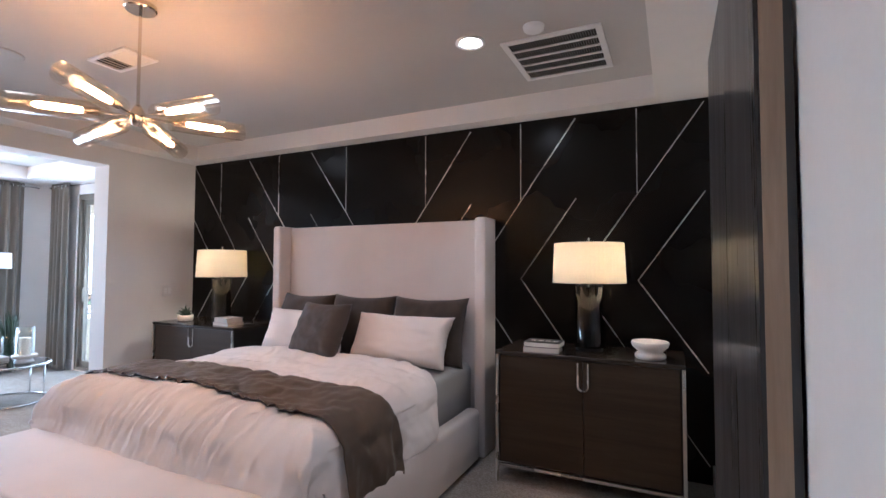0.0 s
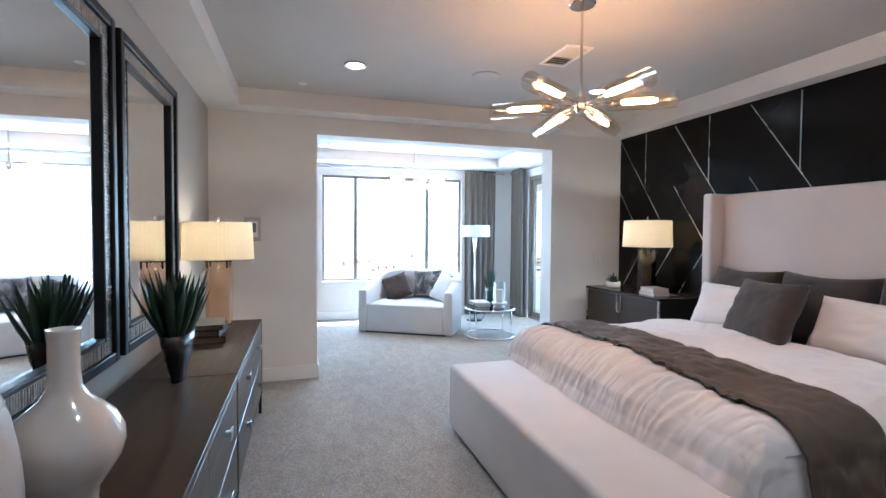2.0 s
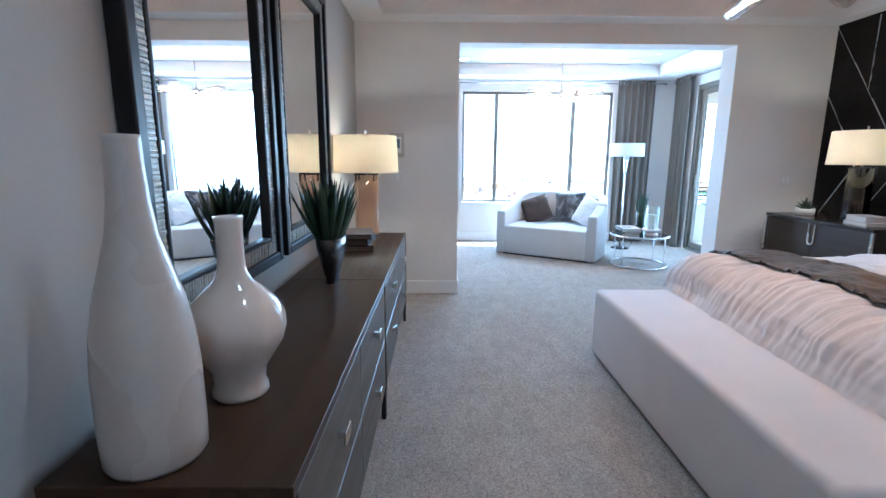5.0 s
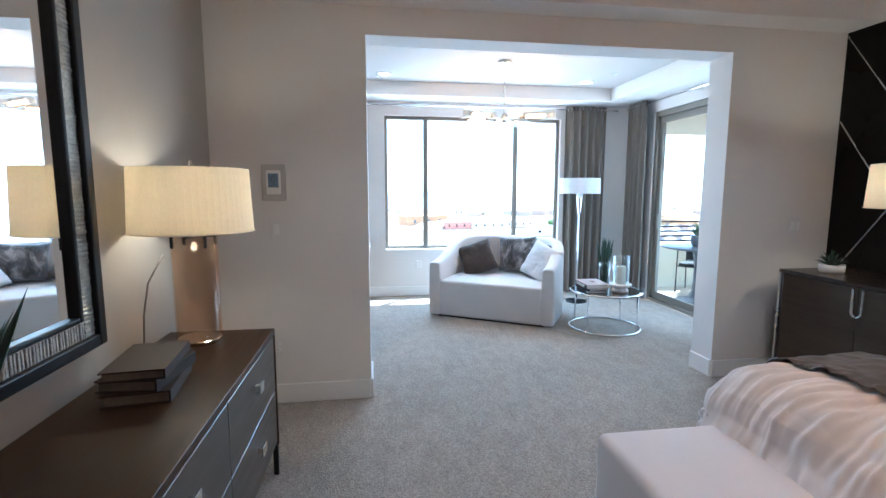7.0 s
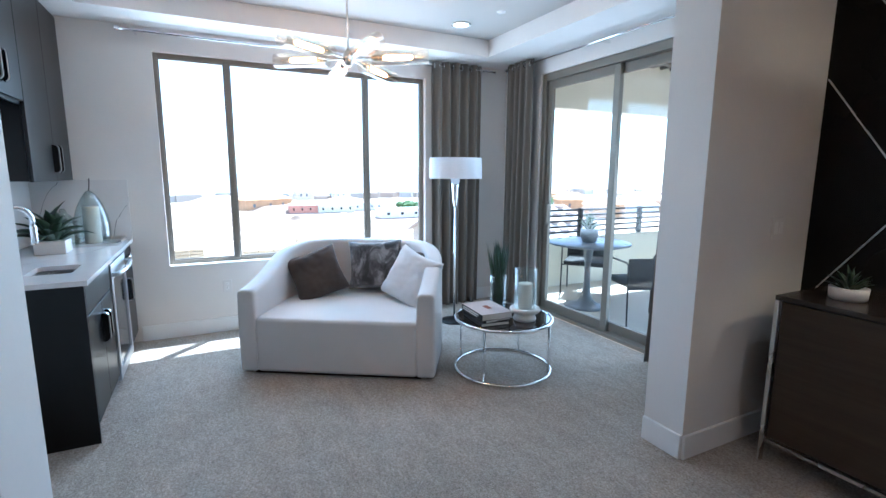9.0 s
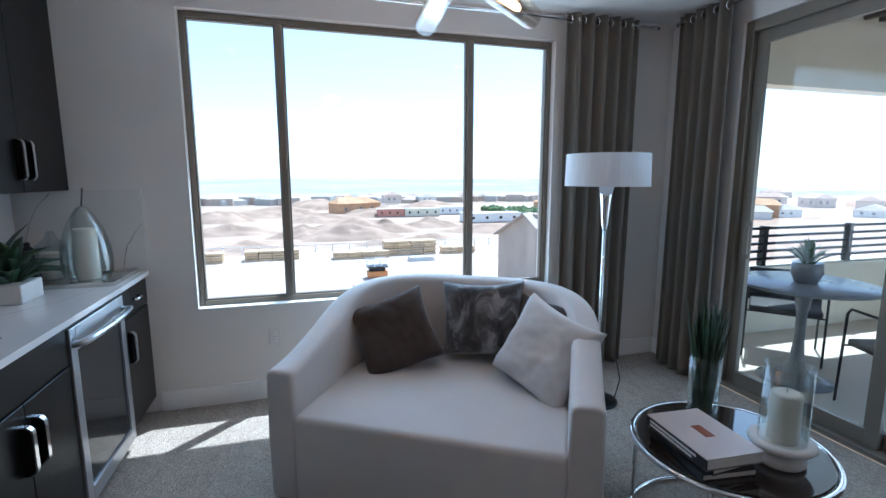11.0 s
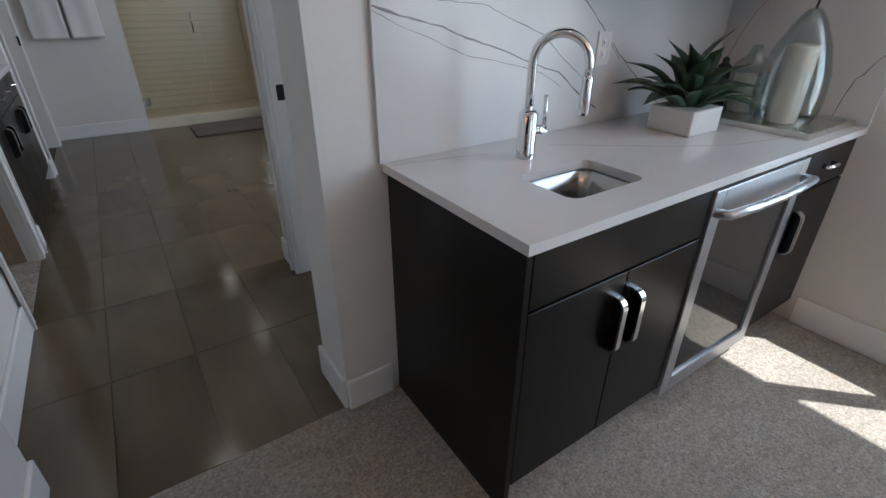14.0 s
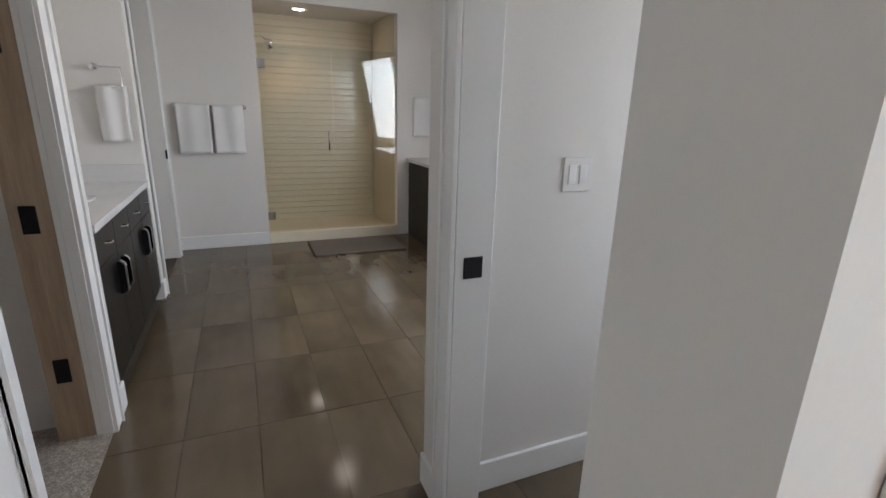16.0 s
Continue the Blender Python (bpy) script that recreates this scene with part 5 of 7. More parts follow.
part("slab", slab_with_hole(-7.597, -5.822, 0.224, 0.873, 0.888, 0.915, round_rect(SX0, SX1, SY0, SY1, 0.035)), QUARTZ, ct)
part("backsplash", box(-7.580, 0.2215, 0.916, -5.812, 0.236, 2.45), QUARTZ, ct)
part("side_splash", box(-7.5985, 0.2215, 0.916, -7.582, 0.873, 1.405), QUARTZ, ct)


def vein(points, width, axis, seed):
    """A thin dark vein in the quartz, wandering along a line."""
    own = bmesh.new()
    pts = [Vector(p) for p in points]
    dense = []
    for a, b in zip(pts, pts[1:]):
        dense += [a.lerp(b, k / 10) for k in range(10)]
    dense.append(pts[-1])
    rows = []
    for i, p in enumerate(dense):
        d = (dense[min(i + 1, len(dense) - 1)] - dense[max(i - 1, 0)]).normalized()
        side = d.cross(axis).normalized()
        off = 0.012 * noise.noise((i * 0.13, seed, 0)) + 0.004 * noise.noise((i * 0.55, seed, 4))
        w = 1.5 * width * (0.35 + 0.9 * abs(noise.noise((i * 0.21, seed, 9))))
        rows.append((own.verts.new(p + side * (off - w)), own.verts.new(p + side * (off + w))))
    for a, b in zip(rows, rows[1:]):
        own.faces.new((a[0], a[1], b[1], b[0]))
    return own


VEIN = mat("grey_vein", (0.26, 0.245, 0.25), 0.16, var=0.35, scale=25, bmp=0.0)
YB = 0.2363
for i, (w, pts) in enumerate((
        (0.0022, ((-5.96, 1.86), (-6.09, 1.774), (-6.306, 1.629), (-6.523, 1.413), (-6.734, 1.267), (-6.85, 1.15))),
        (0.0016, ((-6.02, 1.86), (-6.16, 1.75), (-6.36, 1.585), (-6.52, 1.413))),
        (0.0016, ((-5.815, 1.371), (-5.98, 1.362), (-6.2, 1.331), (-6.444, 1.245), (-6.682, 1.078), (-6.75, 0.98))),
        (0.0030, ((-5.815, 1.339), (-5.993, 1.290), (-6.212, 1.224), (-6.533, 1.123), (-6.758, 0.97))),
        (0.0012, ((-5.815, 1.328), (-5.951, 1.265), (-6.137, 1.200), (-6.375, 1.150), (-6.55, 1.075))),
        (0.0028, ((-6.807, 1.208), (-6.90, 1.13), (-6.972, 1.075), (-7.101, 1.01), (-7.2, 0.93))))):
    part("vein", vein([(x, YB, z) for x, z in pts], w, Vector((0, 1, 0)), i), VEIN, ct)
part("vein", vein([(-6.38, 0.36, 0.9153), (-6.457, 0.411, 0.9153), (-6.692, 0.592, 0.9153), (-6.898, 0.71, 0.9153), (-7.345, 0.80, 0.9153)], 0.0022, Vector((0, 0, 1)), 21), VEIN, ct)
part("vein", vein([(-5.825, 0.262, 0.9153), (-5.95, 0.285, 0.9153), (-6.15, 0.325, 0.9153)], 0.0016, Vector((0, 0, 1)), 22), VEIN, ct)
part("vein", vein([(-7.5815, 0.42, 1.39), (-7.5815, 0.34, 1.30), (-7.5815, 0.27, 1.12)], 0.002, Vector((1, 0, 0)), 23), VEIN, ct)
part("vein", vein([(-7.5815, 0.86, 1.2), (-7.5815, 0.78, 1.08), (-7.5815, 0.74, 0.93)], 0.0018, Vector((1, 0, 0)), 24), VEIN, ct)
sk = thing("sink", (-6.23, 0.645, 0.70), "small undermount stainless steel bar sink", "sink")
def sink_bowl():
    own = bmesh.new()
    rows = []
    for inset, z, r in ((-0.012, 0.886, 0.045), (-0.003, 0.886, 0.037), (-0.002, 0.80, 0.037), (0.004, 0.735, 0.04), (0.016, 0.712, 0.045), (0.040, 0.704, 0.04), (0.085, 0.702, 0.02)):
        rows.append([own.verts.new((x, y, z)) for x, y in round_rect(SX0 + inset, SX1 - inset, SY0 + inset, SY1 - inset, r)])
    n = len(rows[0])
    for a, b in zip(rows, rows[1:]):
        for k in range(n):
            own.faces.new((a[k], a[(k + 1) % n], b[(k + 1) % n], b[k]))
    own.faces.new(rows[-1])
    bmesh.ops.recalc_face_normals(own, faces=own.faces[:])
    return own


part("bowl", sink_bowl(), mat("satin_sink_steel", (0.50, 0.49, 0.47), 0.26, 1.0, var=0.05, bmp=0.03), sk, smooth=True, thick=0.0015)
part("drain", lathe([(0, 0.003), (0.02, 0.002), (0.035, 0.006), (0.042, 0.002), (0.042, 0)], -6.226, 0.648, 0.703), CHROME, sk, smooth=True)

fa = thing("faucet", (-6.215, 0.43, 0.915), "chrome gooseneck bar faucet with a side lever", "faucet")
part("body", lathe([(0, 0), (0.03, 0), (0.03, 0.004), (0.029, 0.008), (0.029, 0.135), (0.022, 0.148), (0.0, 0.148)], -6.215, 0.43, 0.915), CHROME, fa, smooth=True)
GD = Vector((-0.55, 0.84, 0)).normalized()
arcp = [Vector((-6.215, 0.43, 1.04)), Vector((-6.215, 0.43, 1.12)), Vector((-6.215, 0.43, 1.195))]
arcp += [Vector((-6.215, 0.43, 1.195)) + GD * (0.078 - 0.078 * math.cos(t)) + Vector((0, 0, 0.078 * math.sin(t))) for t in [math.pi * k / 14 for k in range(1, 15)]]
arcp += [arcp[-1] - Vector((0, 0, 0.03))]
part("gooseneck", tube(arcp, 0.013, 16), CHROME, fa, smooth=True)
part("spray_head", lathe([(0, 0), (0.013, 0), (0.016, 0.01), (0.016, 0.10), (0.013, 0.11), (0, 0.11)], arcp[-1].x, arcp[-1].y, arcp[-1].z - 0.105, 20), CHROME, fa, smooth=True)
part("lever", tube([(-6.215, 0.43, 1.0), (-6.265, 0.455, 1.0)], 0.018, 14, bm=tube([(-6.262, 0.453, 1.0), (-6.258, 0.453, 1.105)], 0.0075, 10)), CHROME, fa, smooth=True)

uc = thing("wall_cabinet", (-7.1, 0.37, 1.41), "tall espresso wall cabinet with two doors", "cabinet", "wall cabinets")
part("body", box(-7.578, 0.238, 1.41, -6.60, 0.495, 2.62), ESPRESSO, uc)
for a, b, hx in ((-7.578, -7.125, -7.165), (-7.125, -6.60, -7.085)):
    dr = part("door", box(a + 0.002, 0.497, 1.405, b - 0.002, 0.517, 2.62, bev=0.0015, seg=1), ESPRESSO, uc)
    pull(dr, hx, 1.46, 1.66, 0.517)
uc2 = thing("wall_cabinet", (-6.3, 0.37, 1.89), "short espresso wall cabinet above the sink", "cabinet", "wall cabinets")
part("body", box(-6.598, 0.238, 1.89, -5.82, 0.495, 2.62), ESPRESSO, uc2)
for a, b, hx in ((-6.598, -6.21, -6.25), (-6.21, -5.82, -6.17)):
    dr = part("door", box(a + 0.002, 0.497, 1.885, b - 0.002, 0.517, 2.62, bev=0.0015, seg=1), ESPRESSO, uc2)
    pull(dr, hx, 1.94, 2.12, 0.517)
part("light_rail", box(-6.598, 0.475, 1.865, -5.82, 0.496, 1.889), ESPRESSO, uc2)

# things on the counter
tr = single("serving_tray", boxes((-7.57, 0.33, 0.915, -7.17, 0.83, 0.921), (-7.57, 0.33, 0.921, -7.555, 0.83, 0.938), (-7.185, 0.33, 0.921, -7.17, 0.83, 0.938), (-7.555, 0.33, 0.921, -7.185, 0.345, 0.938), (-7.555, 0.815, 0.921, -7.185, 0.83, 0.938)), STEEL, "low metal tray on the bar counter", "tray")
pp = thing("succulent_planter", (-6.93, 0.49, 0.915), "dark green succulent in a white square planter on the counter", "plant")
part("planter", boxes((-7.055, 0.40, 0.915, -6.865, 0.575, 1.005), bev=0.006), WHITE_STONE, pp)
agave(pp, -6.96, 0.488, 0.995, 24, 0.35, 0.046, 1.50, LEAF, 8, 0.05, 0.14)
HX_, HY_ = -7.375, 0.645
hj = thing("candle_jar", (HX_, HY_, 0.921), "tall tapered glass cloche over a white candle on the tray", "candle jar")
part("glass", lathe([(0.100, 0), (0.118, 0.05), (0.121, 0.12), (0.114, 0.19), (0.090, 0.28), (0.052, 0.36), (0.024, 0.40), (0, 0.41), (0, 0.405), (0.022, 0.395), (0.048, 0.357), (0.086, 0.278), (0.110, 0.188), (0.117, 0.12), (0.114, 0.05), (0.097, 0)], HX_, HY_, 0.921, 40), CLEAR, hj, smooth=True).visible_shadow = False
part("candle", disc_cyl(HX_, HY_, 0.922, 1.205, 0.056, bev=0.006), WAX, hj)
part("stem", tube([(HX_, HY_, 1.325), (HX_ + 0.005, HY_ + 0.005, 1.35), (HX_ - 0.005, HY_ + 0.01, 1.42)], 0.004, 8), BLACK_METAL, hj)
cj = thing("candle_jar", (-7.46, 0.45, 0.921), "short glass jar with a white candle on the tray", "candle jar")
part("glass", lathe([(0.072, 0), (0.072, 0.19), (0.03, 0.225), (0.018, 0.265), (0.015, 0.265), (0.027, 0.223), (0.069, 0.188), (0.069, 0)], -7.46, 0.45, 0.921, 32), CLEAR, cj, smooth=True).visible_shadow = False
part("candle", disc_cyl(-7.46, 0.45, 0.922, 1.07, 0.056, bev=0.004), WAX, cj)
gr = single("pepper_mill", lathe([(0, 0), (0.03, 0), (0.03, 0.06), (0.02, 0.11), (0.028, 0.14), (0.03, 0.17), (0.024, 0.19), (0.012, 0.20), (0.014, 0.215), (0, 0.225)], -7.33, 0.40, 0.921, 28), BLACK_METAL, "black and steel pepper mill on the tray", "pepper mill", smooth=True)


# ---- small fixtures of the bedroom ----
WHITE_PLASTIC = mat("white_plastic", (0.72, 0.70, 0.68), 0.35, var=0.02, bmp=0.0)


def wall_plate(name, label, x, y, z, face, w=0.075, h=0.118, rockers=1, kind="switch"):
    """A switch or socket plate on a wall; face is the wall's outward direction."""
    th = thing(name, (x, y, z - h / 2), label, kind)
    m = Matrix.Translation((x, y, z)) @ Matrix.Rotation(math.atan2(face[1], face[0]), 4, "Z")
    part("plate", box(0.0, -w / 2, -h / 2, 0.006, w / 2, h / 2, bev=0.003, m=m), WHITE_PLASTIC, th)
    for k in range(rockers):
        c = (k - (rockers - 1) / 2) * 0.046
        if kind == "switch":
            part("rocker", box(0.006, c - 0.016, -0.033, 0.009, c + 0.016, 0.033, bev=0.002, m=m), TRIM, th)
        else:
            for s in (-1, 1):
                part("socket", box(0.006, c - 0.015, s * 0.02 - 0.013, 0.0075, c + 0.015, s * 0.02 + 0.013, bev=0.003, m=m), TRIM, th)
                part("slot", boxes((0.0075, -0.008, s * 0.02 - 0.004, 0.0082, -0.005, s * 0.02 + 0.006)), BLACK_METAL, th).data.transform(Matrix.Translation(-Vector((x, y, z - h / 2))) @ m @ Matrix.Translation(Vector((x, y, z - h / 2))))


wall_plate("light_switch", "white double light switch on the bedroom wall", -4.34, 4.22, 1.19, (1, 0), 0.118, rockers=2)
wall_plate("light_switch", "white light switch below the thermostat", -4.34, 0.335, 1.20, (1, 0))
wall_plate("wall_outlet", "white wall outlet low on the bedroom wall", -4.34, 0.32, 0.40, (1, 0), kind="outlet")
wall_plate("wall_outlet", "white wall outlet under the window", -7.60, 1.58, 0.43, (1, 0), kind="outlet")
wall_plate("wall_outlet", "white wall outlet in the quartz backsplash", -6.75, 0.236, 1.19, (0, 1), kind="outlet")
# unseen window, added as an opening for the side room's fill lamp
sw = thing("window_3", (-7.7, -0.48, 0.9), "unseen side room window with a white frame, added for light", "window", kind="structure")
part("window_frame", boxes((-7.73, -0.80, 0.9, -7.66, -0.76, 2.1), (-7.73, -0.20, 0.9, -7.66, -0.16, 2.1), (-7.73, -0.76, 0.9, -7.66, -0.20, 0.94), (-7.73, -0.76, 2.06, -7.66, -0.20, 2.1)), TRIM, sw)
part("pane", box(-7.70, -0.76, 0.94, -7.694, -0.20, 2.06), PANE, sw).visible_shadow = False
wall_plate("light_switch", "white double light switch in the side room", -6.30, -0.93, 1.23, (0, 1), 0.118, rockers=2)
th = thing("thermostat", (-4.34, 0.33, 1.39), "white wall thermostat with a small lit screen", "thermostat")
part("back_plate", box(-4.34, 0.255, 1.39, -4.322, 0.405, 1.625, bev=0.005), mat("thermostat_plate", (0.50, 0.47, 0.45), 0.45, var=0.03), th)
part("case", box(-4.322, 0.285, 1.43, -4.312, 0.375, 1.585, bev=0.006), TRIM, th)
part("screen", box(-4.312, 0.298, 1.475, -4.3105, 0.362, 1.565), mat("thermostat_screen", (0.20, 0.27, 0.36), 0.15, var=0.15, scale=30, bmp=0.0), th)

# ceiling vents, speaker, detectors
vent = thing("return_air_grille", (0.05, 3.80, TRAY), "large white ceiling return air grille with louvres", "ceiling vent")
GX0, GX1, GY0, GY1 = -0.235, 0.345, 3.49, 4.10
part("frame", boxes((GX0, GY0, TRAY - 0.012, GX0 + 0.035, GY1, TRAY), (GX1 - 0.035, GY0, TRAY - 0.012, GX1, GY1, TRAY), (GX0 + 0.035, GY0, TRAY - 0.012, GX1 - 0.035, GY0 + 0.035, TRAY), (GX0 + 0.035, GY1 - 0.035, TRAY - 0.012, GX1 - 0.035, GY1, TRAY)), TRIM, vent)
part("backing", box(GX0 + 0.035, GY0 + 0.035, TRAY - 0.003, GX1 - 0.035, GY1 - 0.035, TRAY), mat("vent_dark", (0.03, 0.028, 0.026), 0.9), vent)
for k in range(1, 5):
    y = GY0 + 0.035 + k * (GY1 - GY0 - 0.07) / 5
    part("divider", box(GX0 + 0.035, y - 0.008, TRAY - 0.011, GX1 - 0.035, y + 0.008, TRAY - 0.003), TRIM, vent)
for k in range(34):
    x = GX0 + 0.05 + k * (GX1 - GX0 - 0.1) / 33
    part("slat", box(x - 0.0015, GY0 + 0.036, TRAY - 0.009, x + 0.0015, GY1 - 0.036, TRAY - 0.003), mat("slat_grey", (0.25, 0.24, 0.23), 0.6) if k == 0 else bpy.data.materials["slat_grey"], vent)


def supply_vent(x, y, z, w, d):
    v = thing("supply_vent", (x, y, z), "white ceiling supply vent with angled louvres", "ceiling vent", "supply vents")
    part("frame", boxes((x - w, y - d, z - 0.010, x - w + 0.028, y + d, z), (x + w - 0.028, y - d, z - 0.010, x + w, y + d, z), (x - w + 0.028, y - d, z - 0.010, x + w - 0.028, y - d + 0.028, z), (x - w + 0.028, y + d - 0.028, z - 0.010, x + w - 0.028, y + d, z)), TRIM, v)
    part("backing", box(x - w + 0.028, y - d + 0.028, z - 0.002, x + w - 0.028, y + d - 0.028, z), bpy.data.materials["vent_dark"], v)
    for k in range(9):
        c = x - w + 0.045 + k * (2 * w - 0.09) / 8
        part("slat", box(-0.010, y - d + 0.028, -0.001, 0.010, y + d - 0.028, 0.001, m=Matrix.Translation((c, 0, z - 0.008)) @ Matrix.Rotation(radians(35 if k < 4 else -35), 4, "Y")), TRIM, v)


supply_vent(-2.53, 2.65, TRAY, 0.20, 0.11)
supply_vent(-5.52, 2.27, TRAY, 0.18, 0.16)
single("ceiling_speaker", lathe([(0, -0.004), (0.095, -0.006), (0.11, -0.008), (0.118, -0.004), (0.118, 0)], -3.13, 2.26, TRAY, 40), mat("speaker_grille", (0.50, 0.485, 0.46), 0.7, bmp=0.6, bscale=400), "round flush ceiling speaker grille", "speaker", smooth=True)
single("smoke_detector", lathe([(0, -0.03), (0.04, -0.03), (0.055, -0.02), (0.06, 0)], 0.0, 3.38, TRAY, 32), TRIM, "round white ceiling smoke detector", "smoke detector", smooth=True)
for x, y in ((-3.82, 0.80), (-6.4, 3.75)):
    single("sprinkler_cover", lathe([(0, -0.008), (0.035, -0.007), (0.04, 0)], x, y, TRAY, 28), TRIM, "small flat white ceiling sprinkler cover", "sprinkler", "sprinkler covers", smooth=True)

# dark door standing open beside the camera's start
dr = thing("door_2", (0.80, 2.03, 0.0), "dark stained open door leaf with a bare tan edge", "door", kind="structure")
DARK_DOOR = wood_mat("dark_door_veneer", (0.018, 0.016, 0.016), (0.060, 0.054, 0.052), 0.32, "z", 0.2, 6.0)
part("core", box(0.789, 1.60, 0.012, 0.817, 2.45, 2.08), TAN_WOOD, dr)
part("front_face", box(0.783, 1.603, 0.012, 0.789, 2.45, 2.08), DARK_DOOR, dr)
part("back_face", box(0.817, 1.603, 0.012, 0.828, 2.45, 2.08), DARK_DOOR, dr)
for z in (0.25, 1.05, 1.85):
    part("hinge", box(0.83, 2.40, z - 0.05, 0.919, 2.45, z + 0.05), BLACK_METAL, dr)

# things on the nightstands
bl = single("bowl", lathe([(0, 0), (0.085, 0), (0.092, 0.012), (0.088, 0.03), (0.072, 0.042), (0.085, 0.055), (0.105, 0.075), (0.112, 0.10), (0.106, 0.108), (0.098, 0.102), (0.08, 0.075), (0, 0.065)], 0.545, 4.12, 0.885, 44), WHITE_STONE, "white stone footed bowl on the nightstand", "bowl", smooth=True)


def plain_book(x, y, z, w, dd, h, yaw, cover, label, group, bars=0):
    bk = thing("book", (x, y, z), label, "book", group)
    m = pose(x, y, z, 0, 0, yaw)
    part("page_block", box(-w / 2 + 0.004, -dd / 2 + 0.002, 0.003, w / 2 - 0.004, dd / 2 - 0.004, h - 0.003, m=m), bpy.data.materials["white_pages"], bk)
    cm = mat("book_cover", cover, 0.4, var=0.06)
    part("cover", box(-w / 2, -dd / 2, h - 0.003, w / 2, dd / 2, h, m=m), cm, bk)
    part("back_cover", box(-w / 2, -dd / 2, 0, w / 2, dd / 2, 0.003, m=m), cm, bk)
    for k in range(bars):
        part("title_bar", box(-0.09 + 0.05 * k, -0.02, h, -0.055 + 0.05 * k, 0.02, h + 0.0006, m=m), TRIM, bk)


plain_book(-0.13, 4.08, 0.885, 0.24, 0.18, 0.034, 4, (0.42, 0.38, 0.36), "pale hardback book on the nightstand", "bedside books")
plain_book(-0.12, 4.08, 0.9195, 0.24, 0.18, 0.034, 0, (0.012, 0.012, 0.012), "black hardback book with white title on top", "bedside books", 4)
plain_book(-3.25, 4.12, 0.885, 0.24, 0.18, 0.028, -5, (0.55, 0.50, 0.46), "pale hardback book on the nightstand", "bedside books")
plain_book(-3.25, 4.12, 0.9135, 0.22, 0.17, 0.045, -8, (0.50, 0.44, 0.40), "thick pale book on the nightstand", "bedside books")
sp = thing("small_succulent", (-3.97, 4.18, 0.885), "small dark succulent in a low white pot on the nightstand", "plant")
part("pot", lathe([(0, 0), (0.066, 0), (0.075, 0.008), (0.078, 0.06), (0.072, 0.06), (0, 0.05)], -3.97, 4.18, 0.885, 32), WHITE_STONE, sp, smooth=True)
agave(sp, -3.97, 4.18, 0.93, 26, 0.13, 0.012, 1.2, LEAF, 15, 0.2, 0.05)

# ---- hallway and bathroom things ----
art = thing("framed_art", (-4.62, -0.45, 1.10), "abstract green ribbon print in a black frame on the hallway wall", "picture")
AY0, AY1, AZ0, AZ1 = -0.925, -0.27, 1.109, 2.03
part("frame", boxes((-4.632, AY0, AZ0, -4.602, AY0 + 0.045, AZ1), (-4.632, AY1 - 0.045, AZ0, -4.602, AY1, AZ1), (-4.632, AY0 + 0.045, AZ0, -4.602, AY1 - 0.045, AZ0 + 0.045), (-4.632, AY0 + 0.045, AZ1 - 0.045, -4.602, AY1 - 0.045, AZ1), bev=0.004), mat("gloss_black_frame", (0.010, 0.010, 0.011), 0.18, var=0.1, bmp=0.0, coat=0.5), art)
part("print", box(-4.612, AY0 + 0.045, AZ0 + 0.045, -4.604, AY1 - 0.045, AZ1 - 0.045), mat("print_paper", (0.66, 0.67, 0.68), 0.25, var=0.02, bmp=0.0), art)


def ribbon(points, w):
    own = bmesh.new()
    rows = []
    n = 40
    pts = [Vector((0, a, b)) for a, b in points]
    for i in range(n + 1):
        s = i / n * (len(pts) - 1)
        k = min(int(s), len(pts) - 2)
        f = s - k
        p0, p1, p2, p3 = pts[max(k - 1, 0)], pts[k], pts[k + 1], pts[min(k + 2, len(pts) - 1)]
        p = 0.5 * ((2 * p1) + (p2 - p0) * f + (2 * p0 - 5 * p1 + 4 * p2 - p3) * f * f + (3 * p1 - p0 - 3 * p2 + p3) * f ** 3)
        d = ((p2 - p1) + (p2 - p0) * 0.3).normalized()
        side = Vector((0, -d.z, d.y))
        ww = w * (0.35 + 0.8 * abs(math.sin(2.2 * i / n * math.pi + 0.6)))
        rows.append((own.verts.new((-4.6128, *(p - side * ww).yz)), own.verts.new((-4.6128, *(p + side * ww).yz))))
    for a, b in zip(rows, rows[1:]):
        own.faces.new((a[0], a[1], b[1], b[0]))
    return own


RIB = mat("olive_ink", (0.11, 0.12, 0.10), 0.6, var=0.25, scale=25)
for pts, w in ((((-0.352, 1.56), (-0.352, 1.49), (-0.358, 1.42)), 0.010),
               (((-0.373, 1.46), (-0.459, 1.512), (-0.539, 1.539), (-0.662, 1.539), (-0.796, 1.508), (-0.875, 1.43)), 0.007),
               (((-0.386, 1.45), (-0.515, 1.493), (-0.697, 1.539), (-0.875, 1.562)), 0.015),
               (((-0.371, 1.432), (-0.453, 1.374), (-0.58, 1.323), (-0.762, 1.294), (-0.875, 1.27)), 0.017),
               (((-0.352, 1.258), (-0.432, 1.227), (-0.622, 1.197), (-0.797, 1.188), (-0.875, 1.20)), 0.014),
               (((-0.36, 1.70), (-0.50, 1.78), (-0.70, 1.76), (-0.875, 1.68)), 0.012),
               (((-0.36, 1.90), (-0.55, 1.86), (-0.72, 1.90), (-0.875, 1.96)), 0.014)):
    part("brush_stroke", ribbon(pts, w), RIB, art)


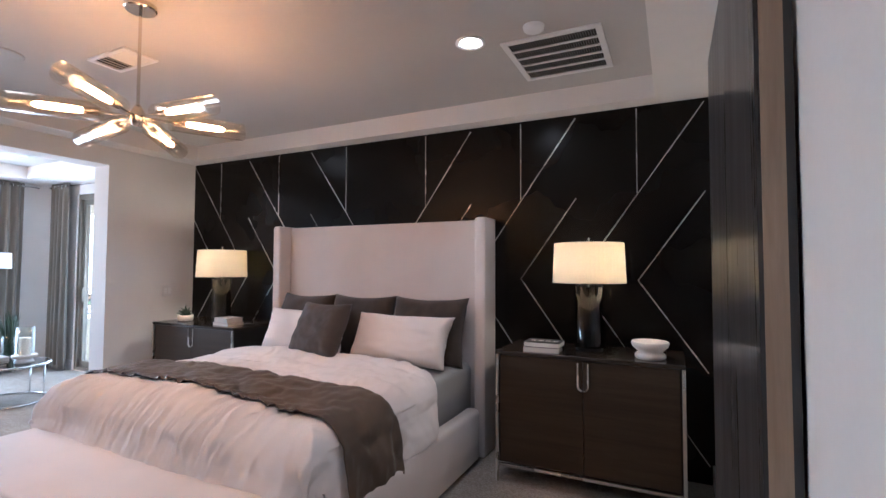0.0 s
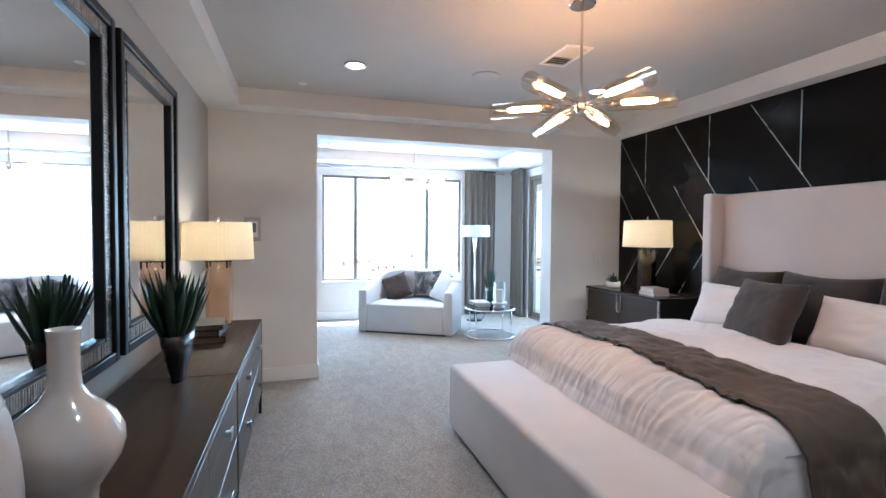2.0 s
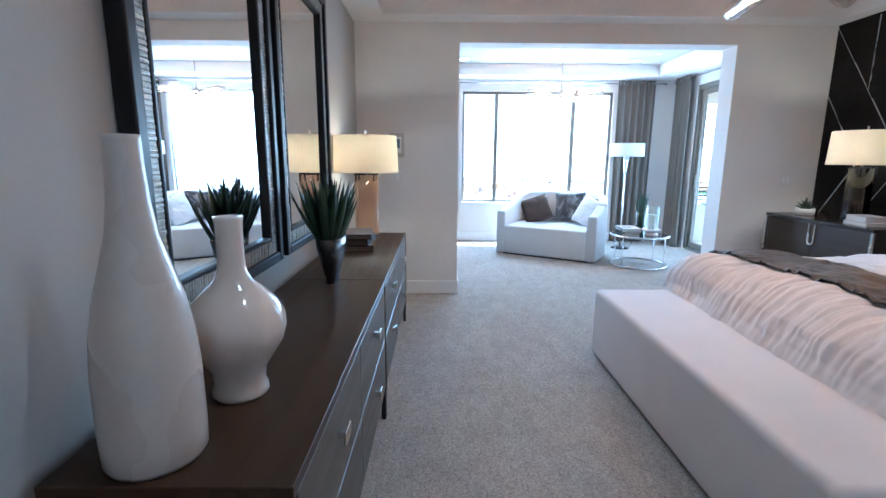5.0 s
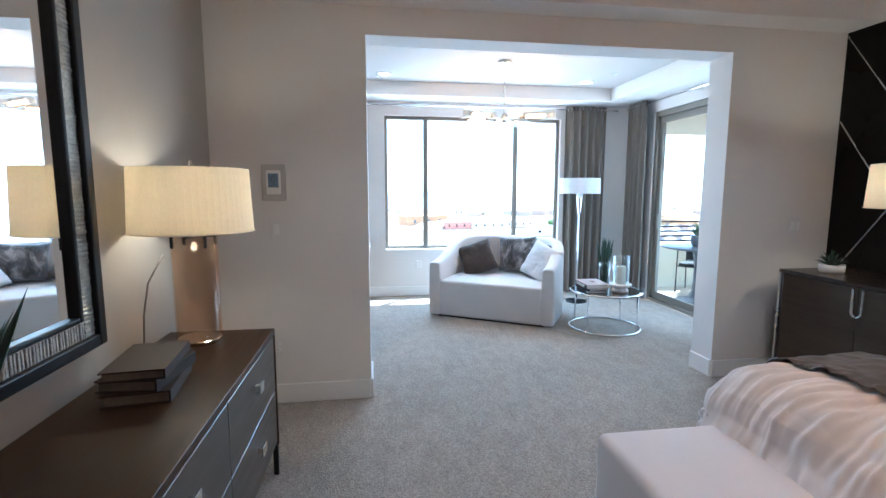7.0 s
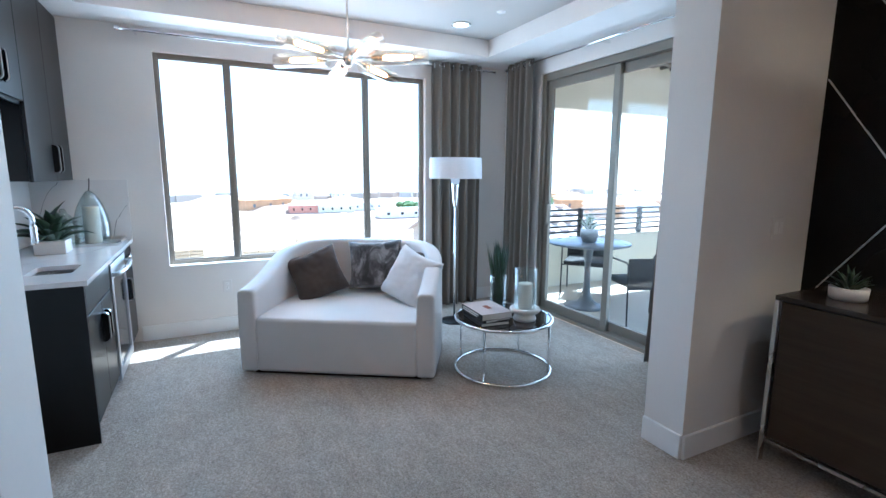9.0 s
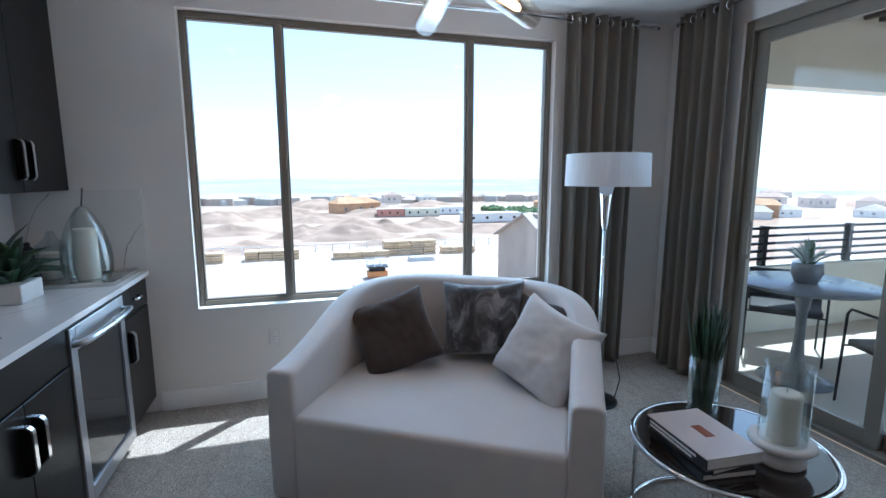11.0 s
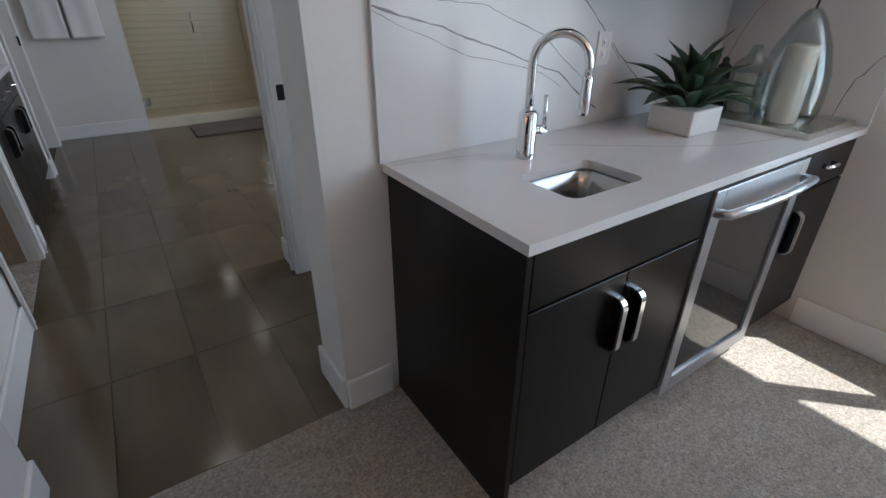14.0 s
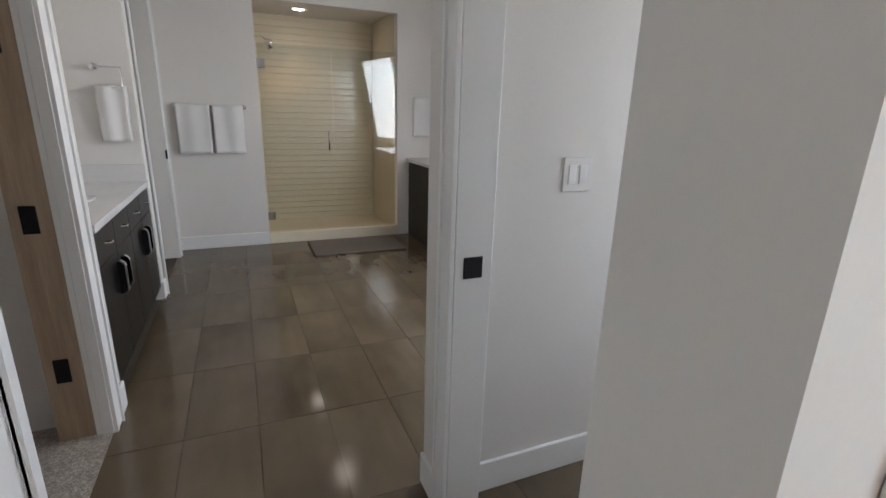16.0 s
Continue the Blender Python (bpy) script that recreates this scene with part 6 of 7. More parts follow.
def casing(name, x, y0, y1, z1, side, w=0.075, t=0.018):
    """Door casing round an opening in a wall across x."""
    s = side * t
    c = structure(name, boxes((min(x, x + s), y0 - w, 0, max(x, x + s), y0, z1 + w), (min(x, x + s), y1, 0, max(x, x + s), y1 + w, z1 + w), (min(x, x + s), y0, z1, max(x, x + s), y1, z1 + w), bev=0.005), TRIM, "white moulded door casing")
    structure(name + "_edge", boxes((min(x, x + s * 1.5), y0 - w, 0, max(x, x + s * 1.5), y0 - w + 0.014, z1 + w), (min(x, x + s * 1.5), y1 + w - 0.014, 0, max(x, x + s * 1.5), y1 + w, z1 + w)), TRIM, "white casing back band")


casing("trim_closet", -4.60, -1.84, -1.09, 2.42, -1)
casing("trim_side_room", -5.80, -0.83, -0.06, 2.42, 1)
casing("trim_water_closet", -4.60, -4.62, -3.68, 2.42, -1)
structure("trim_side_jamb", boxes((-5.93, -0.93, 0, -5.80, -0.83, 2.42), bev=0.003), TRIM, "white door jamb")
structure("trim_closet_jamb", boxes((-4.538, -1.842, 0, -4.40, -1.83, 2.42)), TAN_WOOD, "bare tan wooden closet door jamb")
structure("trim_closet_stop", boxes((-4.62, -1.842, 0, -4.538, -1.822, 2.42), (-4.605, -1.822, 0, -4.560, -1.818, 2.42), bev=0.002), TRIM, "white painted closet jamb edge")
for i, z in enumerate((0.335, 0.985, 1.637)):
    single("door_hinge", box(-4.49, -1.832, z - 0.055, -4.435, -1.826, z + 0.055, bev=0.003), BLACK_METAL, "black door hinge on the closet jamb", "hinge", "closet hinges")
single("strike_plate", box(-5.895, -0.832, 0.93, -5.83, -0.826, 1.0, bev=0.003), BLACK_METAL, "black latch strike plate in the door jamb", "strike plate")
single("door_hinge", box(-4.615, -4.63, 0.95, -4.60, -4.615, 1.03), BLACK_METAL, "black strike on the far door casing", "hinge")

van = thing("vanity_cabinet", (-4.3, -2.77, 0.0), "espresso bathroom vanity with doors and drawers", "cabinet")
part("body", box(-4.575, -3.495, 0.10, -3.975, -2.055, 0.868), ESPRESSO, van)
part("toe_kick", box(-4.53, -3.495, 0.0, -3.975, -2.055, 0.10), ESPRESSO, van)
for k in range(4):
    y0, y1 = -3.495 + k * 0.36, -3.495 + (k + 1) * 0.36
    dw = part("drawer", box(-4.597, y0 + 0.003, 0.70, -4.577, y1 - 0.003, 0.862, bev=0.0015, seg=1), ESPRESSO, van)
    part("knob", tube([(-4.597, (y0 + y1) / 2 - 0.02, 0.78), (-4.622, (y0 + y1) / 2 - 0.015, 0.78), (-4.622, (y0 + y1) / 2 + 0.015, 0.78), (-4.597, (y0 + y1) / 2 + 0.02, 0.78)], 0.006, 8), CHROME, dw)
    dw = part("door", box(-4.597, y0 + 0.003, 0.108, -4.577, y1 - 0.003, 0.695, bev=0.0015, seg=1), ESPRESSO, van)
    hy = y1 - 0.05 if k % 2 == 0 else y0 + 0.05
    pull(dw, 0, 0.465, 0.650, 0, Matrix.Translation((-4.597, hy, 0)) @ Matrix.Rotation(math.pi / 2, 4, "Z"))
vt = thing("quartz_countertop", (-4.3, -2.77, 0.868), "white quartz vanity top with a low backsplash", "countertop")
part("slab", box(-4.61, -3.497, 0.868, -3.973, -2.053, 0.905, bev=0.003), QUARTZ, vt)
part("splash", boxes((-3.99, -3.48, 0.905, -3.973, -2.053, 1.02), (-4.60, -3.498, 0.905, -3.973, -3.48, 1.02)), QUARTZ, vt)
part("basin", lathe([(0, 0.004), (0.10, 0.004), (0.15, 0.006), (0.16, 0.003), (0.16, 0)], -4.30, -2.75, 0.9045, 36), WHITE_STONE, vt, smooth=True)
vf = single("vanity_faucet", tube([(-4.10, -2.75, 0.905), (-4.10, -2.75, 1.05), (-4.14, -2.75, 1.08), (-4.22, -2.75, 1.06)], 0.014, 12), BLACK_METAL, "black curved faucet on the vanity", "faucet", smooth=True)


def cloth_f(x0, x1, z0, z1, y, seed):
    def f(u, v):
        return (x0 + (x1 - x0) * u + 0.006 * noise.noise((u * 3, v * 3, seed)), y + 0.010 * math.sin(u * 9 + seed) * (1 - v * 0.3), z1 + (z0 - z1) * v + 0.008 * noise.noise((u * 4, seed, v)))
    return f


rg = thing("towel_ring", (-4.46, -3.50, 1.60), "chrome square towel ring on the vanity wall", "towel ring")
part("mount", tube([(-4.40, -3.499, 1.65), (-4.40, -3.45, 1.65)], 0.022, 20), CHROME, rg, smooth=True)
part("ring", tube([(-4.40, -3.45, 1.65), (-4.55, -3.45, 1.65), (-4.55, -3.45, 1.52), (-4.40, -3.45, 1.52)], 0.007, 8), CHROME, rg)
single("hand_towel", sheet(14, 18, cloth_f(-4.56, -4.39, 1.18, 1.535, -3.44, 2)), TOWEL, "white hand towel hanging through the towel ring", "towel", smooth=True, thick=0.03)

tb2 = thing("towel_bar", (-4.99, -4.86, 1.42), "chrome towel bar beside the shower", "towel bar")
part("bar", tube([(-5.32, -4.84, 1.42), (-4.68, -4.84, 1.42)], 0.009, 12), CHROME, tb2, smooth=True)
for x in (-5.30, -4.70):
    part("post", tube([(x, -4.90, 1.42), (x, -4.83, 1.42)], 0.020, 18), CHROME, tb2, smooth=True)
for x0, x1, s in ((-4.985, -4.70, 3), (-5.29, -5.015, 5)):
    single("bath_towel", sheet(16, 18, cloth_f(x0, x1, 0.98, 1.438, -4.818, s)), TOWEL, "white folded towel hanging over the towel bar", "towel", "bath towels", smooth=True, thick=0.03)

# shower
structure("wall_shower", boxes((-6.98, -6.10, 0, -5.40, -6.0, 2.7), (-5.45, -6.0, 0, -5.33, -5.02, 2.7), (-7.02, -6.0, 0, -6.90, -5.02, 2.7)), WHITE_TILE, "cream tiled shower walls")
structure("ceiling_shower", box(-6.98, -6.1, 2.48, -5.40, -5.0, 2.6), SOFFIT)
structure("floor_shower", box(-6.90, -6.0, -0.01, -5.45, -5.0, 0.03), WHITE_TILE, "cream shower floor")
structure("trim_shower_curb", box(-6.90, -5.0, 0.0, -5.45, -4.885, 0.12, bev=0.006), WHITE_TILE, "white tiled shower curb")
wave = thing("shower_tiles", (-6.17, -5.99, 0.03), "rows of white wavy shower tiles", "wall tiles", kind="structure")
row = box(-6.885, -6.0, 0.0, -5.465, -5.985, 0.072, bev=0.006)
me = bpy.data.meshes.new("tile_row")
row.transform(Matrix.Translation(-Vector((-6.17, -5.99, 0.03))))
row.to_mesh(me)
row.free()
me.materials.append(WHITE_TILE)
for k in range(32):
    o = new("tile_row", me)
    o.parent = wave
    o.location = (0, 0.004 * math.sin(k * 2.4), 0.03 + k * 0.075)
sd = thing("shower_door", (-6.17, -4.94, 0.12), "frameless glass shower door with chrome hinges and handle", "shower door")
gd = part("door_pane", box(-6.185, -4.946, 0.13, -5.465, -4.938, 2.04), CLEAR, sd)
gd.visible_shadow = False
gp = part("fixed_pane", box(-6.89, -4.946, 0.122, -6.193, -4.938, 2.04), CLEAR, sd)
gp.visible_shadow = False
for z in (0.30, 1.85):
    part("hinge", box(-5.53, -4.955, z - 0.045, -5.452, -4.929, z + 0.045, bev=0.003), CHROME, sd)
part("handle", tube([(-6.13, -4.938, 1.20), (-6.13, -4.90, 1.20), (-6.13, -4.90, 1.0), (-6.13, -4.938, 1.0)], 0.008, 10), CHROME, sd, smooth=True)
shd = thing("shower_head", (-5.5, -5.5, 2.12), "chrome shower head on an angled arm", "shower head")
part("arm", tube([(-5.452, -5.5, 2.16), (-5.54, -5.5, 2.17), (-5.60, -5.5, 2.13)], 0.010, 12), CHROME, shd, smooth=True)
part("head", tube([(-5.60, -5.5, 2.13), (-5.64, -5.5, 2.05)], 0.04, 20), CHROME, shd, smooth=True)
single("bath_mat", box(-6.80, -4.82, 0.004, -5.84, -4.25, 0.022, bev=0.006), mat("grey_mat", (0.16, 0.135, 0.115), 0.95, var=0.1, bmp=0.8, bscale=120), "grey-brown bath mat before the shower", "bath mat")
v2 = single("vanity_cabinet", boxes((-7.58, -4.85, 0.0, -7.02, -3.4, 0.87), bev=0.004), ESPRESSO, "dark second vanity beside the shower wall", "cabinet")
single("quartz_countertop", box(-7.59, -4.89, 0.872, -7.0, -3.38, 0.91, bev=0.003), QUARTZ, "white top of the second vanity", "countertop")
single("hand_towel", sheet(14, 18, cloth_f(-7.35, -7.08, 1.15, 1.58, -4.87, 7)), TOWEL, "white hand towel on the wall by the second vanity", "towel", smooth=True, thick=0.02)
downlight(-5.95, -5.5, 2.48, 6.0, (1.0, 0.60, 0.33))
downlight(-6.05, -4.2, 2.65, 2.2)
downlight(-5.2, -2.2, 2.65, 1.6)

# ---- terrace ----
DECK = -0.03
structure("floor_terrace", box(-7.98, 4.80, DECK - 0.2, -3.5, 9.9, DECK), TERRACE, "pale concrete terrace floor")
structure("wall_parapet", boxes((-7.98, 4.80, DECK, -7.80, 9.9, 0.62)), STUCCO, "cream stucco terrace parapet")
structure("wall_terrace_north", boxes((-7.98, 9.72, DECK, -3.5, 9.9, 3.1)), STUCCO, "cream stucco terrace end wall")
structure("wall_terrace_header", box(-7.98, 4.80, 2.31, -7.80, 9.72, 3.1), STUCCO, "stucco beam over the terrace opening")
# unseen overhang, added so that the sun patch on the carpet ends sooner
structure("roof_eave", box(-8.12, -6.1, 2.80, -7.80, 4.80, 2.95), STUCCO, "unseen eave added over the window wall to trim the sunlight")
structure("roof_main", box(-7.98, -6.2, 3.1, 1.2, 4.80, 3.2), STUCCO, "flat roof")
pg = thing("pergola", (-5.8, 7.2, 2.9), "dark slatted pergola roof over the terrace", "pergola")
DARK_BEAM = mat("dark_bronze_slat", (0.10, 0.085, 0.072), 0.6, var=0.1)
for k in range(24):
    y = 4.95 + k * 0.2
    part("slat", box(-7.80, y, 2.95, -3.62, y + 0.055, 3.05), DARK_BEAM, pg)
for x in (-7.20, -5.6, -4.2):
    part("beam", box(x - 0.05, 4.82, 2.83, x + 0.05, 9.70, 2.93), DARK_BEAM, pg)
part("roof_sheet", box(-7.80, 4.82, 3.10, -3.62, 9.72, 3.12), mat("roof_underside", (0.62, 0.58, 0.52), 0.9), pg)
rl = thing("terrace_railing", (-7.89, 7.3, 0.62), "dark metal railing with horizontal bars on the parapet", "railing")
for k in range(5):
    part("bar", box(-7.905, 4.85, 0.675 + k * 0.075, -7.875, 9.70, 0.70 + k * 0.075), BLACK_METAL, rl)
for k in range(5):
    y = 4.95 + k * 1.15
    part("post", box(-7.92, y - 0.025, 0.62, -7.86, y + 0.025, 1.01), BLACK_METAL, rl)

tt = thing("terrace_table", (-6.87, 5.30, DECK), "round grey tulip table on the terrace", "table")
GREYT = mat("grey_enamel", (0.20, 0.21, 0.23), 0.3, var=0.05)
part("pedestal", lathe([(0, 0), (0.24, 0), (0.245, 0.012), (0.20, 0.025), (0.09, 0.06), (0.05, 0.14), (0.034, 0.30), (0.034, 0.50), (0.06, 0.68), (0.10, 0.715), (0, 0.715)], -6.87, 5.30, DECK, 40), GREYT, tt, smooth=True)
part("tabletop", lathe([(0, 0.715), (0.40, 0.715), (0.45, 0.728), (0.455, 0.74), (0.445, 0.748), (0, 0.748)], -6.87, 5.30, DECK, 56), GREYT, tt, smooth=True)


def pot_plant(x, y, z, r, h, L, seed):
    q = thing("terrace_plant", (x, y, z), "green agave in a grey pot on the terrace table", "plant", "terrace plants")
    part("pot", lathe([(0, 0), (r * 0.7, 0), (r, h * 0.5), (r * 0.95, h), (r * 0.85, h), (0, h * 0.85)], x, y, z, 32), GREYT, q, smooth=True)
    agave(q, x, y, z + h * 0.85, 20, L, L * 0.12, 1.0, LEAF2, seed, 0.3, 0.08)


pot_plant(-6.87, 5.30, DECK + 0.748, 0.10, 0.15, 0.22, 41)


def terrace_chair(m):
    c = thing("terrace_chair", (0, 0, 0), "black metal terrace chair with a slung dark seat and back", "chair", "terrace chairs")
    SL = mat("black_sling", (0.014, 0.014, 0.015), 0.7, bmp=0.4, bscale=200) if "black_sling" not in bpy.data.materials else bpy.data.materials["black_sling"]
    for sx in (-1, 1):
        x = sx * 0.27
        part("leg", tube([(x, -0.26, 0), (x, -0.24, 0.62), (x, -0.21, 0.655), (x, 0.2, 0.655), (x, 0.235, 0.63), (x, 0.27, 0)], 0.009, 8), BLACK_METAL, c, smooth=True)
    part("crossbar", tube([(-0.27, -0.245, 0.40), (0.27, -0.245, 0.40)], 0.008, 8, bm=tube([(-0.27, 0.25, 0.40), (0.27, 0.25, 0.40)], 0.008, 8)), BLACK_METAL, c)
    part("seat", box(-0.25, -0.25, 0.40, 0.25, 0.24, 0.45, bev=0.02, seg=3), SL, c, smooth=True)
    part("backrest", box(-0.27, 0.225, 0.40, 0.27, 0.255, 0.70, bev=0.012, seg=3), SL, c, smooth=True)
    c.matrix_basis = m
    return c


ch = terrace_chair(pose(-6.20, 5.39, DECK, 0, 0, -110))
copy_thing(ch, pose(-7.33, 5.72, DECK, 0, 0, 40))
lt = thing("low_table", (-6.4, 8.0, DECK), "low grey slatted terrace table", "table")
part("tabletop", box(-7.05, 7.2, DECK + 0.42, -6.0, 8.2, DECK + 0.46, bev=0.004), GREYT, lt)
for x in (-7.03, -6.02):
    for y in (7.22, 8.18):
        part("leg", box(x - 0.02, y - 0.02, DECK, x + 0.02, y + 0.02, DECK + 0.42), GREYT, lt)
pot_plant(-6.55, 7.8, DECK + 0.46, 0.14, 0.22, 0.30, 43)

# ---- the land outside ----
GZ = -16.0


def land_mat():
    m, nt, b = nodes_of("desert_dirt")
    big = noise_tex(nt, 0.012, 6.0, 0.6)
    mid = noise_tex(nt, 0.09, 5.0, 0.65, (1, 0.35, 1))
    c = ramp(nt, big, [(0.35, (0.40, 0.29, 0.22)), (0.65, (0.53, 0.435, 0.37))])
    c = mixc(nt, 0.6, c, ramp(nt, mid, [(0.35, (0.62, 0.56, 0.5)), (0.62, (1, 1, 1))]), "MULTIPLY")
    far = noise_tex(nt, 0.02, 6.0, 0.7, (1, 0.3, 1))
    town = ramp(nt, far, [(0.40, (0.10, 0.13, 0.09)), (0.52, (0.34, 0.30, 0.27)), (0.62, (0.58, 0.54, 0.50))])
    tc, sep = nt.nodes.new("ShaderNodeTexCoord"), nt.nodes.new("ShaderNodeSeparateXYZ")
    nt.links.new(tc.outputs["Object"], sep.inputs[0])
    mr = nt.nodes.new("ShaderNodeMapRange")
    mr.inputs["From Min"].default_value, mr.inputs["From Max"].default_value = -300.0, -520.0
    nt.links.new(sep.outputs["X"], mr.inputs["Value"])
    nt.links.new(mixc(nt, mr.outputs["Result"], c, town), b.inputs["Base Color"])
    b.inputs["Roughness"].default_value = 1.0
    b.inputs["Specular IOR Level"].default_value = 0.0
    return m


def land_z(x):
    """The land falls away into a wide valley beyond the building site."""
    return GZ - 0.0345 * max(0.0, -x - 300.0)


def land_f(u, v):
    x = 700 - 1000 * u / 0.2 if u <= 0.2 else -300 - 4300 * (u - 0.2) / 0.8
    return (x, -3600 + 7200 * v, land_z(x))


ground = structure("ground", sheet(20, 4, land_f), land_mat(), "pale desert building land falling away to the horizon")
yard = structure("ground_yard", sheet(20, 20, lambda u, v: (-118 + 72 * u, -70 + 112 * v, GZ + 0.05 + 0.02 * noise.noise((u * 7, v * 7, 1)))), mat("pale_yard_gravel", (0.50, 0.42, 0.365), 1.0, var=0.12, scale=0.1, fine=1.2, bmp=0.2, bscale=3.0, spec=0.0), "pale graded gravel yard")
yard.data.flip_normals()


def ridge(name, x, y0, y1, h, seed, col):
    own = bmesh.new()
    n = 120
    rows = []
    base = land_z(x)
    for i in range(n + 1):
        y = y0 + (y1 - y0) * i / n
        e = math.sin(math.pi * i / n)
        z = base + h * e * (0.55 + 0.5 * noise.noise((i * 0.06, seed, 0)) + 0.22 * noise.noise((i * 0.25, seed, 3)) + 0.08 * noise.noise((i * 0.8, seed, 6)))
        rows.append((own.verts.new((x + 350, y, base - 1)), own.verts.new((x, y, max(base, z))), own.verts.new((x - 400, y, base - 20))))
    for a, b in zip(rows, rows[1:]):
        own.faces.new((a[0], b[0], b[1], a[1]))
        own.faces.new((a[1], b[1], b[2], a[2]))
    return structure(name, own, mat(name + "_hazed_rock", col, 1.0, var=0.12, scale=0.004, fine=0.05, bmp=0.0, spec=0.0), "desert mountain ridge far off, haze put into its colour")


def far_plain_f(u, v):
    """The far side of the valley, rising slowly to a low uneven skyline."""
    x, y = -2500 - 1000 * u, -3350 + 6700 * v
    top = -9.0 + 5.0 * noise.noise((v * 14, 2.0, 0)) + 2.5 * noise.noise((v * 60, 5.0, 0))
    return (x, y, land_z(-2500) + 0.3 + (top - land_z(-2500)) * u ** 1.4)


# the haze of distance is put into the plain's grey colour
structure("backdrop_far_plain", sheet(8, 160, far_plain_f), mat("haze_tinted_far_plain", (0.385, 0.38, 0.385), 1.0, var=0.16, scale=0.008, fine=0.04, bmp=0.0, stretch=(1, 0.25, 1), spec=0.0), "far valley floor with haze put into its grey colour", smooth=True)
# pale blue-grey stands for haze, mixed straight into the ridge colour
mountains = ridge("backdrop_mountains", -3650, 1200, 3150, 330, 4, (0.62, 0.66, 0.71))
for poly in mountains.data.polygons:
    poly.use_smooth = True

# building site
LUMBER = mat("raw_lumber", (0.62, 0.46, 0.29), 0.9, var=0.15, scale=0.8, fine=9, bmp=0.0)


def lumber_stack(x, y, w, d, layers, label="stacked yellow lumber on the yard"):
    st = thing("lumber_stack", (x, y, GZ + 0.05), label, "lumber", "lumber stacks")
    rnd = random.Random(int(abs(x * 7 + y)))
    for k in range(layers):
        z = GZ + 0.05 + k * 0.55
        part("bundle", boxes(*[(x - d / 2 + rnd.uniform(-0.3, 0.3), y - w / 2 + j * w / 4 + 0.05, z, x + d / 2 + rnd.uniform(-0.3, 0.3), y - w / 2 + (j + 1) * w / 4 - 0.08, z + 0.42) for j in range(4)]), LUMBER, st)


for x, y, w, d, n in ((-110, -19, 9, 3, 4), (-110.8, -5, 11, 3, 4), (-108, 13.5, 12, 3.5, 3), (-110.3, 24.8, 12, 3.5, 6), (-74.4, 12.4, 6, 3, 2), (-73.8, 3.4, 3.5, 2, 1), (-76, 25, 9, 2, 1), (-70, 8.5, 4, 1.2, 1), (-72, 18, 7, 1.5, 2), (-66, 4.5, 2.5, 1, 1), (-80, 20, 5, 1.5, 1), (-109, 36, 8, 3, 3), (-64, 14, 6, 1.4, 1)):
    lumber_stack(x, y, w, d, n)
for y, col in ((-5.2, (0.09, 0.13, 0.21)), (-2.4, (0.09, 0.13, 0.21)), (0.0, (0.13, 0.16, 0.22))):
    pt = thing("portable_toilet", (-68, y, GZ + 0.05), "blue portable toilet with a pale roof on the yard", "portable toilet", "portable toilets")
    part("cabin", box(-68.6, y - 0.6, GZ + 0.05, -67.4, y + 0.6, GZ + 2.2, bev=0.05), mat("toilet_blue", col, 0.5), pt)
    part("roof", box(-68.65, y - 0.65, GZ + 2.2, -67.35, y + 0.65, GZ + 2.45, bev=0.1), TRIM, pt)
    part("door_panel", box(-67.4, y - 0.35, GZ + 0.3, -67.37, y + 0.35, GZ + 2.0), TRIM, pt)
lift = thing("scissor_lift", (-86, 13.5, GZ + 0.05), "orange scissor lift on the yard", "lift")
part("chassis", box(-87.2, 12.0, GZ + 0.3, -84.8, 15.4, GZ + 1.3, bev=0.05), mat("lift_orange", (0.55, 0.22, 0.06), 0.6), lift)
part("platform", box(-87.2, 11.9, GZ + 2.0, -84.8, 15.5, GZ + 2.2), BLACK_METAL, lift)
part("cage", boxes(*[(-87.2, yy - 0.05, GZ + 2.2, -87.1, yy + 0.05, GZ + 3.4) for yy in (11.95, 13.1, 14.3, 15.45)], *[(-84.9, yy - 0.05, GZ + 2.2, -84.8, yy + 0.05, GZ + 3.4) for yy in (11.95, 13.1, 14.3, 15.45)], (-87.2, 11.9, GZ + 3.35, -87.1, 15.5, GZ + 3.45), (-84.9, 11.9, GZ + 3.35, -84.8, 15.5, GZ + 3.45)), TRIM, lift)
part("scissor", boxes((-86.4, 12.3, GZ + 1.3, -85.6, 15.1, GZ + 2.0)), BLACK_METAL, lift)

fence = thing("site_fence", (-119, 10, GZ), "pale chain fence with posts along the yard", "fence")
part("rail", boxes((-119.05, -72, GZ + 1.7, -118.95, 60, GZ + 1.85), (-119.05, -72, GZ + 0.9, -118.95, 60, GZ + 1.0)), WHITE_STONE, fence)
for k in range(34):
    part("post", box(-119.1, -72 + k * 4 - 0.1, GZ, -118.9, -72 + k * 4 + 0.1, GZ + 1.9), WHITE_STONE, fence)


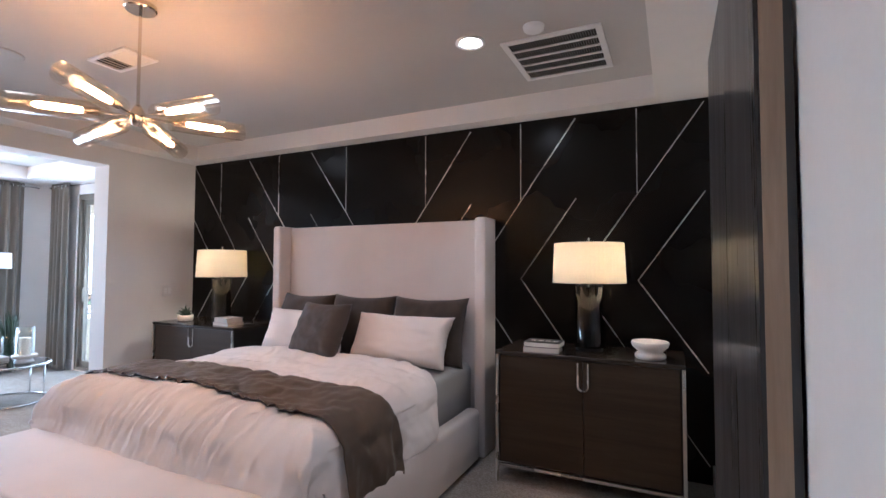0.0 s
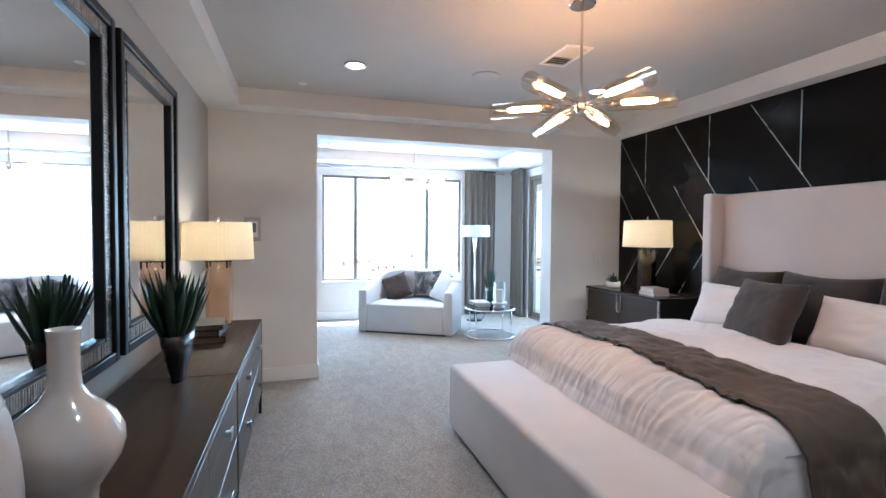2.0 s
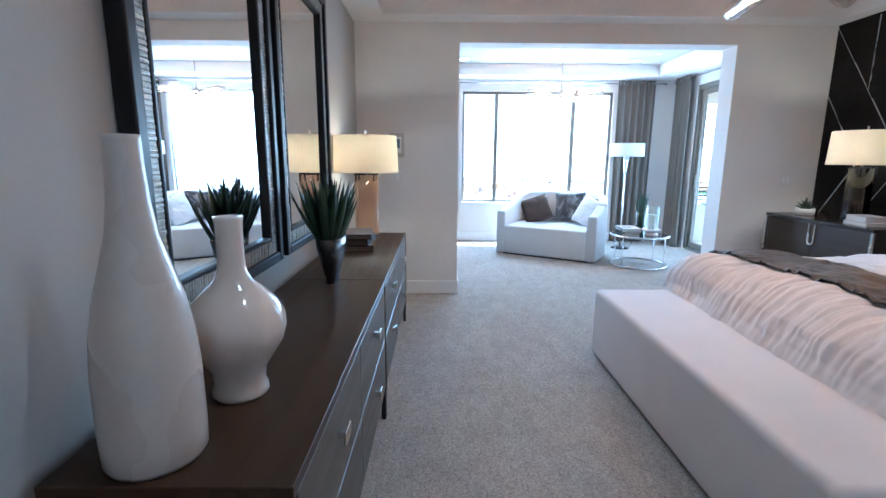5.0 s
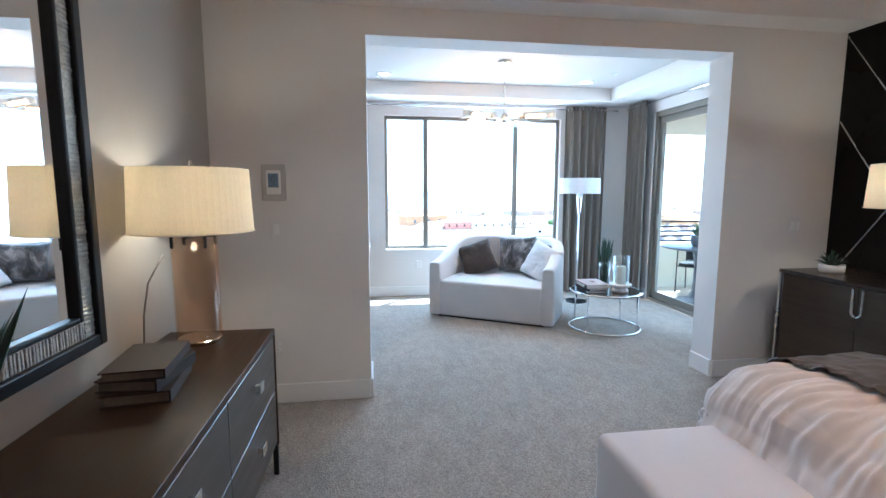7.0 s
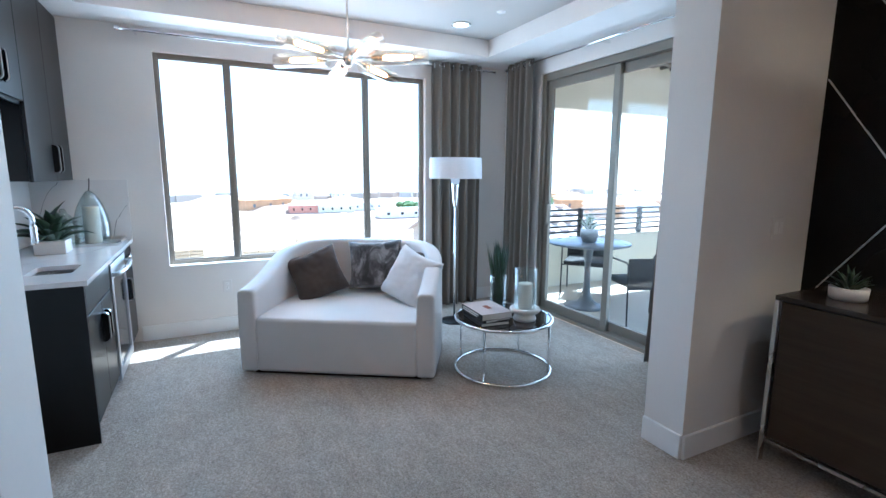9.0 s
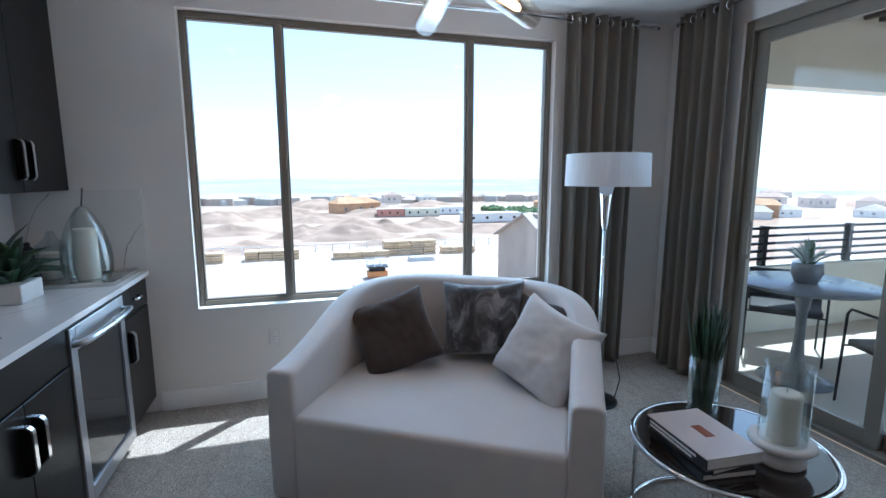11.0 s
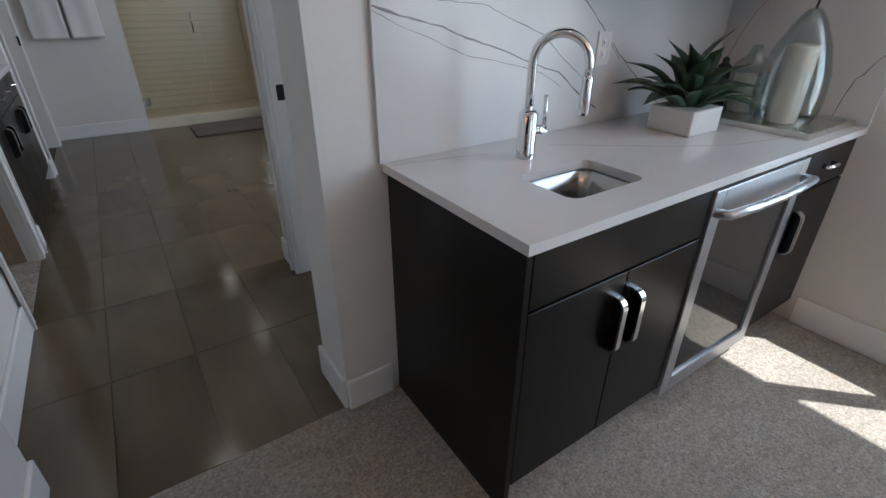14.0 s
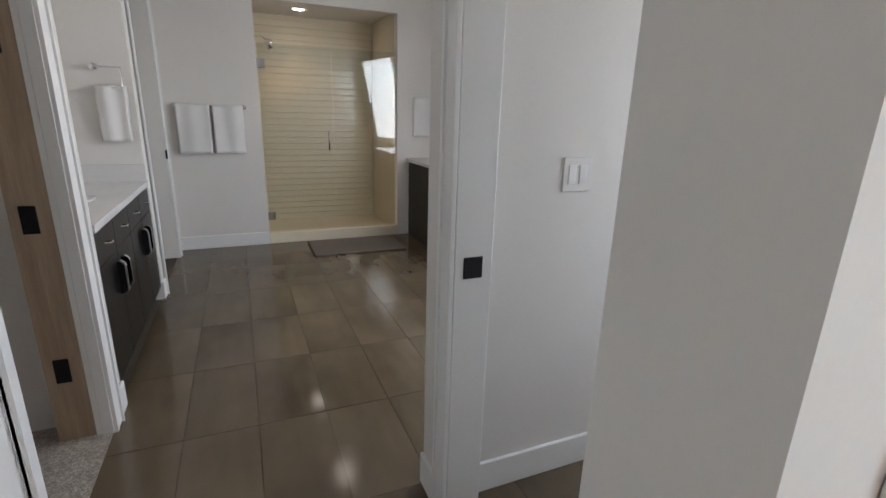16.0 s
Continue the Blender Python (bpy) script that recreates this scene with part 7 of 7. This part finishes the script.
def mound(x, y, r, h, seed):
    def f(u, v):
        a, q = u * 2 * math.pi, v
        rr = r * q * (1 + 0.3 * noise.noise((math.cos(a) * 1.5, math.sin(a) * 1.5, seed)))
        return (x + rr * math.cos(a) * 0.6, y + rr * math.sin(a), GZ + h * max(0.0, (1 - q) ** 0.9) * (1 + 0.5 * noise.noise((math.cos(a) * q * 3, math.sin(a) * q * 3, seed + 5))))
    single("dirt_mound", sheet(36, 10, f), bpy.data.materials["desert_mound"] if "desert_mound" in bpy.data.materials else mat("desert_mound", (0.41, 0.30, 0.23), 1.0, var=0.25, scale=0.15, fine=1.5, bmp=0.0, spec=0.0), "heap of brown excavated dirt", "dirt mound", "dirt mounds", smooth=True)


for i, (x, y, r, h) in enumerate(((-143, 14, 14, 4.5), (-150, 2, 10, 3.5), (-158, 26, 13, 4.0), (-208, -30, 14, 5), (-185, -55, 18, 4), (-170, 45, 12, 3), (-240, -60, 20, 5), (-200, 10, 16, 3.5), (-130, -12, 9, 2.0), (-135, 36, 8, 1.8), (-165, -20, 15, 3.0), (-176, 22, 18, 3.2), (-225, 35, 22, 4.0), (-235, -10, 24, 4.5), (-262, 70, 26, 4.5), (-285, 10, 30, 5.0), (-300, -80, 30, 5.0), (-150, 60, 14, 2.6), (-128, 20, 7, 1.4))):
    mound(x, y, r, h, i * 3.1)


def house(name, x, y, z, w, d, h, roof_h, wall_m, roof_m, label, group="", yaw=0.0, wins=2):
    hs = thing(name, (0, 0, 0), label, "house", group)
    part("walls", box(-w / 2, -d / 2, 0, w / 2, d / 2, h), wall_m, hs)
    own = bmesh.new()
    e = 0.5
    v = [own.verts.new(p) for p in ((-w / 2 - e, -d / 2 - e, h), (w / 2 + e, -d / 2 - e, h), (w / 2 + e, d / 2 + e, h), (-w / 2 - e, d / 2 + e, h), (-w / 2 + d * 0.25, 0, h + roof_h), (w / 2 - d * 0.25, 0, h + roof_h))]
    for q in ((0, 1, 5, 4), (2, 3, 4, 5), (1, 2, 5), (3, 0, 4), (3, 2, 1, 0)):
        own.faces.new([v[k] for k in q])
    part("roof", own, roof_m, hs)
    for k in range(wins):
        c = -w / 2 + w * (k + 0.5) / wins
        part("window", boxes((c - 0.6, -d / 2 - 0.05, h * 0.4, c + 0.6, -d / 2 + 0.02, h * 0.7)), H_PANE, hs)
        part("window", boxes((w / 2 - 0.02, -d / 4 + k * d / 3 - 0.6, h * 0.4, w / 2 + 0.05, -d / 4 + k * d / 3 + 0.6, h * 0.7)), H_PANE, hs)
    hs.matrix_basis = pose(x, y, z, 0, 0, yaw)
    return hs


H_PANE = mat("house_window_glass", (0.16, 0.16, 0.17), 0.3, bmp=0.0)
H_WALL = mat("house_stucco", (0.62, 0.53, 0.46), 0.95, var=0.05, scale=0.3, bmp=0.0)
H_WALL2 = mat("house_white", (0.72, 0.70, 0.68), 0.95, var=0.05, scale=0.3, bmp=0.0)
H_ROOF = mat("house_roof_tile", (0.46, 0.34, 0.28), 0.95, var=0.1, scale=0.5, bmp=0.0)
H_ROOF2 = mat("house_roof_brown", (0.42, 0.36, 0.33), 0.95, var=0.1, scale=0.5, bmp=0.0)
H_FRAME = mat("house_bare_timber", (0.56, 0.34, 0.19), 0.95, var=0.2, scale=0.4, bmp=0.0)
rnd = random.Random(77)
protos = [house("far_house", -330, 60, GZ, 16, 11, 5.5, 2.6, H_WALL, H_ROOF, "tan stucco house with a tiled hip roof", "far houses"),
          house("far_house", -350, 90, GZ, 14, 12, 3.2, 2.4, H_WALL2, H_ROOF2, "white stucco house with a brown hip roof", "far houses"),
          house("far_house", -260, 25, GZ, 15, 11, 5.5, 2.6, H_FRAME, H_FRAME, "bare timber house frame under construction", "far houses")]
for k in range(46):
    x = -rnd.uniform(330, 700)
    y = rnd.uniform(-0.75, 1.0) * (120 + abs(x) * 0.9) + 30
    copy_thing(protos[rnd.choice((0, 0, 1, 1, 0))], pose(x, y, land_z(x), 0, 0, rnd.uniform(0, 360)))
for x, y, a in ((-240, 30, 20), (-232, 22, 110), (-215, 120, 40), (-190, 135, 10), (-180, 160, 70), (-150, 150, 30), (-230, 150, 0), (-200, 175, 60), (-240, 200, 15), (-170, 200, 35)):
    copy_thing(protos[2], pose(x, y, GZ, 0, 0, a))
for k in range(16):
    copy_thing(protos[rnd.choice((0, 1))], pose(rnd.uniform(-240, -130), rnd.uniform(150, 330), GZ, 0, 0, rnd.uniform(0, 360)))
for x, y, w, dd, col in ((-180, 73, 23, 8, (0.74, 0.73, 0.71)), (-214, 40, 14, 4, (0.5, 0.24, 0.18)), (-213, 53, 16, 4, (0.62, 0.60, 0.48)), (-222, 70, 14, 6, (0.7, 0.7, 0.7))):
    tr_ = thing("site_trailer", (x, y, GZ), "long flat-roofed site office trailer", "trailer", "site trailers")
    part("body", box(x - dd / 2, y - w / 2, GZ + 0.4, x + dd / 2, y + w / 2, GZ + 3.6), mat("trailer_paint", col, 0.7, var=0.04, scale=0.3, bmp=0.0), tr_)
    part("roof", box(x - dd / 2 - 0.2, y - w / 2 - 0.2, GZ + 3.6, x + dd / 2 + 0.2, y + w / 2 + 0.2, GZ + 3.8), TRIM, tr_)
    part("skirt", box(x - dd / 2 + 0.1, y - w / 2 + 0.1, GZ, x + dd / 2 - 0.1, y + w / 2 - 0.1, GZ + 0.4), H_ROOF2, tr_)
    for k in range(4):
        part("window", box(x + dd / 2, y - w / 2 + (k + 0.4) * w / 4, GZ + 1.5, x + dd / 2 + 0.05, y - w / 2 + (k + 0.6) * w / 4, GZ + 2.5), BLACK_METAL, tr_)

# the town that spreads over the valley floor
def town_mat():
    m, nt, b = nodes_of("far_town_stucco")
    geo = nt.nodes.new("ShaderNodeNewGeometry")
    c = ramp(nt, geo.outputs["Random Per Island"], [(0.0, (0.30, 0.22, 0.17)), (0.3, (0.44, 0.34, 0.27)), (0.6, (0.52, 0.45, 0.38)), (0.8, (0.30, 0.27, 0.25)), (1.0, (0.62, 0.59, 0.55))])
    nt.links.new(mixc(nt, 0.3, c, ramp(nt, noise_tex(nt, 0.2), [(0.3, (0.7, 0.7, 0.7)), (0.7, (1, 1, 1))]), "MULTIPLY"), b.inputs["Base Color"])
    b.inputs["Roughness"].default_value = 0.95
    return m


rs = random.Random(31)
verts, faces = [], []
for k in range(2600):
    x = -360 * math.exp(rs.uniform(0.0, 2.1))
    y = rs.uniform(-0.95, 1.1) * abs(x) + 20
    w, d_, h = rs.uniform(5, 11), rs.uniform(5, 10), rs.uniform(2.6, 6.0)
    z, o = land_z(x), len(verts)
    a = rs.uniform(0, 1.57)
    ca, sa = math.cos(a), math.sin(a)
    for zz, g in ((z - 0.5, 1.0), (z + h, 1.0), (z + h + 1.8, 0.25)):
        verts += [(x + g * (px * w * ca - py * d_ * sa), y + g * (px * w * sa + py * d_ * ca), zz) for px, py in ((-1, -1), (1, -1), (1, 1), (-1, 1))]
    for lo in (0, 4):
        faces += [(o + lo + q, o + lo + (q + 1) % 4, o + lo + 4 + (q + 1) % 4, o + lo + 4 + q) for q in range(4)]
    faces.append((o + 8, o + 9, o + 10, o + 11))
me = bpy.data.meshes.new("far_town")
me.from_pydata(verts, [], faces)
me.materials.append(town_mat())
tagged(new("far_town", me), "low tan stucco houses spread over the valley floor", "town", "", "stuff")

# sheets, planks and rubble lying on the yard
SHEETS = mat("pale_board_stack", (0.60, 0.60, 0.60), 0.8, var=0.08, scale=0.6, bmp=0.0)
for x, y, w, d_, h in ((-101, 25.4, 5.5, 2.4, 0.9), (-68, 18.2, 6.0, 2.4, 0.5), (-68.2, 12.0, 3.8, 2.4, 0.5), (-70, -10.5, 5.0, 2.2, 0.5)):
    st = thing("board_stack", (x, y, GZ + 0.05), "flat stack of pale boards on the yard", "boards", "board stacks")
    for k in range(3):
        part("board_layer", box(x - d_ / 2 + 0.1 * k, y - w / 2, GZ + 0.05 + k * h / 3, x + d_ / 2 - 0.05 * k, y + w / 2 - 0.15 * k, GZ + 0.05 + (k + 0.9) * h / 3), SHEETS, st)
rs = random.Random(12)
for cx, cy, n in ((-77.5, 12, 9), (-66, 5, 7), (-69, 19, 10), (-73, 27, 6)):
    for k in range(n):
        x, y, L = cx + rs.uniform(-2, 2), cy + rs.uniform(-4, 4), rs.uniform(2.0, 5.0)
        m = pose(x, y, GZ + 0.07 + 0.03 * k, 0, 0, rs.uniform(60, 120))
        single("plank", box(-L / 2, -0.12, 0, L / 2, 0.12, 0.09, m=m), LUMBER, "loose raw lumber plank lying on the yard", "plank", "loose planks")

# nearer house with an unfinished tile roof
nh = thing("near_house", (-62, 42, GZ), "unfinished stucco house with a gable and stacked roof tiles", "house")
own = bmesh.new()
A, B, C, D = Vector((-74, 31.5, 0)), Vector((-50, 29.5, 0)), Vector((-49, 50, 0)), Vector((-73, 52, 0))
eave, peak = -7.2, -3.4
vs = [own.verts.new((p.x, p.y, GZ)) for p in (A, B, C, D)] + [own.verts.new((p.x, p.y, eave)) for p in (A, B, C, D)]
g1, g2 = own.verts.new(((A.x + B.x) / 2, (A.y + B.y) / 2, peak)), own.verts.new(((C.x + D.x) / 2, (C.y + D.y) / 2, peak))
for q in ((vs[0], vs[1], vs[5], g1, vs[4]), (vs[1], vs[2], vs[6], vs[5]), (vs[2], vs[3], vs[7], g2, vs[6]), (vs[3], vs[0], vs[4], vs[7])):
    own.faces.new(q)
part("walls", own, mat("raw_stucco_coat", (0.40, 0.33, 0.28), 0.95, var=0.08, scale=0.4, bmp=0.0), nh)
for side in (0, 1):
    own = bmesh.new()
    p0, p1 = (vs_a := (A if side == 0 else B)), (D if side == 0 else C)
    r0, r1 = (A + B) / 2, (C + D) / 2
    low0, low1 = Vector((p0.x, p0.y, eave)) + (p0 - r0) * 0.06, Vector((p1.x, p1.y, eave)) + (p1 - r1) * 0.06
    low0.z -= 0.4
    low1.z -= 0.4
    t0, t1 = Vector((r0.x, r0.y, peak)), Vector((r1.x, r1.y, peak))
    off = (r0 - r1).normalized() * 0.7
    q = [low0 + off, low1 - off, t1 - off, t0 + off]
    up = Vector((0, 0, 0.18))
    a = [own.verts.new(p) for p in q] + [own.verts.new(p + up) for p in q]
    for f in ((0, 1, 2, 3), (7, 6, 5, 4), (0, 4, 5, 1), (1, 5, 6, 2), (2, 6, 7, 3), (3, 7, 4, 0)):
        own.faces.new([a[k] for k in f])
    bmesh.ops.recalc_face_normals(own, faces=own.faces[:])
    part("roof_slope", own, H_ROOF2, nh)
    for i in range(9):
        for j in range(5):
            c = q[0].lerp(q[1], (i + 0.7) / 9.5).lerp(q[3].lerp(q[2], (i + 0.7) / 9.5), (j + 0.5) / 5)
            part("tile_stack", box(c.x - 0.55, c.y - 0.4, c.z + 0.15, c.x + 0.55, c.y + 0.4, c.z + 0.55), H_ROOF, nh)

scrub = bmesh.new()
rs = random.Random(9)
for k in range(260):
    x, y = rs.uniform(-235, -190), rs.uniform(90, 190)
    r = rs.uniform(1.0, 2.6)
    bmesh.ops.create_icosphere(scrub, subdivisions=1, radius=r, matrix=Matrix.Translation((x, y, GZ + r * 0.6)) @ Matrix.Diagonal((1, 1, rs.uniform(0.7, 1.3), 1)))
for v in scrub.verts:
    v.co += Vector((noise.noise(v.co * 0.9), noise.noise(v.co * 1.1 + Vector((5, 0, 0))), noise.noise(v.co * 0.8))) * 0.8
single("scrub_trees", scrub, mat("scrub_green", (0.09, 0.14, 0.05), 0.95, var=0.3, scale=0.3, fine=2, bmp=0.0), "patch of green scrub trees beyond the site", "trees", kind="stuff")

# ---- floor tiles of the hallway and bathroom ----
tile_floor = thing("floor_tiles", (-6.1, -2.3, 0.0), "taupe porcelain plank floor tiles", "floor tiles", kind="structure")
TW, TL = 0.312, 0.612


def tile_mesh(w, l):
    bm = box(-w / 2, -l / 2, -0.008, w / 2, l / 2, 0.0, bev=0.0005, seg=1)
    me = bpy.data.meshes.new("tile")
    bm.to_mesh(me)
    bm.free()
    me.materials.append(TILE)
    return me


full = tile_mesh(TW - 0.0022, TL - 0.0022)
for i in range(-1, 9):
    x = -4.893 - TW / 2 - (i - 0) * TW + 0.0
    for j in range(8):
        y = -0.43 - TL / 2 - j * TL + (TL / 3 * 0 if i % 2 else 0)
        if y - TL / 2 < -4.9:
            continue
        o = new("tile", full)
        o.parent = tile_floor
        o.location = (x + 6.1, y + 2.3, 0.0)
    for y0, y1 in ((-0.43, 0.209), (-4.89, -0.43 - 7 * TL)):
        o = new("tile", tile_mesh(TW - 0.0022, y1 - y0 - 0.003))
        o.parent = tile_floor
        o.location = (x + 6.1, (y0 + y1) / 2 + 2.3, 0.0)
structure("floor_closet", box(-4.60, -1.95, -0.05, -3.45, -0.3, 0.004), CARPET, "pale closet floor")
